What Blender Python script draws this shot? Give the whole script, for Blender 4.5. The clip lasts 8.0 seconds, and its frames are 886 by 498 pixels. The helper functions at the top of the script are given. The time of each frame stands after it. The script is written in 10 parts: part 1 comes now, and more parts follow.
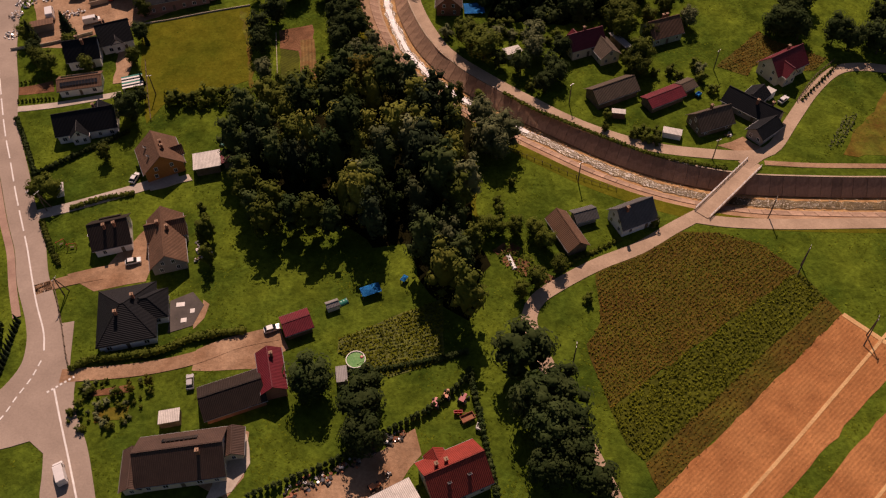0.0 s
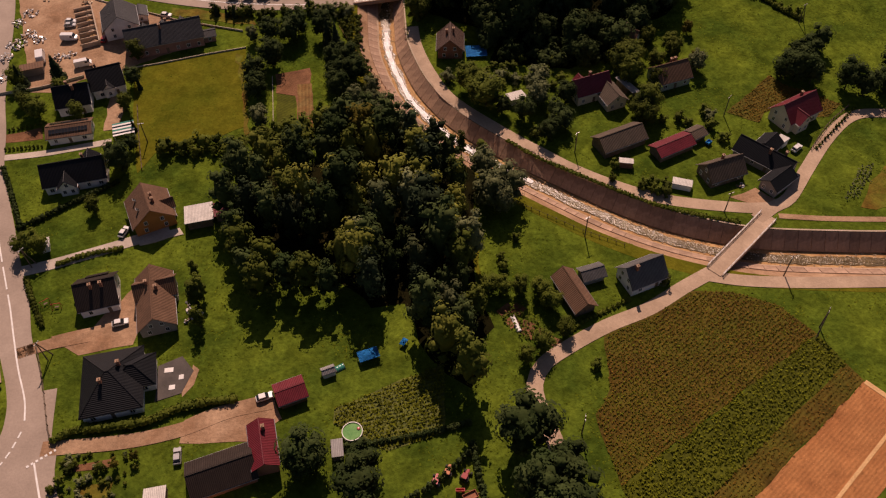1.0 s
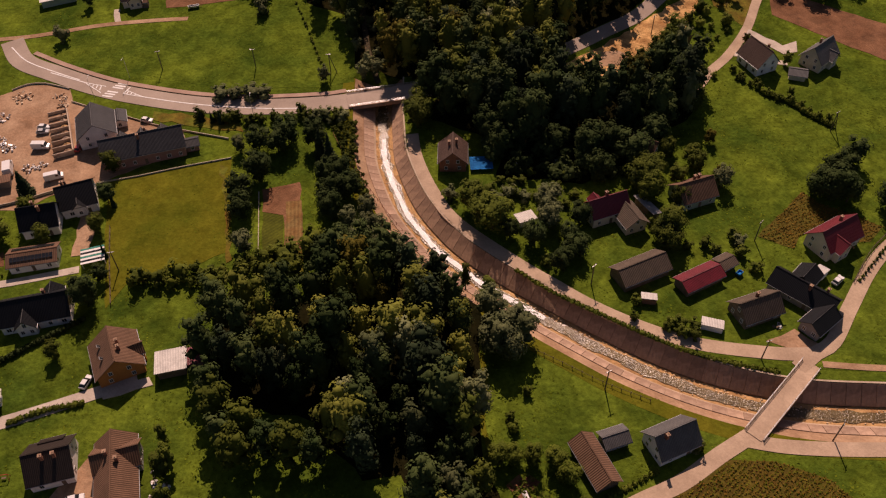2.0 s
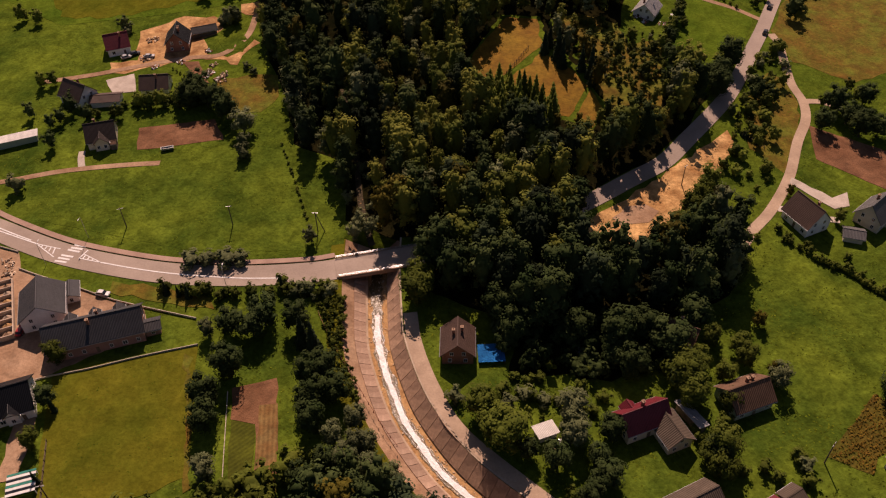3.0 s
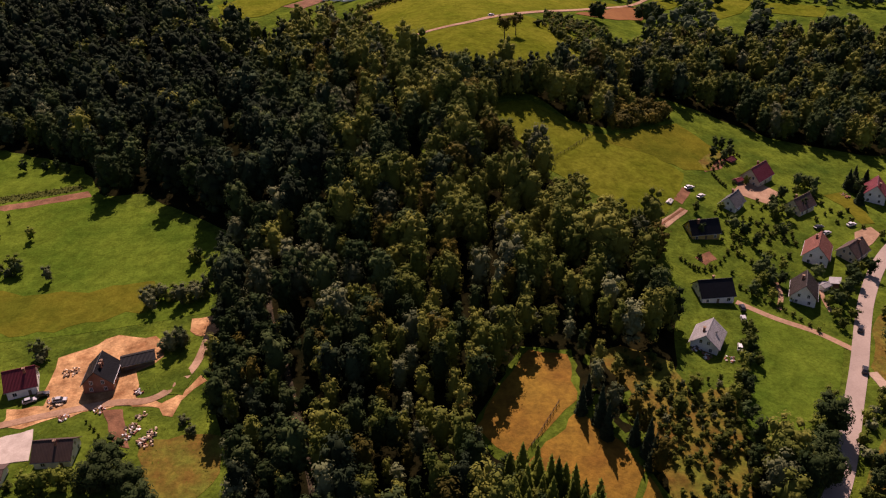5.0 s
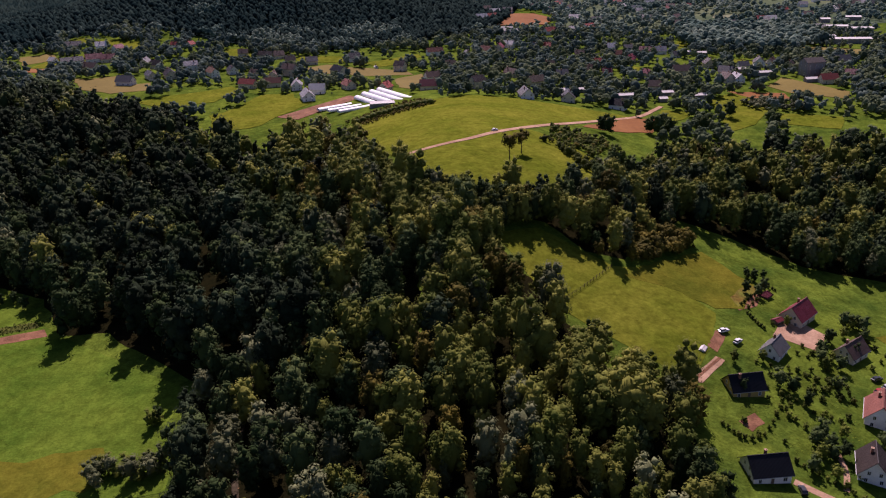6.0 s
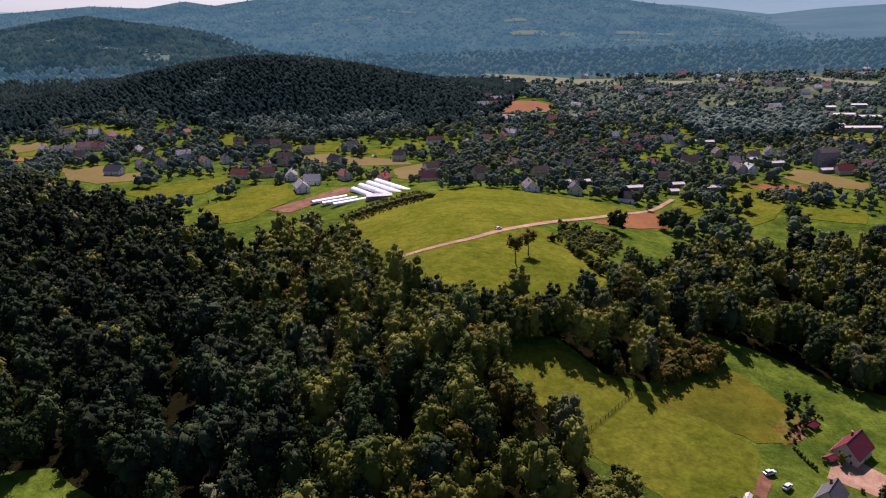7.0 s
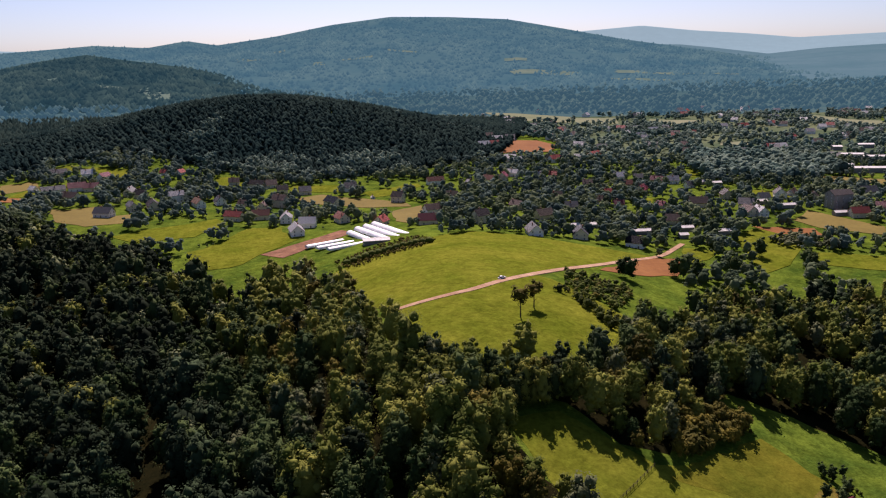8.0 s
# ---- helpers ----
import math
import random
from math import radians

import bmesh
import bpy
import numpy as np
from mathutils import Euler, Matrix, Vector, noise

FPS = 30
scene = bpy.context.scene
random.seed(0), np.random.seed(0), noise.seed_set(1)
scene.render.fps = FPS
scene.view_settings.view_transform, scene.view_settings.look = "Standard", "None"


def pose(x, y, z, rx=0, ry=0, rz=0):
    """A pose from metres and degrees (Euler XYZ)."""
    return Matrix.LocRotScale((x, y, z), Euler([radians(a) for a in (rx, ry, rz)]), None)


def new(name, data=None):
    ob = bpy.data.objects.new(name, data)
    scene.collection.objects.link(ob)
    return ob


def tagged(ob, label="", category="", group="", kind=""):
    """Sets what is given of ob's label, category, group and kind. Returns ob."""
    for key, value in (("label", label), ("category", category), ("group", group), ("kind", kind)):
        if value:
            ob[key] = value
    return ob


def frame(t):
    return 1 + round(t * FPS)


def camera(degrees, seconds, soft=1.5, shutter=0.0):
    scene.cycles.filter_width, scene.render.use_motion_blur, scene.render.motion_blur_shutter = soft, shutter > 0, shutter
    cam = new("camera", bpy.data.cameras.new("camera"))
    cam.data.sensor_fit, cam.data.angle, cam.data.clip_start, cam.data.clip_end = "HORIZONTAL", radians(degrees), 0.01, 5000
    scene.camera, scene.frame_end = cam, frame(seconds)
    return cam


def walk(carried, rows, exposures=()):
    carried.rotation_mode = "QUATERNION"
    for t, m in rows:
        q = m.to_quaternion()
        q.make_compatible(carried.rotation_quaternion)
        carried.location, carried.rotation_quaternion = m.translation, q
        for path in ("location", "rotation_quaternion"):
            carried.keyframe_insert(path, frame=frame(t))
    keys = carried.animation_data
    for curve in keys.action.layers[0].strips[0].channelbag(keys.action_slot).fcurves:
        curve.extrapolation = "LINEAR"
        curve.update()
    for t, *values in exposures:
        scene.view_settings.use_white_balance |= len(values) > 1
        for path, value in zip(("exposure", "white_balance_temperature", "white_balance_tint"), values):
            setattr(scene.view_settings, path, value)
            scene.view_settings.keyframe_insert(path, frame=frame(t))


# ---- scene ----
cam = camera(58.2, 8.0, 1.2)
METRES, EYE, TILT, LEAN, TURN = 220.0, 115.26, 3.1, 0.0, 0.0
ROWS = [
    (0.0, 0.0, 0.0, 0.0, -0.96, -53.89, 0.7),
    (0.5, 0.0002, 0.0146, -0.0006, -0.93, -53.51, 0.71),
    (1.0, 0.0008, 0.0466, -0.0019, -0.91, -52.74, 0.78),
    (2.5, 0.0034, 0.2433, -0.0124, -0.72, -47.74, 0.92),
    (3.0, 0.0043, 0.3321, -0.0175, -0.7, -45.44, 1.04),
    (3.5, 0.0055, 0.4139, -0.0212, -0.63, -42.74, 1.11),
    (4.0, 0.0066, 0.4973, -0.0257, -0.54, -39.04, 1.07),
    (4.5, 0.0074, 0.5695, -0.0293, -0.49, -35.69, 1.0),
    (5.0, 0.0083, 0.6489, -0.0331, -0.45, -32.06, 1.02),
    (6.5, 0.0125, 0.8584, -0.0445, -0.33, -22.42, 1.09),
    (7.0, 0.0138, 0.919, -0.0484, -0.27, -19.66, 1.03),
    (7.5, 0.0147, 0.9634, -0.0513, -0.24, -17.76, 1.02),
    (8.0, 0.0155, 0.9984, -0.0539, -0.22, -17.01, 1.03),
]
walk(cam, [(t, pose(0, 0, EYE, TILT, LEAN, TURN) @ pose(METRES * x, METRES * y, METRES * z, 90 + pitch, roll, yaw)) for t, x, y, z, yaw, pitch, roll in ROWS],
     exposures=[(0.0, -0.1, 7100, 28), (2.5, 0.07, 7050, 29), (3.5, 0.18, 7000, 29), (4.5, 0.41, 6750, 33), (5.2, 0.50, 6200, 35), (6.5, 0.66, 5350, 36), (8.0, 0.80, 5650, 25)])

# world and sun
SUN_UP, SUN_AZ = radians(46), radians(-2)
world = bpy.data.worlds.new("world")
scene.world = world
world.use_nodes = True
sky = world.node_tree.nodes.new("ShaderNodeTexSky")
sky.sky_type, sky.sun_disc = "NISHITA", False
sky.sun_elevation, sky.sun_rotation = SUN_UP, SUN_AZ
sky.air_density, sky.dust_density, sky.ozone_density = 0.6, 0.9, 0.0
back = world.node_tree.nodes["Background"]
back.inputs["Strength"].default_value = 0.052
world.node_tree.links.new(sky.outputs["Color"], back.inputs["Color"])
sun_data = bpy.data.lights.new("sun", "SUN")
sun_data.energy, sun_data.angle, sun_data.color = 5.0, radians(0.5), (1.0, 0.80, 0.655)
sun = new("sun", sun_data)
toward = Vector((math.sin(SUN_AZ) * math.cos(SUN_UP), math.cos(SUN_AZ) * math.cos(SUN_UP), math.sin(SUN_UP)))
sun.matrix_world = Matrix.Translation((0, 0, 300)) @ toward.to_track_quat("Z", "Y").to_matrix().to_4x4()

# ---- materials ----
def material(name, dark, light, big=0.15, small=3.0, rough=0.8, bump=0.3, grain=0.35, metal=0.0, per_object=0.0, per_island=0.0,
             rows=None, spec=0.4, translucent=0.0, coords="Object", mid=0.0, per_tree=0.0):
    """Two colours mixed by coarse noise, fine grain on top, a bump, and, with rows=(turn, spacing, depth), furrows or ribs."""
    m = bpy.data.materials.new(name)
    m.use_nodes = True
    t = m.node_tree
    n, link = t.nodes, t.links.new
    b = n["Principled BSDF"]
    co = n.new("ShaderNodeTexCoord")
    n1, n2 = n.new("ShaderNodeTexNoise"), n.new("ShaderNodeTexNoise")
    n1.inputs["Scale"].default_value, n1.inputs["Detail"].default_value, n1.inputs["Roughness"].default_value = big, 5, 0.6
    n2.inputs["Scale"].default_value, n2.inputs["Detail"].default_value, n2.inputs["Roughness"].default_value = small, 4, 0.65
    for k in (n1, n2):
        link(co.outputs[coords], k.inputs["Vector"])
    ramp = n.new("ShaderNodeMapRange")
    ramp.inputs["From Min"].default_value, ramp.inputs["From Max"].default_value = 0.33, 0.67
    link(n1.outputs["Fac"], ramp.inputs["Value"])
    mix = n.new("ShaderNodeMix")
    mix.data_type = "RGBA"
    mix.inputs["A"].default_value, mix.inputs["B"].default_value = (*dark, 1), (*light, 1)
    link(ramp.outputs["Result"], mix.inputs["Factor"])
    val = n.new("ShaderNodeMath")
    val.operation = "MULTIPLY_ADD"
    val.inputs[1].default_value, val.inputs[2].default_value = grain * 2, 1 - grain
    link(n2.outputs["Fac"], val.inputs[0])
    amount = val.outputs[0]
    high = n2.outputs["Fac"]

    def times(a, socket, low, top):
        r = n.new("ShaderNodeMapRange")
        r.inputs["To Min"].default_value, r.inputs["To Max"].default_value = low, top
        link(socket, r.inputs["Value"])
        k = n.new("ShaderNodeMath")
        k.operation = "MULTIPLY"
        link(a, k.inputs[0])
        link(r.outputs["Result"], k.inputs[1])
        return k.outputs[0]
    if mid:
        n3 = n.new("ShaderNodeTexNoise")
        n3.inputs["Scale"].default_value, n3.inputs["Detail"].default_value, n3.inputs["Distortion"].default_value = 0.32, 4, 0.6
        link(co.outputs[coords], n3.inputs["Vector"])
        amount = times(amount, n3.outputs["Fac"], 1 - mid, 1 + mid)
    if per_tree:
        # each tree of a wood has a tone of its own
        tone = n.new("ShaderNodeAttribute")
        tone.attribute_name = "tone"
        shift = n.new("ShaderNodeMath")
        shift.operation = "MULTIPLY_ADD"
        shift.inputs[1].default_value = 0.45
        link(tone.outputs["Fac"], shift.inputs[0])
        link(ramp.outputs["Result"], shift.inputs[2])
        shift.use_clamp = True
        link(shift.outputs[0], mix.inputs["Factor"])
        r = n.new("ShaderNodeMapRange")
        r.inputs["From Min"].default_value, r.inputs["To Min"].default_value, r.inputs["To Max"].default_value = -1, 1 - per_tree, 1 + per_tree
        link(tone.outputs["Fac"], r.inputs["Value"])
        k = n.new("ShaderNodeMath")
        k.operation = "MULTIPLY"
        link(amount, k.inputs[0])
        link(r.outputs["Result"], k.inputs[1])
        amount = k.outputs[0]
    if per_object:
        amount = times(amount, n.new("ShaderNodeObjectInfo").outputs["Random"], 1 - per_object, 1 + per_object)
    if per_island:
        amount = times(amount, n.new("ShaderNodeNewGeometry").outputs["Random Per Island"], 1 - per_island, 1 + per_island)
    if rows:
        turn, spacing, depth = rows
        mp = n.new("ShaderNodeMapping")
        mp.inputs["Rotation"].default_value = (0, 0, -radians(turn))
        link(co.outputs[coords], mp.inputs["Vector"])
        w = n.new("ShaderNodeTexWave")
        w.bands_direction = "Y"
        w.inputs["Scale"].default_value = 0.3142 / spacing
        w.inputs["Distortion"].default_value, w.inputs["Detail"].default_value, w.inputs["Detail Scale"].default_value = 0.8, 3, 2.0
        link(mp.outputs["Vector"], w.inputs["Vector"])
        amount = times(amount, w.outputs["Fac"], 1 - depth, 1 + depth)
        high = w.outputs["Fac"]
    col = n.new("ShaderNodeVectorMath")
    col.operation = "SCALE"
    link(mix.outputs["Result"], col.inputs[0])
    link(amount, col.inputs["Scale"])
    link(col.outputs["Vector"], b.inputs["Base Color"])
    b.inputs["Roughness"].default_value, b.inputs["Metallic"].default_value = rough, metal
    b.inputs["Specular IOR Level"].default_value = spec
    if bump:
        bp = n.new("ShaderNodeBump")
        bp.inputs["Strength"].default_value, bp.inputs["Distance"].default_value = bump, 0.3
        link(high, bp.inputs["Height"])
        link(bp.outputs["Normal"], b.inputs["Normal"])
    if translucent:
        tr = n.new("ShaderNodeBsdfTranslucent")
        link(col.outputs["Vector"], tr.inputs["Color"])
        sh = n.new("ShaderNodeMixShader")
        sh.inputs["Fac"].default_value = translucent
        link(b.outputs["BSDF"], sh.inputs[1])
        link(tr.outputs["BSDF"], sh.inputs[2])
        link(sh.outputs["Shader"], n["Material Output"].inputs["Surface"])
    return m


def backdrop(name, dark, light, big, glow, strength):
    """Distant slopes with a little emission in the glow colour, put in for haze."""
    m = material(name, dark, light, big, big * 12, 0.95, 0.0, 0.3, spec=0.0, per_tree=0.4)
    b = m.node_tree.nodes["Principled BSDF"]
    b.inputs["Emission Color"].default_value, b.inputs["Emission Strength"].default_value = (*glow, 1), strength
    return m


STRAW = material("pale straw", (0.52, 0.31, 0.14), (0.66, 0.42, 0.20), 0.3, 3.0, 0.9, 0.4, 0.35, spec=0.1)
GRASS = material("grass", (0.038, 0.067, 0.008), (0.104, 0.142, 0.014), 0.075, 1.3, 0.95, 0.8, 0.8, spec=0.0, mid=0.75)
LAWN = material("mown grass", (0.049, 0.090, 0.008), (0.096, 0.139, 0.013), 0.06, 1.4, 0.95, 0.7, 0.65, spec=0.0, mid=0.6)
HAY = material("dry meadow", (0.076, 0.088, 0.008), (0.126, 0.116, 0.011), 0.06, 1.5, 0.95, 0.5, 0.5, spec=0.0, mid=0.5)
RUST_GRASS = material("rusty meadow", (0.150, 0.086, 0.015), (0.104, 0.116, 0.014), 0.16, 1.2, 0.9, 0.6, 0.7, spec=0.05, mid=0.7)
GOLD_GRASS = material("golden meadow", (0.165, 0.082, 0.010), (0.215, 0.130, 0.014), 0.09, 1.0, 0.9, 0.6, 0.6, spec=0.1, mid=0.6)
FARGRASS = material("far meadow", (0.082, 0.102, 0.007), (0.135, 0.141, 0.013), 0.05, 0.9, 0.95, 0.6, 0.6, spec=0.0, mid=0.6)
SOIL = material("ploughed soil", (0.135, 0.062, 0.030), (0.215, 0.108, 0.056), 0.2, 2.5, 0.95, 0.6, 0.45, spec=0.1, mid=0.7)
PLOT = material("sandy building ground", (0.24, 0.115, 0.045), (0.56, 0.34, 0.15), 0.22, 1.6, 0.95, 0.6, 0.6, spec=0.05, mid=0.6)
DIRT = material("trodden earth", (0.25, 0.145, 0.082), (0.40, 0.265, 0.165), 0.14, 1.8, 0.95, 0.4, 0.45, spec=0.1, mid=0.4)
# litter colour is taken near black to deepen the shade under trees
SHADE_LITTER = material("shaded leaf litter", (0.006, 0.007, 0.003), (0.016, 0.014, 0.005), 0.2, 1.5, 0.95, 0.5, 0.5, spec=0.0)
BROOK = material("dark brook bed", (0.030, 0.026, 0.016), (0.085, 0.066, 0.040), 0.5, 2.0, 0.95, 0.4, 0.5, spec=0.03)
SAND = material("yellow sand", (0.26, 0.125, 0.042), (0.64, 0.39, 0.16), 0.22, 1.5, 0.95, 0.7, 0.6, spec=0.1, mid=0.6)
CROP_BROWN = material("wilting crop", (0.083, 0.052, 0.009), (0.081, 0.077, 0.009), 0.14, 1.6, 0.9, 0.15, 0.6, spec=0.1, mid=0.7, rows=(40, 0.72, 0.06))
CROP_GREEN = material("green crop", (0.047, 0.054, 0.005), (0.073, 0.083, 0.007), 0.15, 2.0, 0.9, 0.15, 0.6, spec=0.1, mid=0.5, rows=(40, 0.72, 0.08))
STUBBLE = material("cut corn stubble", (0.285, 0.115, 0.041), (0.418, 0.189, 0.071), 0.12, 2.2, 0.9, 0.1, 0.5, spec=0.1, mid=0.3, rows=(40, 0.6, 0.08))
ASPHALT = material("worn asphalt", (0.285, 0.225, 0.178), (0.375, 0.300, 0.240), 0.12, 2.5, 0.85, 0.15, 0.22, spec=0.2)
LANE = material("pale lane asphalt", (0.336, 0.241, 0.165), (0.470, 0.347, 0.242), 0.2, 2.5, 0.9, 0.2, 0.28, spec=0.15)
PAVING = material("pale paving", (0.38, 0.32, 0.26), (0.52, 0.45, 0.37), 0.4, 3.0, 0.9, 0.2, 0.25, spec=0.2)
PAINT = material("road paint", (0.62, 0.60, 0.56), (0.80, 0.78, 0.74), 0.8, 5.0, 0.8, 0.0, 0.15)
CONCRETE = material("stained concrete", (0.242, 0.152, 0.101), (0.430, 0.282, 0.184), 0.25, 1.6, 0.9, 0.3, 0.45, spec=0.2, per_object=0.18)
BANK = material("pale concrete bank", (0.33, 0.235, 0.155), (0.48, 0.36, 0.25), 0.3, 2.0, 0.9, 0.3, 0.35, spec=0.2)
STONE = material("pale river stone", (0.439, 0.333, 0.221), (0.762, 0.608, 0.413), 0.5, 3.0, 0.8, 0.3, 0.3, per_island=0.3)
BED = material("river gravel", (0.325, 0.172, 0.068), (0.546, 0.333, 0.144), 0.4, 2.0, 0.9, 0.6, 0.6, spec=0.2)
LEAF = material("leaves", (0.055, 0.077, 0.010), (0.105, 0.124, 0.016), 0.25, 2.2, 0.8, 0.3, 0.3, spec=0.08, per_object=0.3, per_island=0.08, translucent=0.26, per_tree=0.32)
LEAF_DARK = material("dark leaves", (0.025, 0.044, 0.013), (0.052, 0.070, 0.022), 0.25, 2.2, 0.8, 0.3, 0.3, spec=0.03, per_object=0.25, per_island=0.08, translucent=0.16, per_tree=0.32)
LEAF_GREY = material("grey-green leaves", (0.076, 0.094, 0.036), (0.143, 0.155, 0.068), 0.25, 2.2, 0.75, 0.3, 0.3, spec=0.08, per_object=0.25, per_island=0.08, translucent=0.22, per_tree=0.32)
LEAF_GOLD = material("yellowing leaves", (0.080, 0.074, 0.011), (0.144, 0.118, 0.016), 0.25, 2.2, 0.8, 0.7, 0.6, spec=0.08, per_object=0.25, per_island=0.12, translucent=0.34, per_tree=0.2)
NEEDLES = material("needles", (0.016, 0.025, 0.012), (0.029, 0.042, 0.019), 0.25, 1.5, 0.9, 0.0, 0.3, spec=0.03, per_object=0.2, per_island=0.3, per_tree=0.32)
FOREST = material("forest leaves", (0.100, 0.128, 0.021), (0.197, 0.200, 0.036), 0.10, 2.2, 0.8, 0.3, 0.25, spec=0.05, per_island=0.08, translucent=0.32, per_tree=0.2)
# these four far leaf colours are paled and blued to imitate haze
HAZED_VALLEY_LEAF = material("hazed valley leaves", (0.082, 0.137, 0.115), (0.194, 0.240, 0.175), 0.012, 0.4, 0.95, 0.0, 0.3, spec=0.0, translucent=0.3, per_island=0.08, per_tree=0.35)
HAZED_FAR_FOREST = material("hazed far forest", (0.015, 0.030, 0.029), (0.033, 0.052, 0.043), 0.012, 0.2, 0.95, 0.0, 0.3, spec=0.0, translucent=0.3, per_island=0.1, per_tree=0.2)
HAZED_VILLAGE_LEAF = material("hazed village leaves", (0.092, 0.126, 0.070), (0.165, 0.196, 0.104), 0.03, 0.6, 0.9, 0.0, 0.25, spec=0.0, per_island=0.05, translucent=0.42, per_tree=0.25)
HAZED_VILLAGE_DARK = material("dark hazed village leaves", (0.078, 0.116, 0.100), (0.137, 0.179, 0.141), 0.03, 0.6, 0.9, 0.0, 0.25, spec=0.0, per_island=0.05, translucent=0.42, per_tree=0.25)
BARK = material("bark", (0.05, 0.036, 0.025), (0.11, 0.085, 0.06), 1.0, 6.0, 0.95, 0.4, 0.4, spec=0.1)
WATER = material("shallow water", (0.085, 0.060, 0.026), (0.150, 0.105, 0.040), 0.5, 2.2, 0.22, 0.5, 0.4, spec=0.4)
FOAM = material("white rushing water", (0.688, 0.663, 0.610), (0.900, 0.900, 0.900), 0.6, 2.2, 0.35, 0.8, 0.4, spec=0.5)
STEEL = material("galvanised steel", (0.35, 0.35, 0.35), (0.5, 0.5, 0.5), 1.0, 6.0, 0.45, 0.05, 0.15, metal=0.8)
WOOD = material("weathered wood", (0.11, 0.08, 0.055), (0.20, 0.15, 0.105), 1.0, 6.0, 0.9, 0.3, 0.35, spec=0.15)
GLASS = material("window glass", (0.012, 0.014, 0.016), (0.025, 0.028, 0.032), 0.5, 2.0, 0.08, 0.0, 0.1, spec=0.7)
FRAME = material("white window frame", (0.60, 0.58, 0.55), (0.74, 0.72, 0.68), 1.0, 6.0, 0.5, 0.0, 0.1)
BRICK = material("old red brick", (0.24, 0.10, 0.06), (0.34, 0.16, 0.10), 0.6, 5.0, 0.9, 0.3, 0.35, spec=0.2)
RUBBER = material("black rubber", (0.012, 0.012, 0.012), (0.02, 0.02, 0.02), 1.0, 5.0, 0.7, 0.0, 0.2)


def plaster(name, c):
    return material(name, tuple(v * 0.82 for v in c), c, 0.5, 5.0, 0.9, 0.15, 0.2, spec=0.2)


def roofing(name, c, rough=0.7, spacing=0.28, depth=0.14, spec=0.3):
    """Tiles or sheet, in courses that run along the roof's length."""
    return material(name, tuple(v * 0.72 for v in c), c, 0.5, 4.0, rough, 0.35, 0.3, spec=spec, rows=(0, spacing, depth))


WALLS = {"white": plaster("white plaster", (0.84, 0.81, 0.75)), "cream": plaster("cream plaster", (0.70, 0.60, 0.43)),
         "orange": plaster("orange plaster", (0.50, 0.20, 0.055)), "grey": plaster("grey plaster", (0.30, 0.27, 0.24)),
         "pink": plaster("dusty pink plaster", (0.34, 0.19, 0.15)), "wood": WOOD, "brick": BRICK,
         "green": plaster("pale green plaster", (0.36, 0.42, 0.30)), "yellow": plaster("yellow plaster", (0.52, 0.36, 0.10))}
ROOFS = {"slate": roofing("dark slate roof", (0.050, 0.050, 0.052), 0.6), "terracotta": roofing("faded terracotta tiles", (0.20, 0.070, 0.045), 0.8),
         "brown": roofing("brown roof tiles", (0.085, 0.050, 0.036)), "black": roofing("black roof sheet", (0.010, 0.011, 0.013), 0.5, spec=0.16),
         "grey": roofing("grey roof sheet", (0.115, 0.112, 0.108), 0.6), "red": roofing("red roof tiles", (0.30, 0.045, 0.030)),
         "maroon": roofing("maroon roof sheet", (0.16, 0.018, 0.026), 0.5), "old": roofing("old grey-brown slates", (0.105, 0.078, 0.055), 0.9, 0.35, 0.25),
         "pale": roofing("pale sheet roof", (0.60, 0.57, 0.52), 0.6), "silver": roofing("silver grey roof", (0.30, 0.29, 0.28), 0.5),
         "rust": roofing("rusty brown roof", (0.155, 0.085, 0.050), 0.9, 0.35, 0.25), "dark": roofing("dark brown roof sheet", (0.034, 0.024, 0.019), 0.55, spec=0.2)}

# ---- the lie of the land ----
YK = (-400, 0, 110, 175, 254, 304, 391, 461, 553, 664, 830, 1200, 1850, 2400, 2950, 6000)
ZK = (-2, -2, -1.5, -0.5, 3, 4.2, 8.5, 11, 18.5, 23, 22, 18.5, 20, 26, 37, 55)
RIVER = [(-13.5, 204), (-13.5, 194), (-13, 184), (-12, 174), (-8, 161), (-3.5, 152.5), (2, 145), (10.5, 137), (21, 129), (27, 124.5),
         (34, 119.5), (43, 114.5), (52, 111), (62, 108.6), (76, 107.5), (88, 107), (115, 106.5), (160, 107)]


def height(x, y):
    """The ground: a valley floor, the wooded knoll, the far hill and the first slopes of the mountain."""
    x, y = np.asarray(x, float), np.asarray(y, float)
    z = sum(np.interp(y + d, YK, ZK) for d in (-36, -18, 0, 18, 36)) / 5
    q = np.where(y < 443, (y - 443) / 122.0, (y - 443) / 157.0)
    p = np.where(x < 10, (x - 10) / 60.0, (x - 10) / 80.0)
    z = z + 28.0 * np.exp(-p ** 2 - q ** 2) + 4.0 * np.exp(-((x - 38) / 34.0) ** 2 - ((y - 262) / 34.0) ** 2)
    z = z + 50.0 * np.exp(-((x + 190) / 210.0) ** 2 - ((y - 1080) / 170.0) ** 2)
    return z


def ground_z(x, y):
    return float(height(x, y))


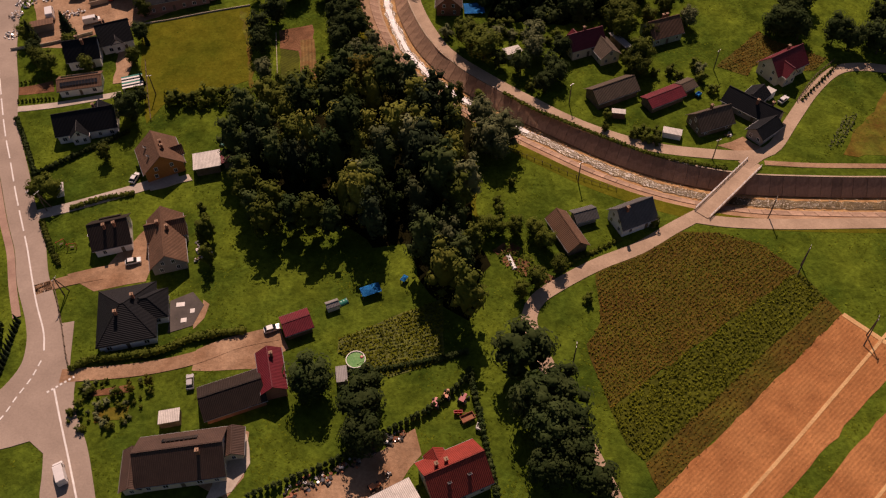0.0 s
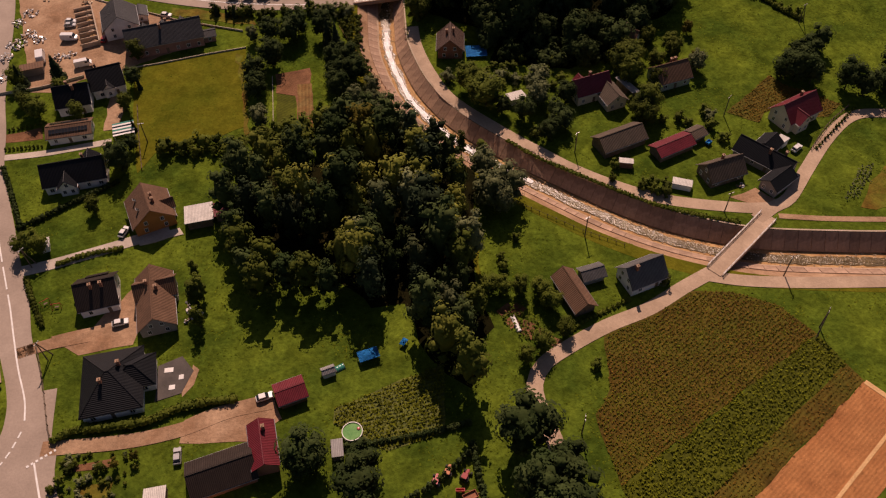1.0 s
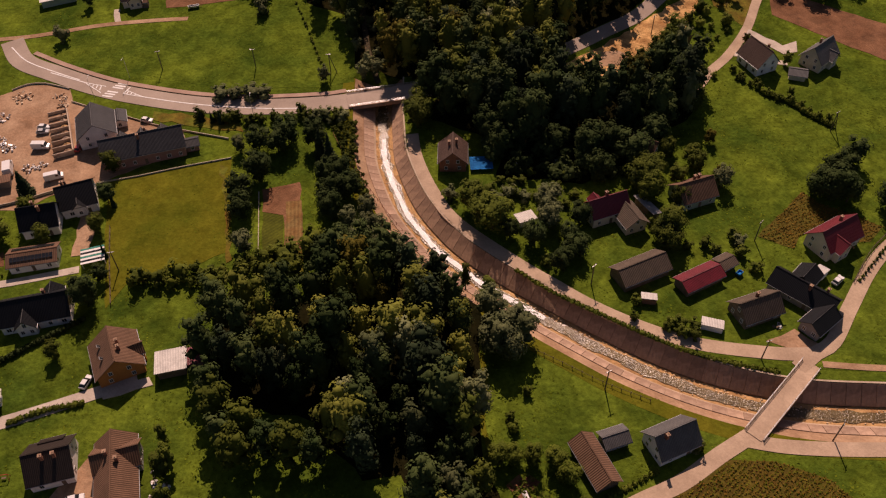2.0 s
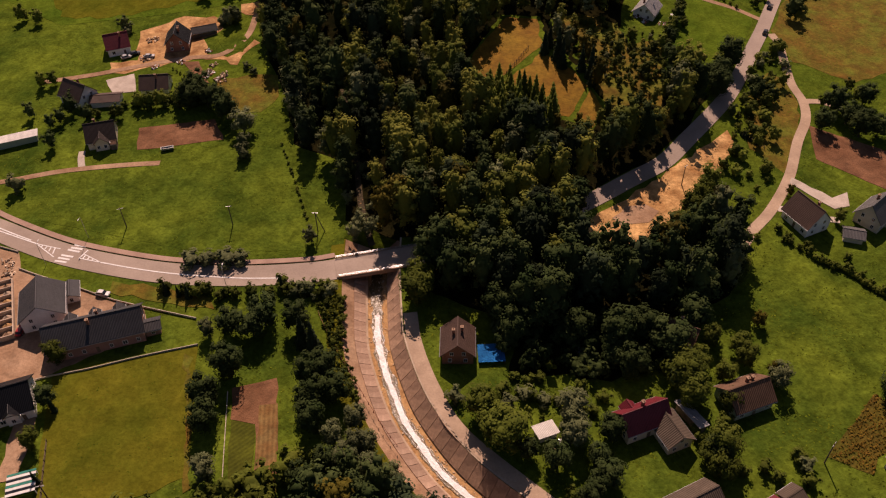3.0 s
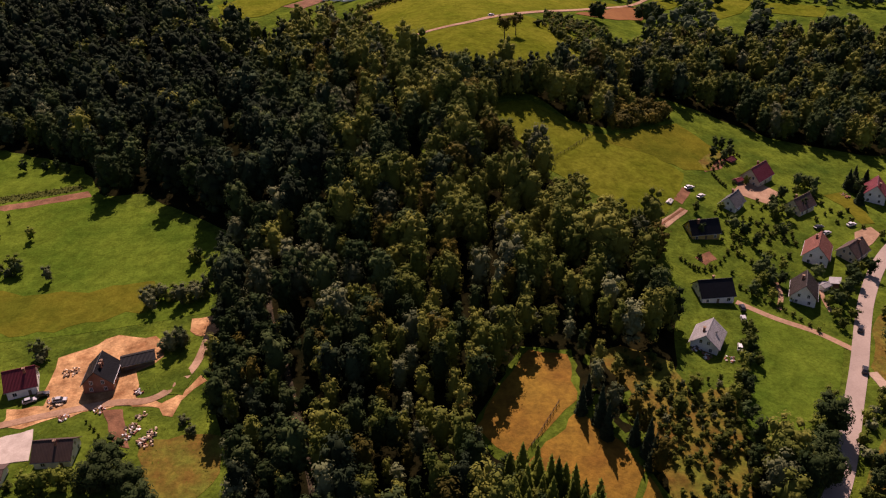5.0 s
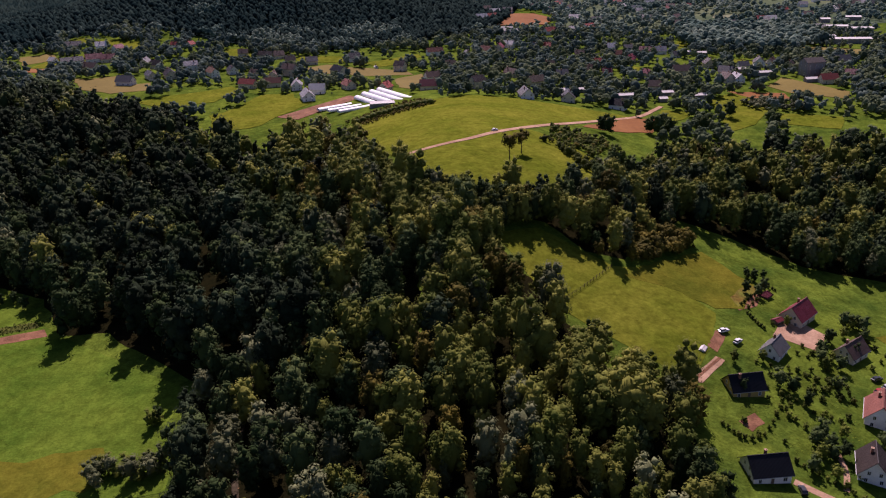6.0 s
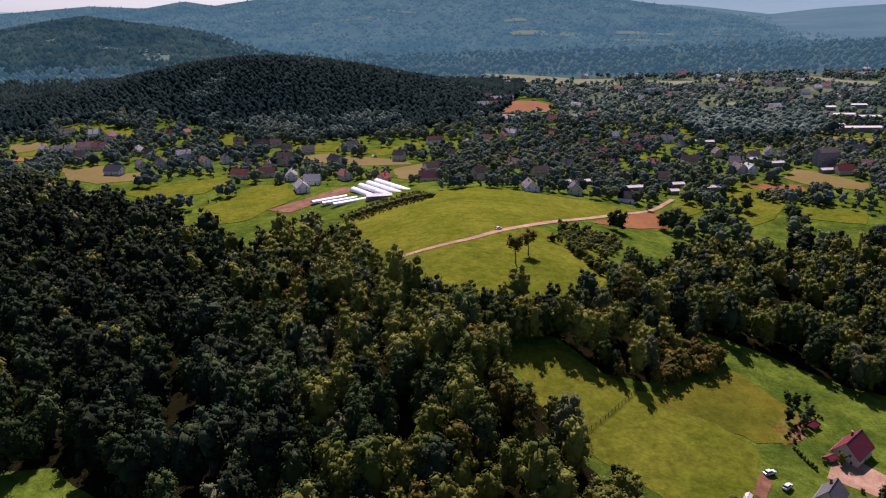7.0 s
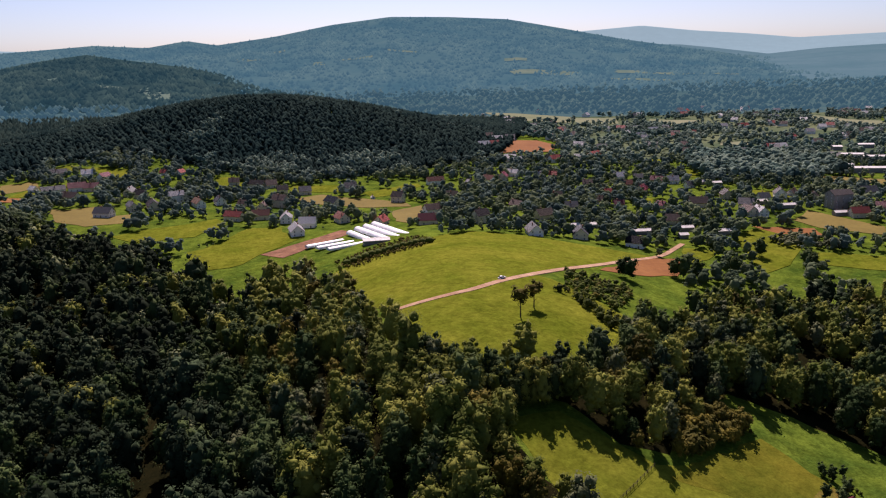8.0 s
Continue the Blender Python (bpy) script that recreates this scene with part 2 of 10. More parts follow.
def spline(pts, step=1.5):
    """Points evenly along a smooth line through pts."""
    p = [np.array(q, float) for q in pts]
    p = [2 * p[0] - p[1]] + p + [2 * p[-1] - p[-2]]
    out = []
    for a, b, c, d in zip(p, p[1:], p[2:], p[3:]):
        n = max(2, int(np.hypot(*(c - b)) / step))
        for i in range(n):
            t = i / n
            out.append(0.5 * (2 * b + (c - a) * t + (2 * a - 5 * b + 4 * c - d) * t * t + (3 * b - a - 3 * c + d) * t ** 3))
    out.append(p[-2])
    return np.array(out)


def normals(line):
    d = np.gradient(line, axis=0)
    d /= np.maximum(np.hypot(d[:, 0], d[:, 1]), 1e-9)[:, None]
    return np.stack([-d[:, 1], d[:, 0]], 1)


def offset_from(line, x, y):
    """Signed distance from a line, left of it positive."""
    best, sign = np.full(np.shape(x), 1e9), np.ones(np.shape(x))
    for (ax, ay), (bx, by) in zip(line, line[1:]):
        ux, uy = bx - ax, by - ay
        t = np.clip(((x - ax) * ux + (y - ay) * uy) / (ux * ux + uy * uy), 0, 1)
        dx, dy = x - ax - t * ux, y - ay - t * uy
        d = np.hypot(dx, dy)
        s = np.where(ux * dy - uy * dx >= 0, 1.0, -1.0)
        near = d < best
        best, sign = np.where(near, d, best), np.where(near, s, sign)
    return best * sign


def inside(poly, x, y):
    x, y = np.asarray(x, float), np.asarray(y, float)
    hit = np.zeros(x.shape, bool)
    for (ax, ay), (bx, by) in zip(poly, poly[1:] + poly[:1]):
        if ay != by:
            hit ^= ((ay > y) != (by > y)) & (x < (bx - ax) * (y - ay) / (by - ay) + ax)
    return hit


# ---- building helpers ----
def part(name, bm, mat, parent=None, label="", m=None):
    """A bmesh as one mesh object under a thing or a part."""
    me = bpy.data.meshes.new(name)
    bm.to_mesh(me)
    bm.free()
    return piece(name, me, mat, parent, label, m)


def piece(name, me, mat, parent=None, label="", m=None):
    if mat and not me.materials:
        me.materials.append(mat)
    ob = new(name, me)
    if parent:
        ob.parent = parent
    if m is not None:
        ob.matrix_basis = m
    if label:
        tagged(ob, label)
    return ob


def arrays(name, verts, tris):
    """A triangle mesh straight from arrays."""
    me = bpy.data.meshes.new(name)
    v, f = np.asarray(verts, np.float32), np.asarray(tris, np.int32)
    me.vertices.add(len(v))
    me.vertices.foreach_set("co", v.ravel())
    me.loops.add(f.size)
    me.loops.foreach_set("vertex_index", f.ravel())
    me.polygons.add(len(f))
    me.polygons.foreach_set("loop_start", np.arange(0, f.size, 3, dtype=np.int32))
    me.update(calc_edges=True)
    me.validate()
    return me


def thing(name, x, y, turn=0.0, z=None, label="", category="", group="", kind=""):
    ob = new(name)
    ob.empty_display_size = 0.5
    ob.matrix_basis = pose(x, y, ground_z(x, y) if z is None else z, 0, 0, turn)
    return tagged(ob, label, category, group, kind)


def box(bm, x, y, z, sx, sy, sz, bevel=0.0):
    """A box centred at x, y with its foot at z."""
    g = bmesh.ops.create_cube(bm, size=1.0, matrix=Matrix.Translation((x, y, z + sz / 2)) @ Matrix.Diagonal((sx, sy, sz, 1)))
    if bevel:
        bmesh.ops.bevel(bm, geom=list({e for v in g["verts"] for e in v.link_edges}), offset=bevel, segments=2, affect="EDGES")
    return g["verts"]


def rod(bm, a, b, r, r2=None, n=6):
    a, b = Vector(a), Vector(b)
    q = (b - a).to_track_quat("Z", "Y").to_matrix().to_4x4()
    bmesh.ops.create_cone(bm, cap_ends=True, segments=n, radius1=r, radius2=r if r2 is None else r2, depth=(b - a).length,
                          matrix=Matrix.Translation((a + b) / 2) @ q)


def prism(bm, outline, y0, y1):
    """An outline in x and z, pushed from y0 to y1."""
    a = [bm.verts.new((x, y0, z)) for x, z in outline]
    b = [bm.verts.new((x, y1, z)) for x, z in outline]
    n = len(a)
    bm.faces.new(a)
    bm.faces.new(b[::-1])
    for i in range(n):
        bm.faces.new((a[i], b[i], b[(i + 1) % n], a[(i + 1) % n]))
    bmesh.ops.recalc_face_normals(bm, faces=bm.faces)


def patch(name, pts, mat, lift=0.06, step=3.0, wobble=0.25, label="", category="field", kind="structure", ground=height):
    """A piece of ground with its own cover, draped over the land."""
    ring = []
    if mat in (SAND, PLOT, RUST_GRASS) and wobble == 0.25:
        wobble = 0.7
    if mat not in (GRASS, LAWN, HAY, FARGRASS, RUST_GRASS, GOLD_GRASS):
        BARE.append(pts)
    rnd = random.Random(len(name) + int(pts[0][0] * 7))
    for (ax, ay), (bx, by) in zip(pts, pts[1:] + pts[:1]):
        n = max(1, int(math.hypot(bx - ax, by - ay) / max(2.0, step * 0.8)))
        for i in range(n):
            t = i / n
            k = wobble if i else wobble * 0.4
            ring.append((ax + (bx - ax) * t + rnd.uniform(-k, k), ay + (by - ay) * t + rnd.uniform(-k, k)))
    bm = bmesh.new()
    bm.faces.new([bm.verts.new((x, y, 0)) for x, y in ring])
    bmesh.ops.recalc_face_normals(bm, faces=bm.faces)
    bmesh.ops.triangulate(bm, faces=bm.faces[:])
    xs, ys = [p[0] for p in ring], [p[1] for p in ring]
    for axis, lo, hi in ((0, min(xs), max(xs)), (1, min(ys), max(ys))):
        v = lo + step
        while v < hi:
            co = (v, 0, 0) if axis == 0 else (0, v, 0)
            no = (1, 0, 0) if axis == 0 else (0, 1, 0)
            bmesh.ops.bisect_plane(bm, geom=bm.verts[:] + bm.edges[:] + bm.faces[:], plane_co=co, plane_no=no)
            v += step
    for v in bm.verts:
        v.co.z = float(ground(v.co.x, v.co.y)) + lift
    for f in bm.faces:
        if f.normal.z < 0:
            f.normal_flip()
    # the rim goes down into the ground
    rim = bmesh.ops.extrude_edge_only(bm, edges=[e for e in bm.edges if e.is_boundary])
    for v in rim["geom"]:
        if isinstance(v, bmesh.types.BMVert):
            v.co.z -= lift + 0.1
    ob = part(name, bm, mat)
    return tagged(ob, label, category, kind=kind)


ROADS, BARE, BUILT = [], [], []


def ribbon(name, pts, width, mat, lift=0.10, across=4, skirt=0.3, side=0.0, label="", category="road", kind="structure", parent=None, taper=None):
    """A road or path along a smooth line, draped over the land, with edges that go down into it."""
    line = spline(pts)
    nor = normals(line)
    ROADS.append((pts, width / 2 + abs(side) + 0.3))
    bm = bmesh.new()
    grid = []
    for i, (p, q) in enumerate(zip(line, nor)):
        w = width if taper is None else width + (taper - width) * i / (len(line) - 1)
        row = []
        for k in range(across + 1):
            o = side + w * (k / across - 0.5)
            x, y = p + q * o
            row.append(bm.verts.new((x, y, ground_z(x, y) + lift)))
        lo, hi = row[0].co.copy(), row[-1].co.copy()
        row = [bm.verts.new((lo.x, lo.y, lo.z - skirt))] + row + [bm.verts.new((hi.x, hi.y, hi.z - skirt))]
        grid.append(row)
    for a, b in zip(grid, grid[1:]):
        for k in range(len(a) - 1):
            bm.faces.new((a[k], a[k + 1], b[k + 1], b[k]))
    bmesh.ops.recalc_face_normals(bm, faces=bm.faces)
    if sum(f.normal.z for f in bm.faces) < 0:
        bmesh.ops.reverse_faces(bm, faces=bm.faces)
    return tagged(part(name, bm, mat, parent), label, category if not parent else "", kind=kind if not parent else "")


# ---- ground sheet ----
def sheet_lines(lo, a, b, hi, step, c=None):
    mid = list(np.arange(a, b + 0.1, step))
    if c:
        mid += list(np.arange(b + 2 * step, c + 0.1, 2 * step))
    left, right, d = [], [], step
    v = a
    while v > lo:
        d *= 1.12
        v -= d
        left.append(v)
    d, v = (2 * step if c else step), mid[-1]
    while v < hi:
        d *= 1.06
        v += d
        right.append(v)
    return np.array(left[::-1] + mid + right)


def build_ground():
    xs, ys = sheet_lines(-3500, -110, 130, 3500, 2.0), sheet_lines(-600, 40, 260, 4700, 2.0, 640)
    gx, gy = np.meshgrid(xs, ys)
    gz = height(gx, gy)
    off = offset_from(RIVER, gx, gy)
    gz = np.where((off > -7.1) & (off < 4.3) & (gy > 60) & (gy < 203) & (gx < 158), gz - 5.0, gz)
    nx, ny = len(xs), len(ys)
    v = np.stack([gx, gy, gz], -1).reshape(-1, 3)
    i = (np.arange(ny - 1)[:, None] * nx + np.arange(nx - 1)[None, :]).ravel()
    t = np.concatenate([np.stack([i, i + 1, i + nx + 1], 1), np.stack([i, i + nx + 1, i + nx], 1)])
    me = arrays("ground", v, t)
    ob = piece("ground", me, GRASS)
    for p in me.polygons:
        p.use_smooth = True
    tagged(ob, "rolling green meadow grass of the valley floor", "ground", kind="structure")


build_ground()

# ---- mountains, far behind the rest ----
# haze over these slopes is put into their emission
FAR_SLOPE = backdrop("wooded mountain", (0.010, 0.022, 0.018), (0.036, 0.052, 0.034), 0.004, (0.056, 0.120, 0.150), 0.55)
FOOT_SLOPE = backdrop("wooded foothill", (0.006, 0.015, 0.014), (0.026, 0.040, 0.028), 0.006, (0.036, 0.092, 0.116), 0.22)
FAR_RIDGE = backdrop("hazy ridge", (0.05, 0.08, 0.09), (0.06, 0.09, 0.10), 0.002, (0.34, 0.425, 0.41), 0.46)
MID_RIDGE = backdrop("haze-blue ridge", (0.02, 0.04, 0.04), (0.04, 0.06, 0.06), 0.004, (0.108, 0.178, 0.195), 0.47)


def mountain(name, crest, near, far, foot, mat, label, rough=9.0):
    """A slope that climbs from near to far, up to a crest given as bearing and rise, with spurs and hollows; its back goes down again."""
    us, rs = [c[0] for c in crest], [c[1] for c in crest]

    def place(u, k, lift=0.0):
        dist = near + (far - near) * min(k, 1.15)
        top = 115 + far * float(np.interp(u, us, rs))
        s = min(k, 1.0)
        z = foot + (top - foot) * (s ** 1.25) - max(0.0, k - 1) * 900
        spur = 1 - abs(noise.noise(Vector((u * 9 + k * 0.8, k * 1.4, 3.1)))) * 2
        z += (spur * 7 + noise.fractal(Vector((u * 22, k * 7, 8.1)), 1.0, 2.0, 3) * 5) * rough / 9 * 4 * s * (1 - s)
        return (u * dist, 220 + dist, z + lift)
    n, m = 260, 70
    verts = [place(us[0] + (us[-1] - us[0]) * i / (n - 1), j / (m - 1)) for j in range(m + 8) for i in range(n)]
    a = (np.arange(m + 7)[:, None] * n + np.arange(n - 1)[None, :]).ravel()
    t = np.concatenate([np.stack([a, a + 1, a + n + 1], 1), np.stack([a, a + n + 1, a + n], 1)])
    me = arrays(name, verts, t)
    for p in me.polygons:
        p.use_smooth = True
    tagged(piece(name, me, mat), label, "mountain", kind="structure")
    return place


def mountain_woods(name, place, u0, u1, k0, k1, count, h, mat, label, seed, level):
    """Tree crowns over a far slope, in stands with thin places between."""
    rng = np.random.default_rng(seed)
    v0, f0 = np.array([(1, 0, 0), (0.3, 0.95, 0), (-0.8, 0.6, 0), (-0.8, -0.6, 0), (0.3, -0.95, 0), (0.1, 0, 1)]), np.array([(0, 1, 5), (1, 2, 5), (2, 3, 5), (3, 4, 5), (4, 0, 5)])
    vs, fs, tone = [], [], []
    for u, k in zip(rng.uniform(u0, u1, count), k0 + (k1 - k0) * rng.uniform(0, 1, count) ** 0.8):
        stand = noise.noise(Vector((u * 34, k * 9, seed))) + 0.6 * noise.noise(Vector((u * 110, k * 30, seed)))
        if stand < level:
            continue
        s = h * rng.uniform(0.7, 1.3)
        fs.append(f0 + 6 * len(vs))
        vs.append(v0 * np.array([s * 0.8, s * 0.8, s]) * rng.uniform(0.8, 1.2, (6, 1)) + np.array(place(u, k, -1.0)))
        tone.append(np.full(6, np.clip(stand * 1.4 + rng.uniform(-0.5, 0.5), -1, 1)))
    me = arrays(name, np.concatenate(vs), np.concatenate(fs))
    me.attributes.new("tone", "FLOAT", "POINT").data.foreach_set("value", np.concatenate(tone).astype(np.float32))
    tagged(piece(name, me, mat), label, "forest", kind="stuff")


def glade(place, u, k, du, dk, mat, label):
    """An open field on a far slope."""
    bm = bmesh.new()
    n = 6
    rnd = random.Random(int(u * 9999))
    vs = [[bm.verts.new(place(u + du * (i / n - 0.5 + rnd.uniform(-0.05, 0.05)), k + dk * (j / n - 0.5) + dk * 0.3 * math.sin(i + u * 50) * 0.3, 2.5)) for j in range(n + 1)] for i in range(n + 1)]
    for i in range(n):
        for j in range(n):
            bm.faces.new((vs[i][j], vs[i + 1][j], vs[i + 1][j + 1], vs[i][j + 1]))
    bmesh.ops.recalc_face_normals(bm, faces=bm.faces)
    if sum(f.normal.z for f in bm.faces) < 0:
        bmesh.ops.reverse_faces(bm, faces=bm.faces)
    tagged(part("backdrop_glade", bm, mat), label, "field", kind="structure")


def rise(px, row):
    return ((px - 784) / 1414, (93 - row) / 1414 * 1.05)


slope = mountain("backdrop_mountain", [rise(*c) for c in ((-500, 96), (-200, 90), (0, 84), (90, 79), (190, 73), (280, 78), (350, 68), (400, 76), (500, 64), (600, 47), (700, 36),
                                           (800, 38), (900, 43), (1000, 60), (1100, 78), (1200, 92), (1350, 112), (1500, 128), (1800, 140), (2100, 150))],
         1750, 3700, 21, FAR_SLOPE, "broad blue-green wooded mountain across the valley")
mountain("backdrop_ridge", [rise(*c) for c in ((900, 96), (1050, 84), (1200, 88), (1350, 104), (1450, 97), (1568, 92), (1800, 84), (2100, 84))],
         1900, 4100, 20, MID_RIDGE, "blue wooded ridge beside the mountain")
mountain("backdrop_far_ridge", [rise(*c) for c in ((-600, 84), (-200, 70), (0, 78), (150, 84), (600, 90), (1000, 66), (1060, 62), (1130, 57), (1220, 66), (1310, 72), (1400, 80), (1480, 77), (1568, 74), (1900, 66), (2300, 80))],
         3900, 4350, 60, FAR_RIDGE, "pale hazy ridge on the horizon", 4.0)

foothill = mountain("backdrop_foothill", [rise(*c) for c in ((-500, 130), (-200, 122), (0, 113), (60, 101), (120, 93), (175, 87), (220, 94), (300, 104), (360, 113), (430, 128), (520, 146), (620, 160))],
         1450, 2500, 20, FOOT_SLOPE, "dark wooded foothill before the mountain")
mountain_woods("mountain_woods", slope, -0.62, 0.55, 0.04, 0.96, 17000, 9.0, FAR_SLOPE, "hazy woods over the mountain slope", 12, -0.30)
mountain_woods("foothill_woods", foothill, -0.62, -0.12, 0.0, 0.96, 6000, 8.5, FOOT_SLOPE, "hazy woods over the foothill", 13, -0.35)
# glades carry the same emission in place of haze
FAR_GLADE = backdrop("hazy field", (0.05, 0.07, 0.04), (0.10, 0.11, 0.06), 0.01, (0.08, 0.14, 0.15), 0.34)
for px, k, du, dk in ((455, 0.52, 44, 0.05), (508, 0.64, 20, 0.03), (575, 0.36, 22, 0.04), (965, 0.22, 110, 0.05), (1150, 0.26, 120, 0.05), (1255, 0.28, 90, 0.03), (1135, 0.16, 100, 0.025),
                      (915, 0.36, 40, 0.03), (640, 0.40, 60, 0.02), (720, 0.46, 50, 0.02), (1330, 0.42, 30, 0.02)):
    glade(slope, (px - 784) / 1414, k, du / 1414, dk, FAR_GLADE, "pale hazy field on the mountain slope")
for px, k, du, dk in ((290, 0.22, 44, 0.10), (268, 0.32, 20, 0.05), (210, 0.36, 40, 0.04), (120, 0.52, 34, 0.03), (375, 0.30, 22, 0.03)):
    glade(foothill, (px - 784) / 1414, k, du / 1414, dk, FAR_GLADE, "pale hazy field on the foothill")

# ---- fields and yards ----
patch("field_crop_brown", [(28.1, 89.2), (32.5, 93.3), (38.3, 96.6), (44.0, 98.2), (52.6, 97.9), (60.4, 94.6), (65.2, 88.2), (26.7, 61.2), (25.3, 68.0), (24.4, 73.6), (27.4, 78.1), (27.8, 84.2)], CROP_BROWN, label="brown wilting potato field in rows", step=3)
patch("field_crop_green", [(65.2, 88.2), (68.2, 82.2), (30.7, 51.9), (28.4, 54.7), (26.7, 61.2)], CROP_GREEN, label="green leafy crop field in diagonal rows", step=3)
patch("field_crop_edge", [(68.2, 82.2), (70.1, 78.7), (32.1, 47.0), (30.7, 51.9)], CROP_BROWN, 0.07, label="thin brownish strip of crop beside the stubble", step=3)
patch("field_stubble", [(70.1, 78.7), (75.6, 72.3), (80.8, 67.8), (73.0, 65.4), (50.3, 45.9), (44.4, 41.1), (27.3, 43.1), (32.1, 47.0)], STUBBLE, label="pale orange harvested corn stubble field", step=3)
patch("field_stubble_beyond", [(88.8, 73.2), (70.9, 59.6), (54.8, 45.7), (50.4, 41.8), (62.7, 39.0), (81.6, 56.4)], STUBBLE, label="pale orange stubble strip beyond a grassy balk", step=3)
patch("meadow_mown", [(-73, 168), (-47, 174), (-43, 146), (-48, 143), (-61, 139), (-64, 132), (-69, 150)], HAY, label="yellowish mown meadow between the gardens", step=3)
patch("bed_soil", [(-38.7, 163.8), (-30.7, 165.9), (-28.1, 146.2), (-31.9, 146.3), (-33.2, 156.0), (-37.7, 157.1)], SOIL, label="reddish dug vegetable bed", step=3)
patch("bed_rust", [(-31.7, 146.2), (-28.1, 146.3), (-27.0, 139), (-30.6, 139)], RUST_GRASS, label="rusty overgrown end of the vegetable bed", step=3)
patch("bed_greens", [(-37.7, 156.9), (-33.4, 155.8), (-31.2, 139), (-35.4, 139)], CROP_GREEN, 0.07, label="low green vegetable bed beside dug soil", step=3)
BED_STRAW = material("strawy bed rows", (0.16, 0.080, 0.026), (0.20, 0.135, 0.050), 0.5, 2.2, 0.9, 0.2, 0.6, spec=0.1, mid=0.7, rows=(96, 0.8, 0.14))
patch("bed_rows", [(-33.1, 159.9), (-29.8, 160.2), (-28.3, 146.9), (-31.7, 146.9)], BED_STRAW, 0.09, label="pale strawy vegetable rows", step=3)
patch("embankment_rust", [(-68.3, 191.6), (-59.2, 189.6), (-47, 186.5), (-45.6, 183), (-57.5, 185.2), (-68.4, 188.6)], RUST_GRASS, 0.09, label="brownish dry grass of the road embankment", step=3)
patch("meadow_edge_rust", [(-49.5, 172.0), (-47.5, 171.0), (-42.1, 143.7), (-43.2, 142.6), (-45.9, 159.0)], RUST_GRASS, 0.1, label="rusty rough edge of the mown meadow", step=3)
patch("garden_rows", [(-18.4, 75.8), (-0.2, 83.8), (-0.4, 70.8), (-9.4, 67.9), (-14.2, 70.1), (-18.4, 72.9)], material("garden rows", (0.06, 0.08, 0.010), (0.11, 0.12, 0.016), 0.3, 2.5, 0.9, 0.2, 0.5, mid=0.6, rows=(14, 0.7, 0.22)), label="vegetable garden in rows", step=3)
patch("field_ploughed", [(-77, 245), (-58, 248), (-54, 239), (-75, 236)], SOIL, label="small ploughed reddish field", step=3)
patch("meadow_rust", [(-60.5, 265.1), (-52.0, 267.7), (-44.0, 266.3), (-42.4, 256.6), (-46.2, 250.1), (-56.7, 251.6)], RUST_GRASS, label="rough rusty weed patch", step=3)
patch("clearing_upper", [(28, 283.4), (20, 286), (7, 264), (14.5, 254.5), (25, 266.5), (28, 269)], GOLD_GRASS, 0.09, label="golden clearing in the wood", step=3, wobble=0.6)
patch("clearing_lower", [(27.6, 266), (35, 257.5), (38, 251), (32, 240), (24, 243), (15.5, 252.5)], GOLD_GRASS, 0.09, label="golden clearing below the fence line", step=3, wobble=0.6)
patch("clearing_end", [(38.4, 250), (41, 242), (37, 236), (33.6, 240)], GOLD_GRASS, 0.09, label="small golden corner past a grassy strip", step=3)
patch("field_clay", [(91.6, 239.3), (140, 206), (132, 188), (107, 210), (89, 226)], SOIL, label="bare reddish-brown ploughed field", step=3)
patch("meadow_left", [(-101, 232), (-84, 226), (-56, 234), (-38, 237), (-23, 228), (-21, 201), (-29, 199), (-54, 200), (-91, 211)], GRASS, 0.04, label="rough green meadow above the road", step=3)
patch("building_plot", [(-92.4, 271.9), (-93.4, 277.4), (-85.9, 278.0), (-87.9, 285.3), (-89.2, 294.3), (-84.1, 297.6), (-77.8, 302.4), (-70.9, 300.5), (-68.2, 301.3), (-65.3, 298.0), (-64.1, 293.3), (-68.8, 288.3), (-66.9, 283.9), (-66.4, 279.7), (-59.9, 277.2), (-55.2, 281.8), (-53.5, 285.8), (-51.8, 283.9), (-55.6, 277.8), (-56.4, 273.1), (-58.3, 273.3), (-60.3, 276.2), (-68.5, 277.9), (-71.8, 276.1), (-83.6, 273.4), (-87.7, 271.2)], PLOT, label="sandy building plot round new houses", step=3)
patch("sand_lot", [(27.2, 198.7), (31.2, 205.5), (39.4, 211.3), (48.6, 218), (59.7, 226.7), (70.3, 236.5), (70.8, 231.4), (64, 219), (55, 210), (48.5, 203), (36.6, 197.5)], SAND, label="bare yellow sand beside the road", step=3)
patch("meadow_north_left", [(-158, 416), (-104, 374), (-61, 344), (-57, 309), (-93, 303), (-115, 300), (-170, 340)], LAWN, 0.05, label="smooth green meadow beside the wood", step=4)
patch("meadow_east", [(74.9, 304.5), (94, 292.9), (82, 269.8), (64.6, 258.3), (59.4, 263.4)], LAWN, label="green paddock beside the main road", step=3)
patch("meadow_knoll", [(17, 391), (30, 396), (49.8, 381), (58, 383), (67, 375), (75, 366), (70, 352), (59.8, 336), (29.9, 359.9)], FARGRASS, label="green meadow on the side of the knoll", step=4)
patch("meadow_top", [(15, 594), (98, 569), (81, 553.6), (55, 523.4), (35.4, 498.8), (22.7, 483.6), (13, 472.5), (5.6, 467.2), (-14, 462), (-38, 500), (-45, 540)], FARGRASS, 0.15, label="open sunlit meadow on the knoll", step=5)
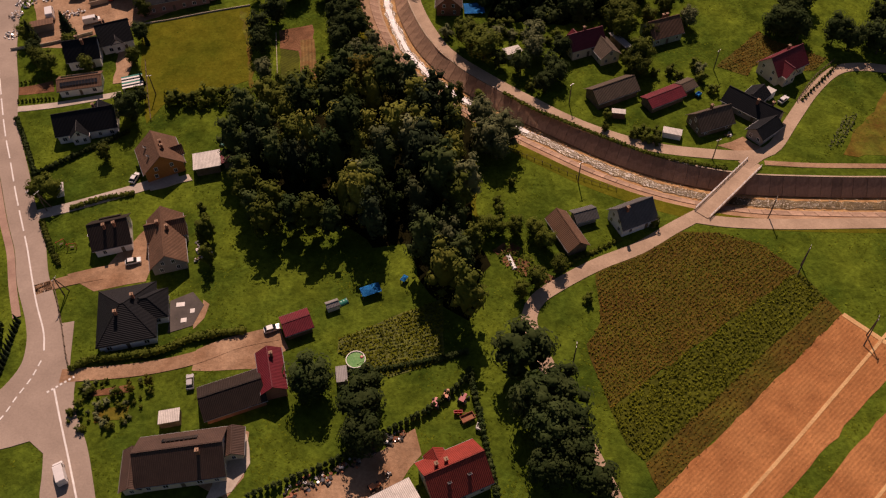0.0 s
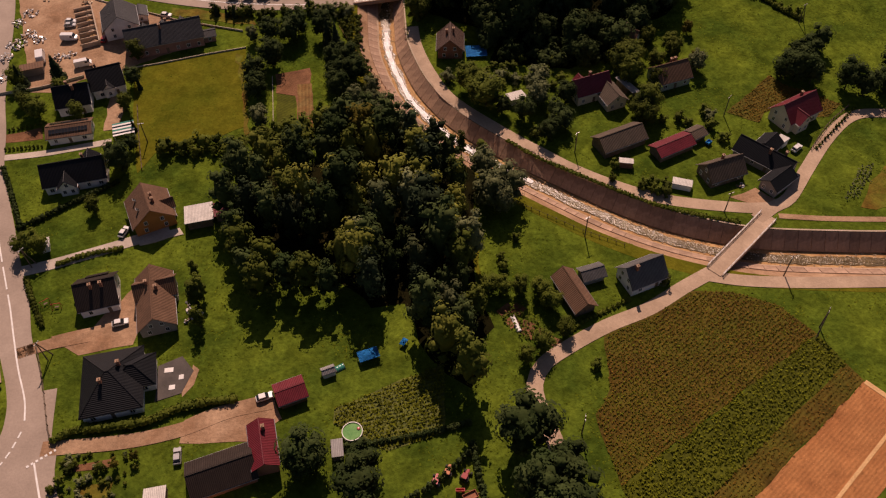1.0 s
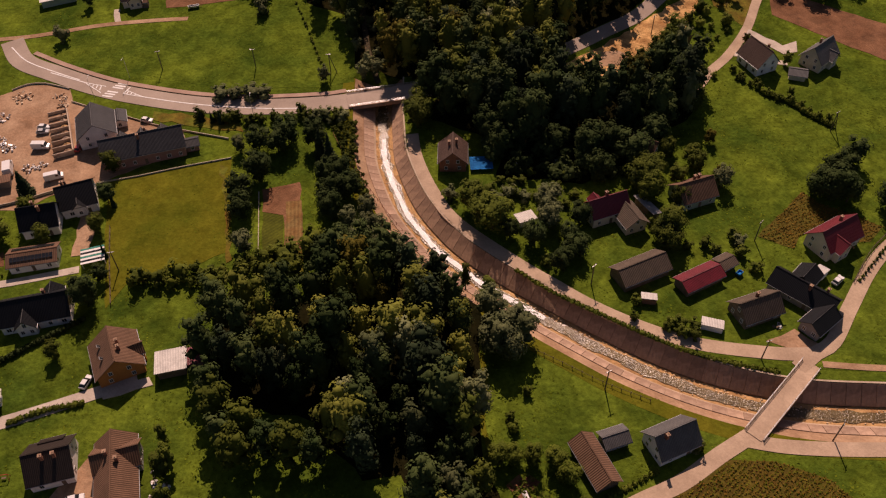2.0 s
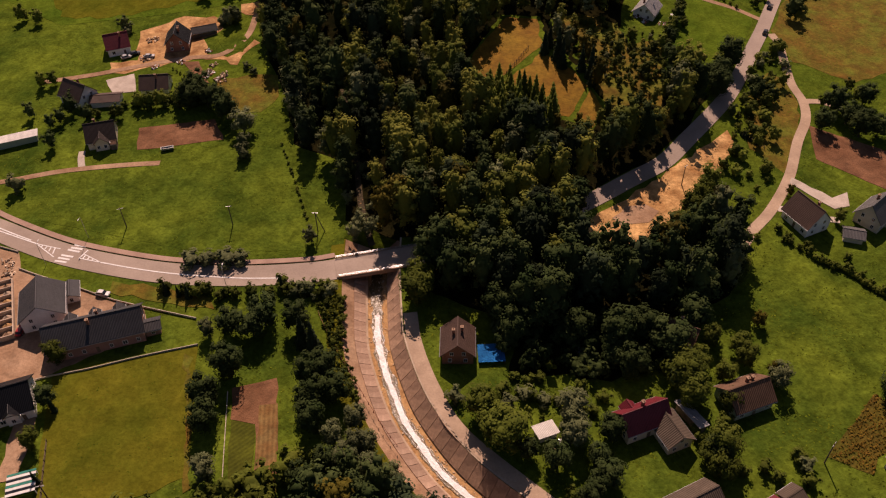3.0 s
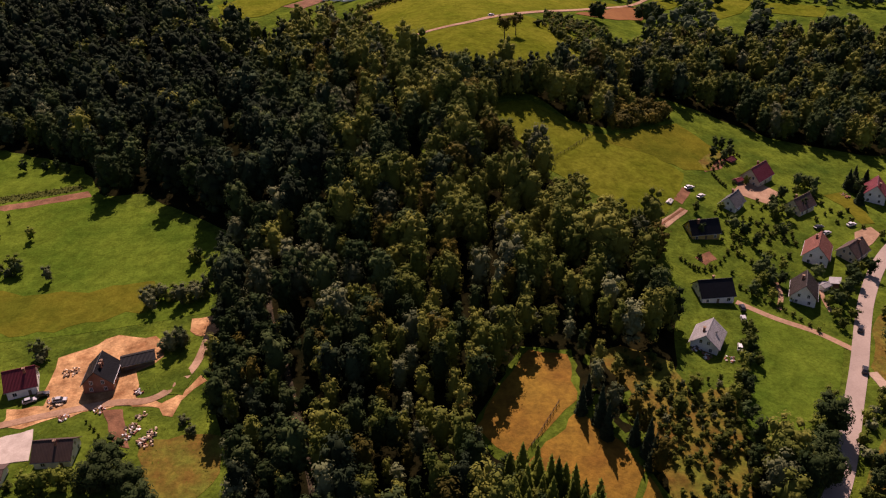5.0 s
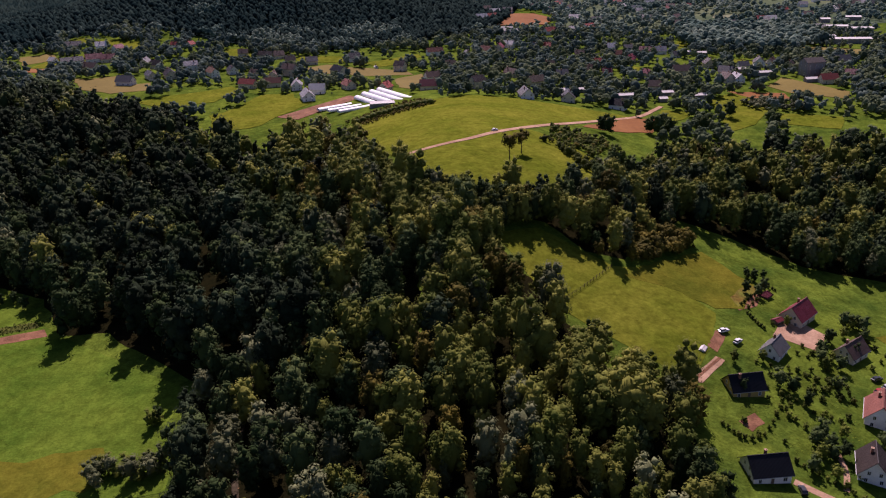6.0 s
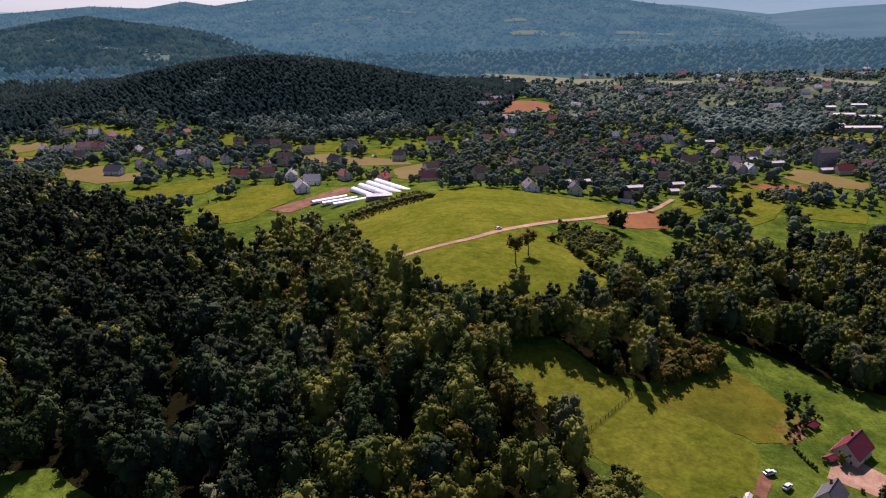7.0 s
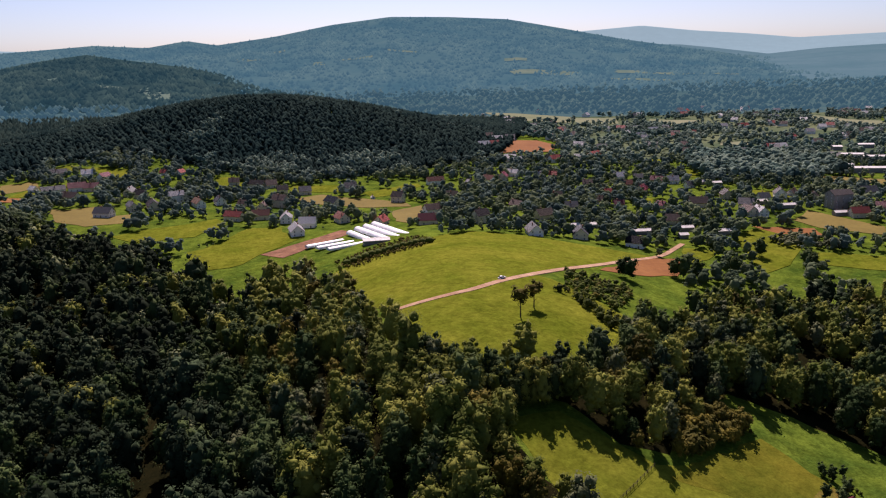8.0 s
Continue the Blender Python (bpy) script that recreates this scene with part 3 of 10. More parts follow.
patch("meadow_crest", [(-14, 461), (5.8, 466), (13.6, 471.3), (23.1, 482.3), (35.8, 497.4), (42, 495), (62, 470), (62, 448), (40, 412), (10, 404), (-12, 412)], FARGRASS, 0.12, label="sunlit meadow round two lone trees", step=4)
patch("field_far_soil", [(-86, 595), (-51, 634), (-43, 625), (-73, 586)], SOIL, 0.2, label="far brown field by the tunnels", step=6)
patch("yard_works", [(-105.4, 200.4), (-102.4, 202.5), (-98.0, 202.8), (-91.4, 200.6), (-88.9, 195.2), (-82.2, 192.2), (-77.4, 190.5), (-66.5, 185.8), (-60.0, 183.5), (-57.1, 178.2), (-73.4, 167.8), (-76.4, 166.6), (-84.6, 163.1), (-87.6, 160.3), (-90.3, 158.9), (-95.2, 159.1), (-110.2, 198.1)], DIRT, label="brown gravel yard of a building firm", step=3)
patch("yard_court", [(-70, 91), (-63, 93), (-57, 103), (-54, 96), (-55, 89), (-64, 87)], DIRT, label="pinkish gravel forecourt", step=3)
patch("yard_farm", [(-43, 74), (-36, 77), (-29, 78.5), (-27, 74), (-31, 70), (-43, 70)], DIRT, label="trodden farmyard", step=3)

# ---- roads ----
ribbon("road_main", [(-113, 222), (-107, 213), (-97, 207.3), (-84, 201), (-73, 197.2), (-58, 193.6), (-43, 192.2), (-28, 192.6), (-17, 194.4), (-8, 196.5), (2, 198.4)],
       5.8, ASPHALT, 0.12, 6, label="pale worn asphalt main road")
ribbon("road_main_east", [(-2, 197.6), (8, 200), (28, 209), (44, 219), (52.5, 224.7), (60.3, 233.3), (70, 244.8), (77, 254.9), (87.1, 273.2), (93.1, 284.1), (106.8, 310.1), (121.6, 330.9), (139, 346.5), (175, 372), (240, 400)],
       4.5, ASPHALT, 0.115, 6, label="pale worn asphalt main road past the wood", taper=2.9)
ribbon("road_village", [(-125, 225), (-113, 195), (-104, 160), (-99, 145), (-95, 132), (-88, 117), (-83, 106), (-79, 98), (-76, 90), (-72, 82), (-70, 76), (-70, 70), (-74, 63), (-84, 54), (-100, 40)],
       5.6, ASPHALT, 0.11, 6, label="worn asphalt village road")
ribbon("road_branch", [(-68.5, 80), (-66.5, 70), (-64, 63), (-60, 56), (-57, 49), (-52, 36)], 5.6, ASPHALT, 0.10, 6, label="asphalt side road at the junction")
ribbon("lane_river", [(66, 118.5), (60, 118.6), (49, 120.3), (42, 122.4), (34, 126.4), (27, 131), (21, 136), (14, 142), (3, 153), (-2, 162.5), (-5.4, 173), (-6.5, 181)], 2.8, LANE, label="narrow pale lane along the channel")
ribbon("lane_hamlet", [(62, 115.5), (66, 118.5), (70, 121), (76, 129), (83, 138), (90, 144.6), (96, 146), (104, 144.5), (125, 138)], 2.8, LANE, 0.11, label="narrow pale lane through the hamlet")
ribbon("lane_south", [(50, 102.5), (44, 99), (37, 94.5), (29, 91), (22, 87), (17, 83.4), (15, 79.5), (15.4, 75), (17, 70), (19, 62), (22, 55), (25, 46), (28, 36)], 2.8, LANE, label="narrow pale lane between the fields")
ribbon("lane_east", [(48, 102), (52, 101), (57, 100.2), (67, 99.6), (85, 99.4), (120, 99)], 2.6, LANE, 0.11, label="narrow pale lane beside the channel")
ribbon("lane_hill", [(62, 195), (67, 202), (73, 208.5), (80.5, 219.5), (86.7, 232.5), (91.6, 241.3), (93.5, 249.1), (93.1, 257), (94.4, 266.8), (95.8, 276.6), (95.2, 282.3)], 2.4, LANE, label="pale lane up the slope")
ribbon("lane_hill_spur", [(93.5, 249.1), (97.6, 249.3), (102.7, 246.5)], 2.0, LANE, 0.11, label="stub of pale lane")
ribbon("lane_meadow", [(-125, 222), (-111, 223.5), (-103, 225.2), (-91, 228.4), (-78, 230), (-68, 230.5)], 1.7, DIRT, label="narrow earth track across the meadow")
ribbon("drive_long", [(-82, 105.5), (-74, 108), (-62, 112.6), (-54, 116)], 2.6, PAVING, label="pale paved drive to the orange house")
ribbon("drive_farm", [(-65, 69.4), (-52, 70.4), (-43, 72.4), (-36, 75.4), (-29, 77)], 2.6, DIRT, 0.11, label="pinkish earth drive to the farm")
ribbon("drive_court", [(-75, 87.5), (-70, 89.4), (-63, 91)], 2.4, DIRT, 0.11, label="pinkish gravel drive")
ribbon("drive_back", [(-98, 137), (-90, 138), (-84, 139), (-72, 142)], 1.8, PAVING, label="pale paved drive between houses")
ribbon("track_top", [(-14, 461.5), (-10, 462.2), (-2.3, 463.5), (5.8, 466.6), (13.4, 471.9), (22.9, 482.9), (35.6, 498), (55.2, 522.6), (81.1, 552.8), (101.6, 571.1), (112.7, 587.1), (120, 598)], 2.6, DIRT, 0.25, label="earth track over the knoll")

# ---- the river channel ----
def channel_strip(name, a, b, mat, n=3, lift=0.0, label="", step=1.5, part_of=None):
    """A strip along the river between two offsets, each with its depth."""
    line = spline(RIVER, step)
    line = line[(line[:, 1] < 203) & (line[:, 0] < 156)]
    nor = normals(line)
    bm = bmesh.new()
    rows = []
    for p, q in zip(line, nor):
        rows.append([])
        for k in range(n + 1):
            o, d = a[0] + (b[0] - a[0]) * k / n, a[1] + (b[1] - a[1]) * k / n
            x, y = p + q * o
            rows[-1].append(bm.verts.new((x, y, ground_z(x, y) + d + lift)))
    for r, s in zip(rows, rows[1:]):
        for k in range(n):
            bm.faces.new((r[k], r[k + 1], s[k + 1], s[k]))
    bmesh.ops.recalc_face_normals(bm, faces=bm.faces)
    if sum(f.normal.z for f in bm.faces) < 0:
        bmesh.ops.reverse_faces(bm, faces=bm.faces)
    return tagged(part(name, bm, mat), label, "channel", kind="structure")


channel_strip("channel_bed", (-3.0, -3.2), (2.2, -3.2), BED, 3, label="gravelly bed of the concrete river channel")
channel_strip("channel_wall", (1.7, -3.05), (4.5, -0.05), CONCRETE, 3, label="tall sloping dark concrete channel wall")
channel_strip("channel_bank", (-2.2, -2.9), (-4.8, -1.5), BANK, 3, label="low pale concrete bank of the channel")
channel_strip("channel_slope", (-4.8, -1.52), (-7.4, -0.1), DIRT, 2, label="pinkish earth slope above the channel")
channel_strip("verge_wall", (4.4, 0.05), (6.8, 0.05), GRASS, 2, label="grass verge above the channel wall")
channel_strip("verge_bank", (-7.3, 0.02), (-10.2, 0.03), HAY, 2, label="dry grass verge above the bank")

# ---- houses ----
MESHES = {}


def shared(key, build):
    """A mesh made once and used by all pieces that look alike."""
    if key not in MESHES:
        bm = bmesh.new()
        build(bm)
        me = bpy.data.meshes.new(key)
        bm.to_mesh(me)
        bm.free()
        MESHES[key] = me
    return MESHES[key]


def window_frame_mesh(bm):
    for x, z, sx, sz in ((0, -0.5, 0.72, 0.08), (0, 0.42, 0.72, 0.08), (-0.32, -0.42, 0.08, 0.84), (0.32, -0.42, 0.08, 0.84), (0, -0.42, 0.05, 0.84)):
        box(bm, x, 0, z, sx, 0.10, sz)


def window_pane_mesh(bm):
    box(bm, 0, 0, -0.45, 0.62, 0.05, 0.9)


def door_mesh(bm):
    box(bm, 0, 0, 0, 0.62, 0.09, 1.36)
    box(bm, 0.22, -0.07, 0.65, 0.03, 0.06, 0.12)


def add_window(parent, m, wide=1.0):
    s = Matrix.Diagonal((wide, 1, 1, 1))
    w = piece("window", shared("window frame", window_frame_mesh), FRAME, parent, m=m @ s)
    piece("pane", shared("window pane", window_pane_mesh), GLASS, w)


def add_body(parent, L, W, eave, rise, wall, roof, m=Matrix(), over=0.4, style="gable", floors=1, chimney=1, windows=True, skylights=0, solar=0, solar_sides=(1,), door=True, seed=0, cheap=False):
    """One wing of a house: walls along x, a roof, openings, chimney and what lies on the roof."""
    rnd = random.Random(seed + int(L * 13 + W * 7))
    mats = (WALLS[wall], ROOFS[roof])
    hl, hw = L / 2 - over, W / 2 - over
    deep = 1.2
    slope = rise / (W / 2)
    if style == "gable":
        bm = bmesh.new()
        prism(bm, [(-hw, -deep), (hw, -deep), (hw, eave), (0, eave + slope * hw), (-hw, eave)], -hl, hl)
        part("wall", bm, mats[0], parent, m=m @ pose(0, 0, 0, 0, 0, 90))
        for s in (-1, 1):
            bm = bmesh.new()
            prism(bm, [(0, eave + slope * hw + 0.02), (s * W / 2, eave + slope * (hw - W / 2) + 0.02), (s * W / 2, eave + slope * (hw - W / 2) + 0.15), (0, eave + slope * hw + 0.15)], -L / 2, L / 2)
            part("roof_slope", bm, mats[1], parent, m=m @ pose(0, 0, 0, 0, 0, 90))
        if not cheap:
            bm = bmesh.new()
            box(bm, 0, 0, eave + slope * hw + 0.10, L, 0.22, 0.10, 0.03)
            part("ridge_cap", bm, mats[1], parent, m=m)
            for s in (-1, 1):
                bm = bmesh.new()
                rod(bm, (-L / 2, s * (W / 2 + 0.04), eave + slope * (hw - W / 2) + 0.02), (L / 2, s * (W / 2 + 0.04), eave + slope * (hw - W / 2) + 0.02), 0.06, n=6)
                part("gutter", bm, STEEL, parent, m=m)
    elif style == "hip":
        bm = bmesh.new()
        box(bm, 0, 0, -deep, 2 * hl, 2 * hw, eave + deep)
        part("wall", bm, mats[0], parent, m=m)
        bm = bmesh.new()
        r = max(0.3, L / 2 - W / 2)
        base = [bm.verts.new(p) for p in ((-L / 2, -W / 2, eave - 0.1), (L / 2, -W / 2, eave - 0.1), (L / 2, W / 2, eave - 0.1), (-L / 2, W / 2, eave - 0.1))]
        low = [bm.verts.new(v.co - Vector((0, 0, 0.14))) for v in base]
        top = [bm.verts.new((-r, 0, eave + rise)), bm.verts.new((r, 0, eave + rise))]
        for f in ((base[0], base[1], top[1], top[0]), (base[1], base[2], top[1]), (base[2], base[3], top[0], top[1]), (base[3], base[0], top[0]), tuple(low[::-1])):
            bm.faces.new(f)
        for i in range(4):
            bm.faces.new((low[i], low[(i + 1) % 4], base[(i + 1) % 4], base[i]))
        bmesh.ops.recalc_face_normals(bm, faces=bm.faces)
        part("roof", bm, mats[1], parent, m=m)
        bm = bmesh.new()
        rod(bm, (-r, 0, eave + rise), (r, 0, eave + rise), 0.09)
        for sx in (-1, 1):
            for sy in (-1, 1):
                rod(bm, (sx * r, 0, eave + rise), (sx * L / 2, sy * W / 2, eave - 0.08), 0.08)
        part("ridge_cap", bm, mats[1], parent, m=m)
    else:
        bm = bmesh.new()
        prism(bm, [(-hw, -deep), (hw, -deep), (hw, eave), (-hw, eave + rise)], -hl, hl)
        part("wall", bm, mats[0], parent, m=m @ pose(0, 0, 0, 0, 0, 90))
        bm = bmesh.new()
        k = rise / (2 * hw)
        prism(bm, [(-W / 2, eave + rise + k * over + 0.02), (W / 2, eave - k * over + 0.02), (W / 2, eave - k * over + 0.14), (-W / 2, eave + rise + k * over + 0.14)], -L / 2, L / 2)
        part("roof", bm, mats[1], parent, m=m @ pose(0, 0, 0, 0, 0, 90))
    if windows:
        for side in (-1, 1):
            n = max(1, int(2 * hl / (2.4 if not cheap else 3.4)))
            for i in range(n):
                x = -hl + (i + 0.5) * 2 * hl / n
                for fl in range(floors):
                    z = 0.95 + fl * 1.75
                    if z + 0.55 > eave + 0.1:
                        continue
                    if door and side == -1 and fl == 0 and i == n // 2:
                        piece("door", shared("door", door_mesh), WOOD, parent, m=m @ pose(x, -hw - 0.02, 0))
                        continue
                    add_window(parent, m @ pose(x, side * (hw + 0.01), z), rnd.choice((1.0, 1.0, 1.35)))
            if style == "gable":
                for fl in range(floors + 1):
                    z = 0.95 + fl * 1.75
                    wide = hw * (1 if z < eave else max(0, 1 - (z + 0.5 - eave) / max(0.1, slope * hw)))
                    if wide < 0.55:
                        continue
                    n = 2 if wide > 1.5 else 1
                    for i in range(n):
                        add_window(parent, m @ pose(side * (hl + 0.01), (i - (n - 1) / 2) * wide, z, 0, 0, 90))
    for i in range(chimney):
        x, y = rnd.uniform(-0.3, 0.3) * L, rnd.choice((-0.12, 0.12)) * W
        zt = eave + rise * (0.75 if style != "shed" else 0.5)
        bm = bmesh.new()
        box(bm, 0, 0, 0, 0.48, 0.48, 1.25, 0.02)
        c = part("chimney", bm, BRICK, parent, m=m @ pose(x, y, zt - 0.3))
        bm = bmesh.new()
        box(bm, 0, 0, 1.25, 0.62, 0.62, 0.10)
        rod(bm, (0.1, 0, 1.3), (0.1, 0, 1.55), 0.08)
        part("chimney_cap", bm, CONCRETE, c)
    tilt = math.degrees(math.atan(slope))
    for i in range(skylights):
        bm = bmesh.new()
        box(bm, 0, 0, 0, 0.62, 0.85, 0.06)
        x = (i - (skylights - 1) / 2) * L / (skylights + 1)
        s = -1
        f = part("roof_window", bm, STEEL, parent, m=m @ pose(x, s * W * 0.25, eave + rise * 0.5 + 0.14, -s * -tilt, 0, 0))
        bm = bmesh.new()
        box(bm, 0, 0, 0.06, 0.5, 0.72, 0.02)
        part("pane", bm, GLASS, f)
    for s in solar_sides:
        for i in range(solar):
            bm = bmesh.new()
            box(bm, 0, 0, 0, 0.62, 1.0, 0.05)
            part("solar_panel", bm, GLASS, parent, m=m @ pose((i - (solar - 1) / 2) * 0.68, s * W * 0.25, eave + rise * 0.5 + 0.12, -s * tilt, 0, 0))


def windows_of(kw):
    return kw.get("windows", True)


def house(name, x, y, turn, L, W, eave, label, roof="brown", wall="white", rise=None, style="gable", floors=1, category="house", wings=(), group="", **kw):
    BUILT.append((x, y, max(L, W) / 2 + 1))
    z = min(ground_z(x + dx, y + dy) for dx in (-3, 0, 3) for dy in (-3, 0, 3)) + 0.1
    ob = thing(name, x, y, turn, z, label, category, group)
    rise = (W * 0.42 if rise is None else rise) * (1.22 if style == "gable" and windows_of(kw) else 1.0)
    add_body(ob, L, W, eave, rise, wall, roof, style=style, floors=floors, **kw)
    for wx, wy, wt, wl, ww, we, wr, extra in wings:
        add_body(ob, wl, ww, we, wr, extra.get("wall", wall), extra.get("roof", roof), pose(wx, wy, 0, 0, 0, wt), style=extra.get("style", "gable"),
                 chimney=extra.get("chimney", 0), door=False, windows=extra.get("windows", True), seed=5)
    return ob


house("house", -57.9, 119.4, -65, 8.6, 8.6, 2.6, "orange plastered house with a brown tiled roof", "rust", "orange", 2.9, floors=1, skylights=2, chimney=2,
      wings=((0.5, 2.6, 90, 4.5, 3.0, 3.0, 1.4, {}),))
house("house", -63.0, 99.3, 15, 7.4, 8.0, 2.3, "house with a near-black roof beside a gravel court", "dark", "white", 2.6, chimney=2, wings=((0, 3.0, 0, 4.0, 3.0, 2.2, 1.2, {}),))
house("farmhouse", -52.1, 97.0, -75, 12.8, 6.9, 2.2, "long brown-roofed farmhouse with a stepped roof", "rust", "grey", 2.5, wings=((-2.6, 0.3, 90, 7.6, 5.0, 2.6, 2.2, {}),), chimney=2)
house("villa", -55.7, 80.4, 12, 10.2, 12.4, 2.2, "modern villa under a black hipped roof", "black", "white", 3.1, "hip", chimney=2, wings=((3.4, 1.0, 0, 7.5, 6.5, 2.2, 2.2, {"style": "hip"}),))
house("house", -40.8, 53.3, 7, 13.6, 8.4, 2.6, "large brown-roofed house with solar panels", "brown", "cream", 2.7, solar=8, chimney=1,
      wings=((-7.6, -0.8, 90, 7.0, 3.4, 2.0, 1.1, {}), (7.6, 1.6, 90, 5.0, 3.6, 2.0, 1.1, {})))
house("barn", -34.9, 64.3, 20, 10.4, 6.6, 1.9, "old barn under mossy near-black slates", "dark", "brick", 2.0, windows=False, chimney=0, category="barn")
house("barn", -28.8, 68.0, -76, 8.2, 4.4, 2.8, "tall barn end with a red sheet roof", "maroon", "brick", 1.5, windows=False, chimney=1, category="barn")
house("shed", -25.8, 78.2, 22, 5.2, 4.5, 1.7, "small shed with a red sheet roof", "maroon", "wood", 0.9, windows=False, chimney=0, category="shed")
house("house", 1.0, 49.7, 23, 9.8, 7.8, 2.9, "red-roofed house beside a hedge", "red", "cream", 2.9, skylights=2, chimney=2, wings=((-1.6, 2.4, 90, 4.0, 3.4, 3.0, 1.6, {}),))
house("hall", -7.8, 43.8, 27, 8.4, 8.0, 2.3, "low hall with a white sheet roof", "pale", "grey", 0.9, windows=False, chimney=0, category="hall")
house("house", -77.1, 160.9, 21, 7.8, 8.6, 2.6, "dark-roofed house with dormers", "black", "white", 2.6, chimney=2, wings=((0, -2.6, 90, 4.2, 3.0, 2.6, 1.3, {}),))
house("house", -82.7, 154.3, 13, 7.8, 7.2, 2.7, "white house with a charcoal gabled roof", "black", "white", 2.8, floors=1, chimney=2)
house("outbuilding", -81.1, 144.3, 11, 9.8, 5.6, 2.0, "long outbuilding with solar panels on a brown roof", "rust", "white", 1.0, solar=12, solar_sides=(1, -1), chimney=0, category="outbuilding")
house("house", -75.9, 130.7, 13, 12.9, 7.4, 2.4, "wide dark-roofed house with a front gable", "black", "white", 2.6, chimney=1, wings=((-1.5, -2.4, 90, 5.0, 4.0, 2.4, 1.9, {}), (2.8, 2.2, 90, 4.6, 4.0, 2.4, 1.9, {})))
house("apartment_block", -66.7, 176.5, 17, 18.2, 8.2, 3.0, "long pink building under a dark slate roof with dormers", "slate", "pink", 2.6, chimney=2, category="building",
      wings=((-4.5, 2.8, 90, 3.6, 2.4, 3.2, 1.2, {}), (0, 2.8, 90, 3.6, 2.4, 3.2, 1.2, {}), (4.5, 2.8, 90, 3.6, 2.4, 3.2, 1.2, {}), (10.2, -1.4, 0, 3.6, 3.6, 1.8, 0.8, {})))
house("workshop", -79.3, 183.3, -71, 9.5, 8.8, 3.0, "white workshop under a dark grey gable roof", "slate", "white", 2.7, chimney=0, category="workshop", wings=((-3.0, 5.0, 0, 5.0, 3.6, 1.8, 0.8, {}),))
house("carport", -48.2, 118.4, 13, 5.6, 5.2, 1.8, "carport with a white sheet roof", "pale", "wood", 0.25, "shed", windows=False, chimney=0, category="carport")
house("shed", -44.0, 119.6, 16, 3.1, 4.2, 1.6, "small shed under rusty red sheets", "maroon", "wood", 0.3, "shed", windows=False, chimney=0, category="shed")
house("shed", -77.1, 111.8, 20, 2.2, 3.0, 1.3, "small white garden shed", "pale", "white", 0.2, "shed", windows=False, chimney=0, category="shed")
house("house", 36.4, 101.1, 23, 7.9, 6.0, 2.5, "white house with a dark slate roof by the lane", "grey", "white", 2.6, chimney=1)
house("outbuilding", 27.4, 101.9, 18, 4.8, 3.6, 1.6, "small grey-roofed outbuilding in the yard", "grey", "grey", 1.1, windows=False, chimney=0, category="outbuilding")
house("barn", 23.6, 97.6, -68, 9.4, 4.6, 1.8, "narrow barn with a steep brown roof", "rust", "wood", 1.9, windows=False, chimney=0, category="barn")
house("house", 52.8, 158.7, 20, 8.5, 6.8, 2.3, "pale old house under a brown roof", "rust", "green", 2.4, chimney=2)
house("house", 33.8, 154.0, 21, 8.9, 5.6, 2.9, "tall house with a dark maroon roof", "maroon", "cream", 2.4, chimney=1, wings=((3.4, -3.6, -90, 7.0, 5.4, 2.2, 2.0, {"roof": "old"}), (-1.4, 1.6, 90, 3.4, 2.8, 3.2, 1.3, {"roof": "maroon"})))
house("shed", 42.6, 155.0, -62, 6.6, 2.4, 1.7, "lean-to with patched silver sheets", "silver", "wood", 0.4, "shed", windows=False, chimney=0, category="shed")
house("barn", 38.1, 137.8, 25, 10.9, 5.9, 2.0, "weathered barn with a brown slate roof", "old", "wood", 2.0, windows=False, chimney=0, category="barn")
house("shed", 49.0, 135.5, 27, 9.3, 4.6, 1.7, "long shed with a maroon sheet roof", "maroon", "wood", 1.1, windows=False, chimney=0, category="shed")
house("shed", 54.9, 139.3, 30, 3.8, 3.6, 1.6, "small weathered plank shed", "old", "wood", 0.8, windows=False, chimney=0, category="shed")
house("farmhouse", 57.6, 127.9, 20, 8.6, 6.1, 1.9, "low wooden farmhouse under a patched roof", "old", "wood", 2.3, chimney=1)
house("farmhouse", 67.5, 131.3, -44, 12.6, 5.7, 2.0, "angled farmhouse with black sheet roofs", "black", "grey", 1.9, chimney=2, wings=((5.2, -4.4, 82, 7.0, 4.6, 2.0, 1.6, {}), (-1.4, 3.9, 88, 5.0, 4.6, 2.0, 1.6, {})))
house("house", 77.5, 144.8, 30, 9.7, 6.6, 2.9, "house with a deep red gabled roof", "maroon", "cream", 2.7, chimney=1, wings=((-1.6, -1.8, 90, 5.4, 4.0, 2.9, 2.0, {}),))
house("trailer", 17.2, 152.6, 20, 4.0, 3.2, 1.3, "small white and rusty garden cabin", "pale", "white", 0.3, "shed", windows=False, chimney=0, category="cabin")
house("house", 2.7, 171.5, 88, 7.4, 6.6, 2.6, "brown-roofed brick house beside the channel", "brown", "brick", 2.5, chimney=2)
house("house", 45.2, 173.2, -32, 6.0, 5.0, 2.0, "small house under a brown roof among trees", "rust", "white", 2.0, chimney=1)
house("house", 79.0, 204.5, -66, 8.2, 7.0, 2.6, "white house with a brown gabled roof", "brown", "white", 3.2, chimney=1, floors=1)
house("house", 94.4, 205.3, 40, 8.4, 6.4, 2.7, "grey-roofed house with a pale gable", "grey", "cream", 3.0, chimney=1, wings=((1.0, -1.6, 90, 5.0, 3.6, 2.7, 1.8, {}),))
house("garage", 87.6, 199.6, -18, 4.6, 4.0, 1.5, "low garage with a grey roof", "grey", "cream", 0.9, windows=False, chimney=0, category="garage")
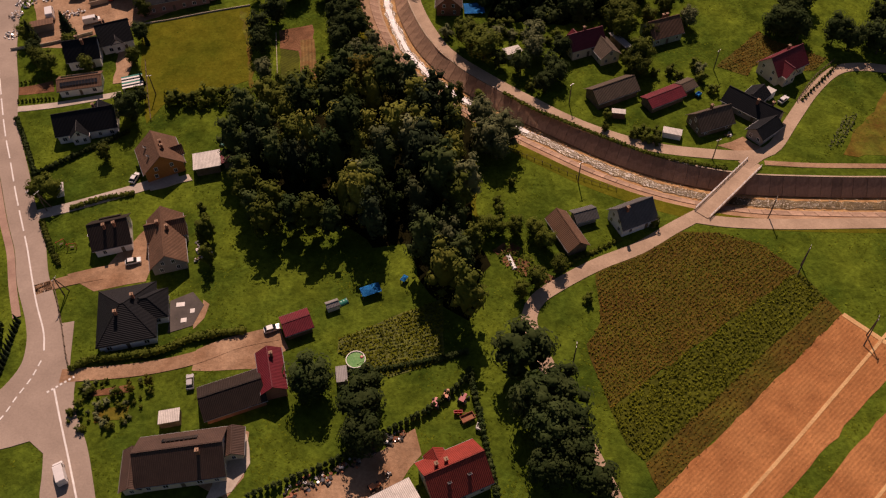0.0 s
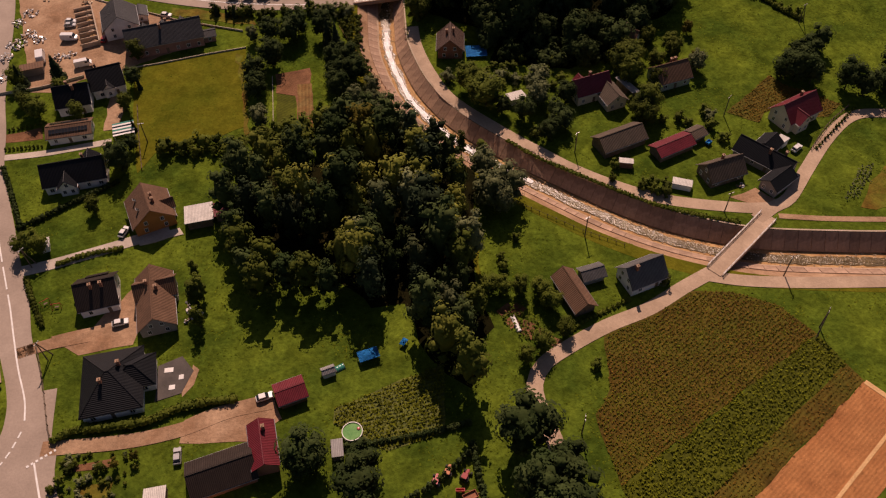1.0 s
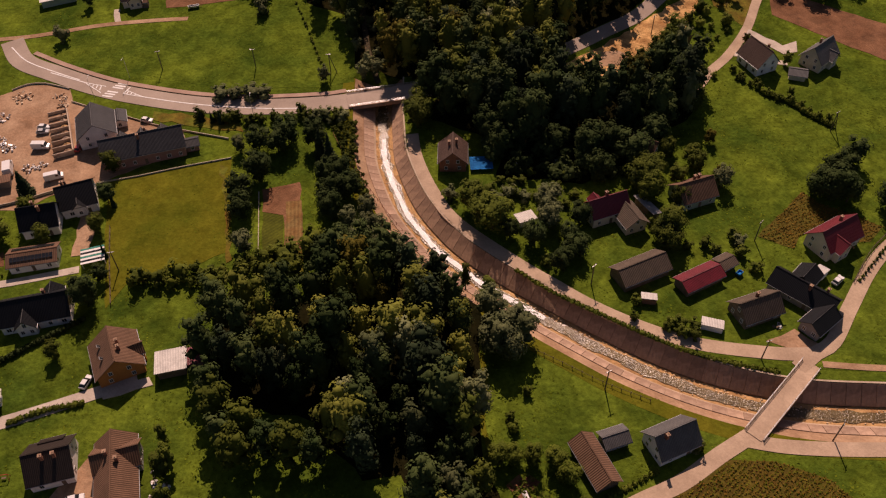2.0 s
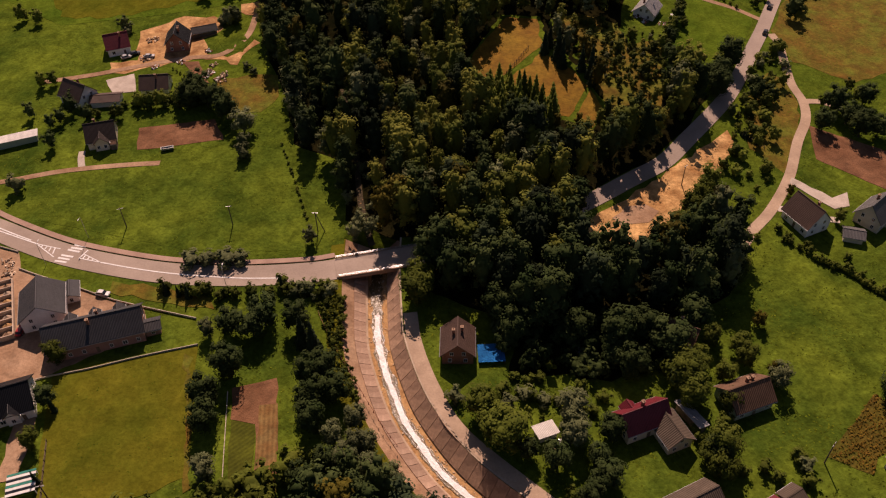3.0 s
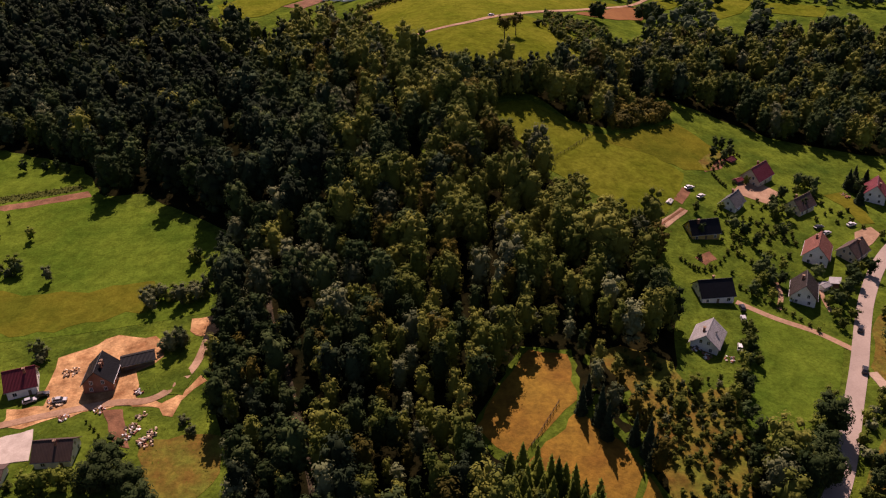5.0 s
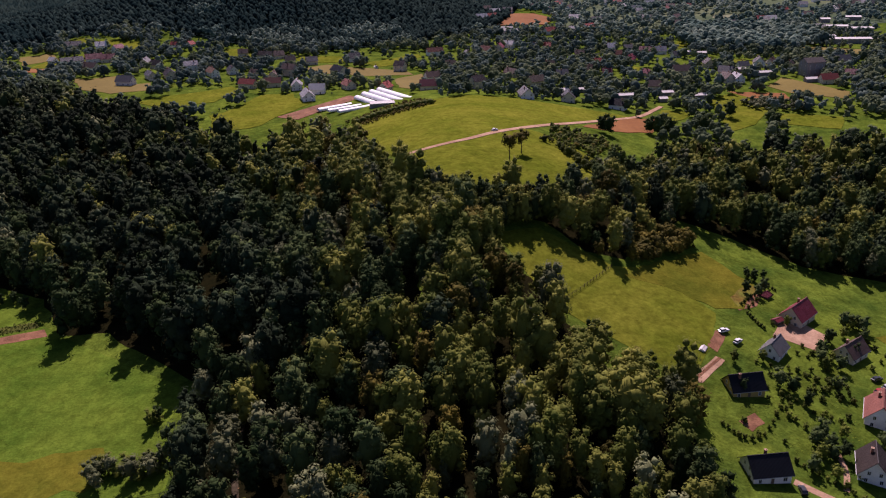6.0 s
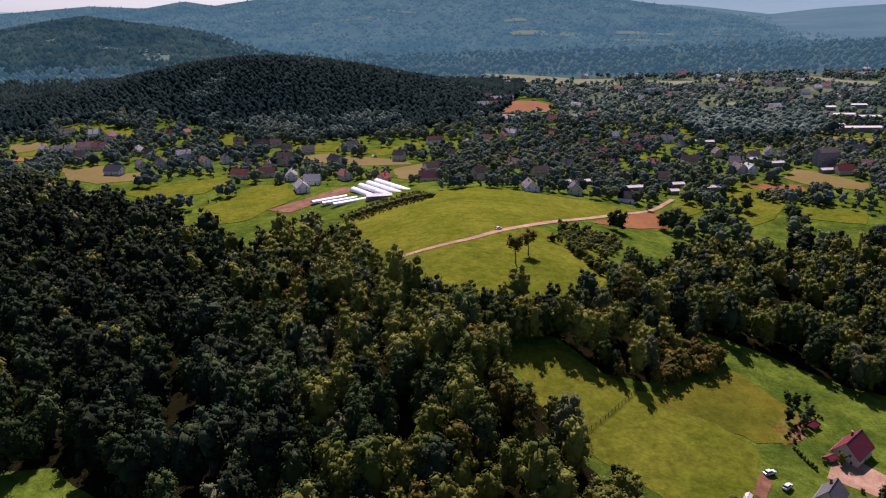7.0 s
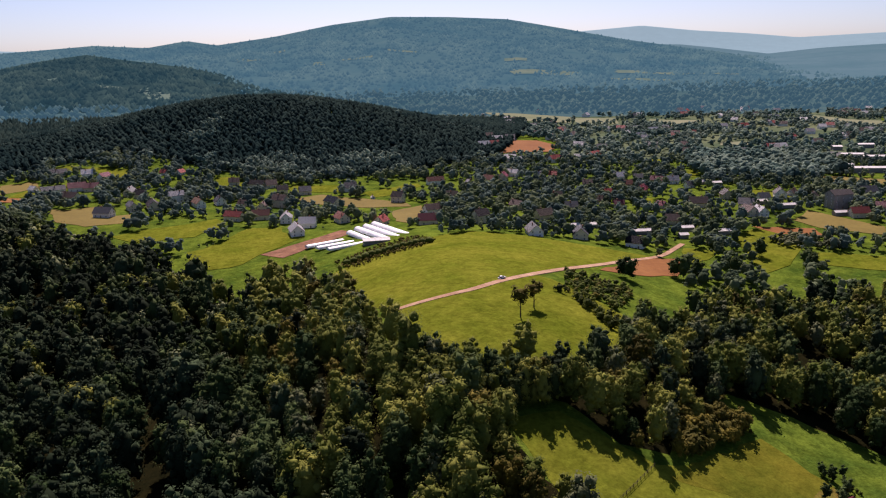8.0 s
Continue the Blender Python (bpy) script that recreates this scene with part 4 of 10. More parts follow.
house("house", -134.0, 324.5, 24, 6.5, 8.5, 2.2, "brown-roofed house among fruit trees", "brown", "cream", 2.8, chimney=1)
house("house", -141.6, 352.0, 24, 6.5, 8.5, 2.2, "brown-roofed cottage at a meadow's edge", "brown", "cream", 2.8, chimney=1)
house("house", -92.9, 284.4, 21, 6.9, 7.4, 2.4, "white house with a crimson roof", "maroon", "white", 2.6, chimney=1)
house("house", -75.5, 285.5, -83, 8.2, 7.0, 2.6, "unfinished brick house with a black roof", "black", "brick", 2.8, chimney=2)
house("barn", -69.3, 291.6, 21, 7.6, 4.6, 1.6, "open shed with a black roof", "black", "wood", 1.0, windows=False, chimney=0, category="barn")
house("house", -96.1, 258.7, -31, 8.4, 7.0, 2.5, "white house with a brown roof and garage", "brown", "white", 2.9, chimney=1)
house("garage", -88.4, 257.2, 5, 8.1, 5.0, 1.6, "low garage wing with a brown roof", "brown", "white", 0.9, windows=False, chimney=0, category="garage")
house("house", -76.5, 263.0, 4, 7.9, 7.0, 2.0, "bungalow with a grey-brown roof", "brown", "white", 2.2, chimney=1)
house("house", -84.6, 240.8, 15, 7.4, 8.2, 2.2, "cream house with a dark brown roof", "dark", "cream", 2.6, chimney=1, wings=((0, -3.2, 90, 4.0, 4.0, 2.2, 1.7, {}),))
house("shed", -106.0, 240.6, 22, 9.8, 4.0, 1.5, "long shed with a pale flat roof", "pale", "green", 0.25, "shed", windows=False, chimney=0, category="shed")
house("house", 67.3, 308.3, 6, 8.8, 7.2, 2.2, "house with a black roof and long drive", "black", "white", 2.5, chimney=1)
house("house", 60.5, 289.6, 61, 8.0, 6.8, 2.1, "new house with a light grey metal roof", "silver", "white", 2.3, chimney=1, skylights=1)
house("house", 101.3, 328.3, 62, 9.5, 7.0, 2.6, "white gabled house with a terracotta roof", "terracotta", "white", 3.0, chimney=1)
house("house", 90.6, 310.1, 66, 8.6, 6.6, 2.4, "white gabled house with a maroon roof", "dark", "white", 3.0, chimney=1)
house("house", 111.7, 329.8, 40, 8.0, 6.2, 2.2, "house with a faded brown roof", "brown", "cream", 2.4, chimney=1)
house("house", 98.8, 369.4, 43, 9.5, 7.0, 2.4, "cream house with a bright maroon roof", "maroon", "cream", 2.9, chimney=1)
house("house", 85.3, 351.1, 49, 7.0, 5.6, 2.2, "grey gabled house by the garden", "grey", "white", 2.4, chimney=1)
house("house", 106.2, 353.2, 37, 8.4, 6.0, 2.2, "house with a brown roof among shrubs", "brown", "cream", 2.5, chimney=1)
house("house", 72, 335.1, 8, 8.6, 6.4, 2.2, "yellow house with a black roof", "black", "yellow", 2.5, chimney=1)
house("house", 154.1, 472.9, 38, 12.0, 8.0, 2.2, "grey-roofed house among trees", "grey", "white", 2.6, chimney=1)

# ---- trees ----

def ball():
    """A small rough ball: an octahedron split once."""
    v = [Vector(p) for p in ((1, 0, 0), (-1, 0, 0), (0, 1, 0), (0, -1, 0), (0, 0, 1), (0, 0, -1))]
    f = [(0, 2, 4), (2, 1, 4), (1, 3, 4), (3, 0, 4), (2, 0, 5), (1, 2, 5), (3, 1, 5), (0, 3, 5)]
    mid, out = {}, []

    def half(a, b):
        k = (min(a, b), max(a, b))
        if k not in mid:
            mid[k] = len(v)
            v.append(((v[a] + v[b]) / 2).normalized())
        return mid[k]
    for a, b, c in f:
        x, y, z = half(a, b), half(b, c), half(c, a)
        out += [(a, x, z), (x, b, y), (z, y, c), (x, y, z)]
    return np.array(v), np.array(out)


BALL_V, BALL_F = ball()
OCTA_V = np.array([(1, 0, 0), (-1, 0, 0), (0, 1, 0), (0, -1, 0), (0, 0, 1), (0, 0, -1)], float)
OCTA_F = np.array([(0, 2, 4), (2, 1, 4), (1, 3, 4), (3, 0, 4), (2, 0, 5), (1, 2, 5), (3, 1, 5), (0, 3, 5)])


def cards(rng, centres, norms, size, flat=0.6):
    """Small leafy flakes, each two bent triangles, facing roughly along norms."""
    n = len(centres)
    nn = norms + rng.normal(0, flat, (n, 3))
    nn /= np.linalg.norm(nn, axis=1)[:, None] + 1e-9
    t = np.cross(nn, rng.normal(0, 1, (n, 3)))
    t /= np.linalg.norm(t, axis=1)[:, None] + 1e-9
    b = np.cross(nn, t)
    s = size * rng.uniform(0.6, 1.4, (n, 1))
    bend = nn * s * rng.uniform(-0.25, 0.1, (n, 1))
    v = np.stack([centres - t * s * 0.6, centres - b * s * 0.42 + bend, centres + t * s * 0.6, centres + b * s * 0.42 + bend], 1).reshape(-1, 3)
    i = np.arange(n) * 4
    return v, np.concatenate([np.stack([i, i + 1, i + 2], 1), np.stack([i, i + 2, i + 3], 1)])


def join(pieces):
    vs, fs, n = [], [], 0
    for v, f in pieces:
        vs.append(v)
        fs.append(f + n)
        n += len(v)
    return np.concatenate(vs), np.concatenate(fs)


def crown(seed, H=10.0, R=3.2, lobes=12, flakes=420, size=0.55, low=0.22, tall=False):
    """Leaves of a single broad-leaved tree or bush."""
    return leafy(seed, H, R, lobes, flakes, size, low, 0.7 if tall else 0.1, 0.82)


def spruce(seed, H=10.0, R=1.7, tiers=9, flakes=260):
    """A conifer: tiers of drooping boughs that narrow to a point."""
    rng = np.random.default_rng(seed)
    out = []
    for i in range(tiers):
        k = i / tiers
        z0, r = H * (0.08 + 0.9 * k), R * (1 - k) ** 0.9 + 0.12
        n = 9
        a = np.linspace(0, 2 * math.pi, n, endpoint=False) + rng.uniform(0, 1)
        rr = r * rng.uniform(0.72, 1.1, n)
        ring = np.stack([rr * np.cos(a), rr * np.sin(a), np.full(n, z0 - 0.12 * H * (1 - k) * 0.5)], 1)
        v = np.concatenate([ring, [[0, 0, z0 + 0.17 * H]]])
        out.append((v, np.array([(j, (j + 1) % n, n) for j in range(n)])))
    k = rng.uniform(0, 1, flakes) ** 1.4
    a = rng.uniform(0, 2 * math.pi, flakes)
    r = (R * (1 - k) + 0.1) * rng.uniform(0.75, 1.12, flakes)
    pos = np.stack([r * np.cos(a), r * np.sin(a), H * (0.05 + 0.9 * k)], 1)
    d = np.stack([np.cos(a), np.sin(a), np.full(flakes, 0.5)], 1)
    out.append(cards(rng, pos, d, 0.5, 0.4))
    return join(out)


def trunk_mesh(seed, H, low, r):
    rng = random.Random(seed)
    bm = bmesh.new()
    rod(bm, (0, 0, -0.4), (0, 0, H * 0.72), r, r * 0.25, 7)
    for i in range(4):
        a = rng.uniform(0, 6.28)
        z = H * rng.uniform(low, 0.55)
        rod(bm, (0, 0, z), (math.cos(a) * H * 0.16, math.sin(a) * H * 0.16, z + H * 0.2), r * 0.4, r * 0.12, 5)
    me = bpy.data.meshes.new("trunk")
    bm.to_mesh(me)
    bm.free()
    me.materials.append(BARK)
    return me


KINDS = {}
LEAFS = {"broad": LEAF, "dark": LEAF_DARK, "grey": LEAF_GREY, "gold": LEAF_GOLD}
LABELS = {"broad": "broad-leaved tree with a dense green crown", "dark": "dark green broad-leaved tree with an uneven crown", "grey": "grey-green willow tree with a loose crown",
          "gold": "tree with yellowing leaves", "poplar": "tall slim tree with a narrow green crown", "spruce": "dark pointed spruce tree", "bush": "low rounded green bush",
          "greybush": "low loose grey-green bush", "sapling": "slim young tree with a tall bare trunk"}


def tree_kind(kind, variant):
    key = (kind, variant)
    if key not in KINDS:
        seed = 17 * variant + sum(ord(c) for c in kind)
        if kind == "spruce":
            v, f, mat, H = *spruce(seed), NEEDLES, 10
        elif kind == "poplar":
            v, f, mat, H = *crown(seed, 10, 1.7, 14, 560, 0.38, 0.05, True), LEAF, 10
        elif kind in ("bush", "greybush"):
            v, f, mat, H = *crown(seed, 3.0, 1.6, 7, 110, 0.42, -0.05), LEAF if kind == "bush" else LEAF_GREY, 3
        elif kind == "sapling":
            v, f, mat, H = *crown(seed, 10, 2.6, 8, 260, 0.5, 0.45), LEAF_GOLD, 10
        else:
            v, f, mat, H = *crown(seed, 10, 3.5, 17, 900, 0.36, 0.10), LEAFS[kind], 10
        me = arrays("crown", v, f)
        me.materials.append(mat)
        KINDS[key] = (me, trunk_mesh(seed, H, 0.2, 0.2 if H == 10 else 0.08), H)
    return KINDS[key]


TREE_RND = random.Random(4)


def tree(x, y, h, kind="broad", wide=1.0, group=""):
    crown_me, trunk_me, H = tree_kind(kind, TREE_RND.randrange(3))
    bushy = kind in ("bush", "greybush")
    ob = thing("bush" if bushy else "tree", x, y, TREE_RND.uniform(0, 360), None, LABELS[kind], "bush" if bushy else "tree", group)
    s = h / H
    ob.matrix_basis = ob.matrix_basis @ Matrix.Diagonal((s * wide, s * wide, s, 1))
    piece("trunk", trunk_me, BARK, ob)
    piece("crown", crown_me, None, ob)
    return ob


HEDGES = {"n": 0}


def trees(group, kind, h, spots, wide=1.0):
    grow = {"broad": 1.15, "dark": 1.2, "grey": 1.1}.get(kind, 1.0)
    h, wide = h * grow, wide * grow
    if np.mean([p[1] for p in spots]) > 262 and group != "lone trees":
        return thicket(group, kind, h, spots, wide)
    for i, (x, y) in enumerate(spots):
        tree(x, y, h * TREE_RND.uniform(0.85, 1.15), kind, wide * TREE_RND.uniform(0.9, 1.12), group)


def thicket(group, kind, h, spots, wide=1.0):
    """Bushes and small trees that grow into one another, or stand too far off to be told apart."""
    protos = []
    for n in range(3):
        me, _, H = tree_kind(kind, n)
        mat = me.materials[0]
        if H == 10 and kind in LEAFS:
            protos.append((*leafy(700 + n, 10, 3.4, 11, 240, 0.44, 0.08, 0.1, 0.8), 10.0))
            continue
        co = np.empty(len(me.vertices) * 3)
        me.vertices.foreach_get("co", co)
        tri = np.empty(len(me.polygons) * 3, int)
        me.polygons.foreach_get("vertices", tri)
        protos.append((co.reshape(-1, 3), tri.reshape(-1, 3), H))
    HEDGES["n"] += 1
    rng = np.random.default_rng(HEDGES["n"])
    bushy = "bush" in kind
    return scatter("shrubs" if bushy else "small_trees", protos, spots, h * rng.uniform(0.85, 1.15, len(spots)), wide * rng.uniform(0.9, 1.12, len(spots)), mat,
                   LABELS[kind] + (", grown together" if bushy else ", one of a loose row"), "shrubs" if bushy else "trees", HEDGES["n"])


def scatter(name, protos, spots, heights, widths, mat, label, category="forest", seed=3):
    """Uncounted trees or bushes as one object: turned and scaled copies of a few shapes."""
    rng = np.random.default_rng(seed)
    which = rng.integers(0, len(protos), len(spots))
    out, n, fs, tone = [], 0, [], []
    spots = np.asarray(spots, float)
    gz = height(spots[:, 0], spots[:, 1])
    for k, (v, f, H) in enumerate(protos):
        idx = np.nonzero(which == k)[0]
        if not len(idx):
            continue
        a = rng.uniform(0, 2 * math.pi, len(idx))
        s = np.asarray(heights)[idx] / H
        w = s * np.asarray(widths)[idx]
        c, d = np.cos(a), np.sin(a)
        x = (v[None, :, 0] * c[:, None] - v[None, :, 1] * d[:, None]) * w[:, None] + spots[idx, 0][:, None]
        y = (v[None, :, 0] * d[:, None] + v[None, :, 1] * c[:, None]) * w[:, None] + spots[idx, 1][:, None]
        z = v[None, :, 2] * s[:, None] + gz[idx][:, None]
        out.append(np.stack([x, y, z], -1).reshape(-1, 3))
        fs.append((f[None] + (np.arange(len(idx)) * len(v))[:, None, None]).reshape(-1, 3) + n)
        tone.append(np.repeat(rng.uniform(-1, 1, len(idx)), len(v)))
        n += len(idx) * len(v)
    me = arrays(name, np.concatenate(out), np.concatenate(fs))
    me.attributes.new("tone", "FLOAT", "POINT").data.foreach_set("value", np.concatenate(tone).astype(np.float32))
    return tagged(piece(name, me, mat), label, category, kind="stuff")


def spread(poly, gap, seed, keep_off=(), lines=()):
    """Uneven spots over a piece of the plan, about gap apart."""
    rng = np.random.default_rng(seed)
    xs, ys = [p[0] for p in poly], [p[1] for p in poly]
    gx, gy = np.meshgrid(np.arange(min(xs), max(xs), gap), np.arange(min(ys), max(ys), gap * 0.88))
    gx = gx + (np.arange(gx.shape[0])[:, None] % 2) * gap / 2
    x = (gx + rng.uniform(-0.36, 0.36, gx.shape) * gap).ravel()
    y = (gy + rng.uniform(-0.36, 0.36, gy.shape) * gap).ravel()
    ok = inside(poly, x, y)
    for q in keep_off:
        ok &= ~inside(q, x, y)
    for line, d in lines:
        ok &= np.abs(offset_from(line, x, y)) > d
    return np.stack([x[ok], y[ok]], 1)


def tilt_matrix(rng):
    """Any turn, so that no two hearts show the same faces."""
    return np.array(Euler(rng.uniform(0, 6.28, 3)).to_matrix())


def leafy(seed, H=10.0, R=2.4, lobes=9, flakes=260, size=0.4, low=0.12, slim=0.0, core=0.66):
    """A broad-leaved crown: boughs over one rounded dome, leaves on their outer sides, a dense heart inside."""
    rng = np.random.default_rng(seed)
    turn, lean, belly = rng.uniform(0, 6.28), rng.normal(0, 0.05 * R, 2), rng.uniform(0.46, 0.6)
    squash = rng.uniform(0.85, 1.15)

    def width(k):
        q = (k - belly) / (belly if k < belly else 1 - belly)
        return max(0.05, 1 - q * q) ** 0.5 * (1 - slim * 0.6 * max(0.0, k - 0.25))
    cs, rs, outs = [], [], []
    for i in range(lobes):
        k = 0.10 + 0.82 * (i + rng.uniform(0.1, 0.9)) / lobes
        a, wide = turn + i * 2.4 + rng.normal(0, 0.35), width(k)
        r = R * wide * rng.uniform(0.46, 0.72)
        x, y = r * math.cos(a) * squash, r * math.sin(a) / squash
        cs.append((x + lean[0] * k, y + lean[1] * k, H * (low + (0.97 - low) * k)))
        rs.append(R * rng.uniform(0.32, 0.48) * (0.65 + 0.35 * wide))
        outs.append((x, y, (k - 0.40) * R * 1.7))
    cs, rs, outs = np.array(cs), np.array(rs), np.array(outs)
    outs /= np.linalg.norm(outs, axis=1)[:, None] + 1e-9
    mid = H * (low + 0.46 * (1 - low))
    j = 1 + rng.normal(0, 0.08, (len(BALL_V), 1))
    out = [(BALL_V * j * np.array([R * 0.56, R * 0.56, H * (1 - low) * 0.36]) + np.array([0, 0, mid]), BALL_F)]
    for c, r in zip(cs, rs):
        j = 1 + rng.normal(0, 0.14, (len(OCTA_V), 1))
        out.append((c + OCTA_V * j * r * core * np.array([1, 1, 0.9]) @ tilt_matrix(rng), OCTA_F))
    w = rs ** 2
    pick = rng.choice(lobes, flakes, p=w / w.sum())
    d = rng.normal(0, 1, (flakes, 3))
    d /= np.linalg.norm(d, axis=1)[:, None]
    d += 0.55 * outs[pick]
    d /= np.linalg.norm(d, axis=1)[:, None]
    pos = cs[pick] + d * rs[pick, None] * rng.uniform(0.91, 1.07, (flakes, 1)) * np.array([1, 1, 1.1])
    out.append(cards(rng, pos, d * 0.60 + outs[pick] * 0.45 + np.array([0, 0, 0.25]), size, 0.15))
    return join(out)


NEAR_PROTOS = [(*leafy(100 + i, 10, 2.3, 14, 400, 0.29, 0.06, 0.25 + 0.1 * (i % 4), 0.84), 10.0) for i in range(10)]
BIG_PROTOS = [(*leafy(160 + i, 10, 2.85, 19, 560, 0.26, 0.06, 0.25 + 0.12 * (i % 4), 0.84), 10.0) for i in range(10)]
MID_PROTOS = [(*leafy(200 + i, 10, 3.0, 11, 120, 0.48, 0.10, 0.1 * i, 0.8), 10.0) for i in range(6)]
VILLAGE_PROTOS = [(*leafy(220 + i, 10, 3.0, 4, 26, 0.75, 0.06, 0.2 * i, 0.9), 10.0) for i in range(5)]
SPRUCE_PROTOS = [(*spruce(300 + i, 10, 1.5, 8, 80), 10.0) for i in range(3)]


def far_blob(seed, pointed):
    rng = np.random.default_rng(seed)
    if pointed:
        n = 6
        a = np.linspace(0, 2 * math.pi, n, endpoint=False)
        parts = []
        for z0, z1, r in ((0.5, 6.5, 1.9), (4.0, 10.0, 1.3)):
            rr = r * rng.uniform(0.8, 1.2, n)
            parts.append((np.concatenate([np.stack([rr * np.cos(a), rr * np.sin(a), np.full(n, z0)], 1), [[0, 0, z1]]]), np.array([(j, (j + 1) % n, n) for j in range(n)])))
        return join(parts)
    parts = []
    for i in range(1):
        j = 1 + rng.normal(0, 0.2, (len(BALL_V), 1))
        parts.append((BALL_V * j * np.array([2.4, 2.4, 4.0]) * (1 - 0.3 * i) + np.array([i * 1.4, i * 0.7, 5.2 + i * 1.6]), BALL_F))
    return join(parts)


CONE_A = np.linspace(0, 2 * math.pi, 6, endpoint=False)
FAR_CONES = [(np.concatenate([np.stack([r * np.cos(CONE_A + r), r * np.sin(CONE_A + r), np.full(6, 1.0)], 1), [[0.2, 0, 10]]]), np.array([(j, (j + 1) % 6, 6) for j in range(6)]), 10.0) for r in (1.7, 2.1, 2.5)]
VALLEY_PROTOS = [(*leafy(500 + i, 10, 3.0, 3, 9, 1.6, 0.1, 0.2, 0.95), 10.0) for i in range(5)]
DIM_PROTOS = [(OCTA_V * np.array([3.0, 3.0, 4.6]) * (0.8 + 0.1 * i) + np.array([0, 0, 4.5]), OCTA_F, 10.0) for i in range(4)]
FAR_SPRUCE = [(*far_blob(420 + i, True), 10.0) for i in range(4)]

ROAD_MAIN = [(-8, 196.5), (8, 200), (28, 209), (44, 219), (52.5, 224.7), (60.3, 233.3), (70, 244.8), (77, 254.9), (87.1, 273.2)]
STREAM = [(-15, 200), (-17.5, 210), (-19, 219), (-21, 236), (-24, 252), (-33, 282), (-41, 305), (-44, 322), (-46, 348)]
CLEARINGS = [[(18, 287), (29, 285), (29.5, 270), (36.5, 258.5), (42, 243), (37, 235), (31, 239), (23, 242), (14, 252), (6, 263)], [(40.2, 286.8), (50.7, 281.1), (51.5, 270.5), (61.5, 274.5), (55.8, 244.6), (41, 244.1), (41.6, 264.9), (34.3, 283.7)]]
WOOD_MAIN = [(-8, 201), (10, 204), (30, 213), (49.5, 224.7), (61.1, 237.7), (68.9, 249.4), (58.4, 261.3), (49.6, 275.6), (56.1, 298.4), (55.2, 315.4), (58, 331.7), (40.6, 338.1), (29.9, 359.9), (17, 388), (14, 401), (-5, 411), (-14, 438), (-32, 494),
             (-48, 528), (-90, 530), (-109, 556), (-170, 600), (-225, 640), (-300, 640), (-300, 430), (-158, 416), (-123, 400), (-109, 377), (-94, 377), (-70, 355), (-60, 346), (-57, 320), (-52, 288), (-39, 252), (-36, 236), (-24, 221), (-21, 208)]
WOOD_BELT = [(14, 401), (32.6, 399.7), (43.2, 386.1), (54.3, 386), (80.8, 423.4), (96.1, 417.5), (114.5, 403.2), (148.7, 393.7), (220, 420), (230, 520), (176, 519), (135.1, 509.8), (101, 500.5), (75, 466.6), (51.5, 435.6), (33.5, 413), (-5, 413)]
BELT_GAP = [(125.1, 477), (130.2, 448), (114, 438.1), (107.5, 452)]
WOOD_SOUTH = [(-6, 190), (-2, 186), (8, 181), (14, 177), (30, 178), (45, 178), (57, 184), (61, 194), (62, 206), (66, 217), (60, 217), (49, 202), (37, 199), (32, 200), (32, 207), (20, 202), (10, 198.5), (0, 195)]
SAND_EDGE = [(27, 195), (31, 206), (60, 228), (72, 238), (75, 228), (66, 211), (57, 202), (50, 196), (37, 192)]
GROVE = [(-13, 96), (-7, 97), (-3, 85), (4, 79), (9, 91), (6, 104), (6, 119), (8, 126), (6, 131), (-2, 139), (-10, 144), (-20, 142), (-26, 134), (-36, 133), (-42, 128), (-43, 121), (-40, 112), (-25, 108)]
RAVINE_WOOD, HOLLOW = [(-46, 340), (-55, 352), (-61, 368), (-67.5, 385), (-76, 415), (-88, 437)], (-5, 313)
RAVINE = [(-30, 190), (-20, 190), (-22, 185), (-26, 184), (-32, 186)]

rng_h = np.random.default_rng(8)
# near-black litter sheets put tree shade into the ground colour
patch("ground_wood", WOOD_MAIN, SHADE_LITTER, 0.03, 6, 1.0, "leaf litter darkened for shade under the wood", "ground")
patch("ground_belt", WOOD_BELT, SHADE_LITTER, 0.03, 6, 1.0, "leaf litter darkened for shade under the belt of trees", "ground")
patch("ground_grove", GROVE, SHADE_LITTER, 0.03, 4, 1.0, "leaf litter darkened for shade under the grove", "ground")
patch("ground_roadside", WOOD_SOUTH, SHADE_LITTER, 0.03, 4, 1.0, "leaf litter darkened for shade under the thicket", "ground")
for poly in CLEARINGS:
    patch("clearing_grass", poly, GRASS if poly is CLEARINGS[0] else RUST_GRASS, 0.05, 3, 0.6, "rough grass of a clearing in the wood", "field")
WOOD_MIX = (("", FOREST, 1.0), ("_dark", LEAF_DARK, 1.0), ("_grey", LEAF_GREY, 0.92), ("_gold", LEAF_GOLD, 0.92), ("_needle", NEEDLES, 1.05))
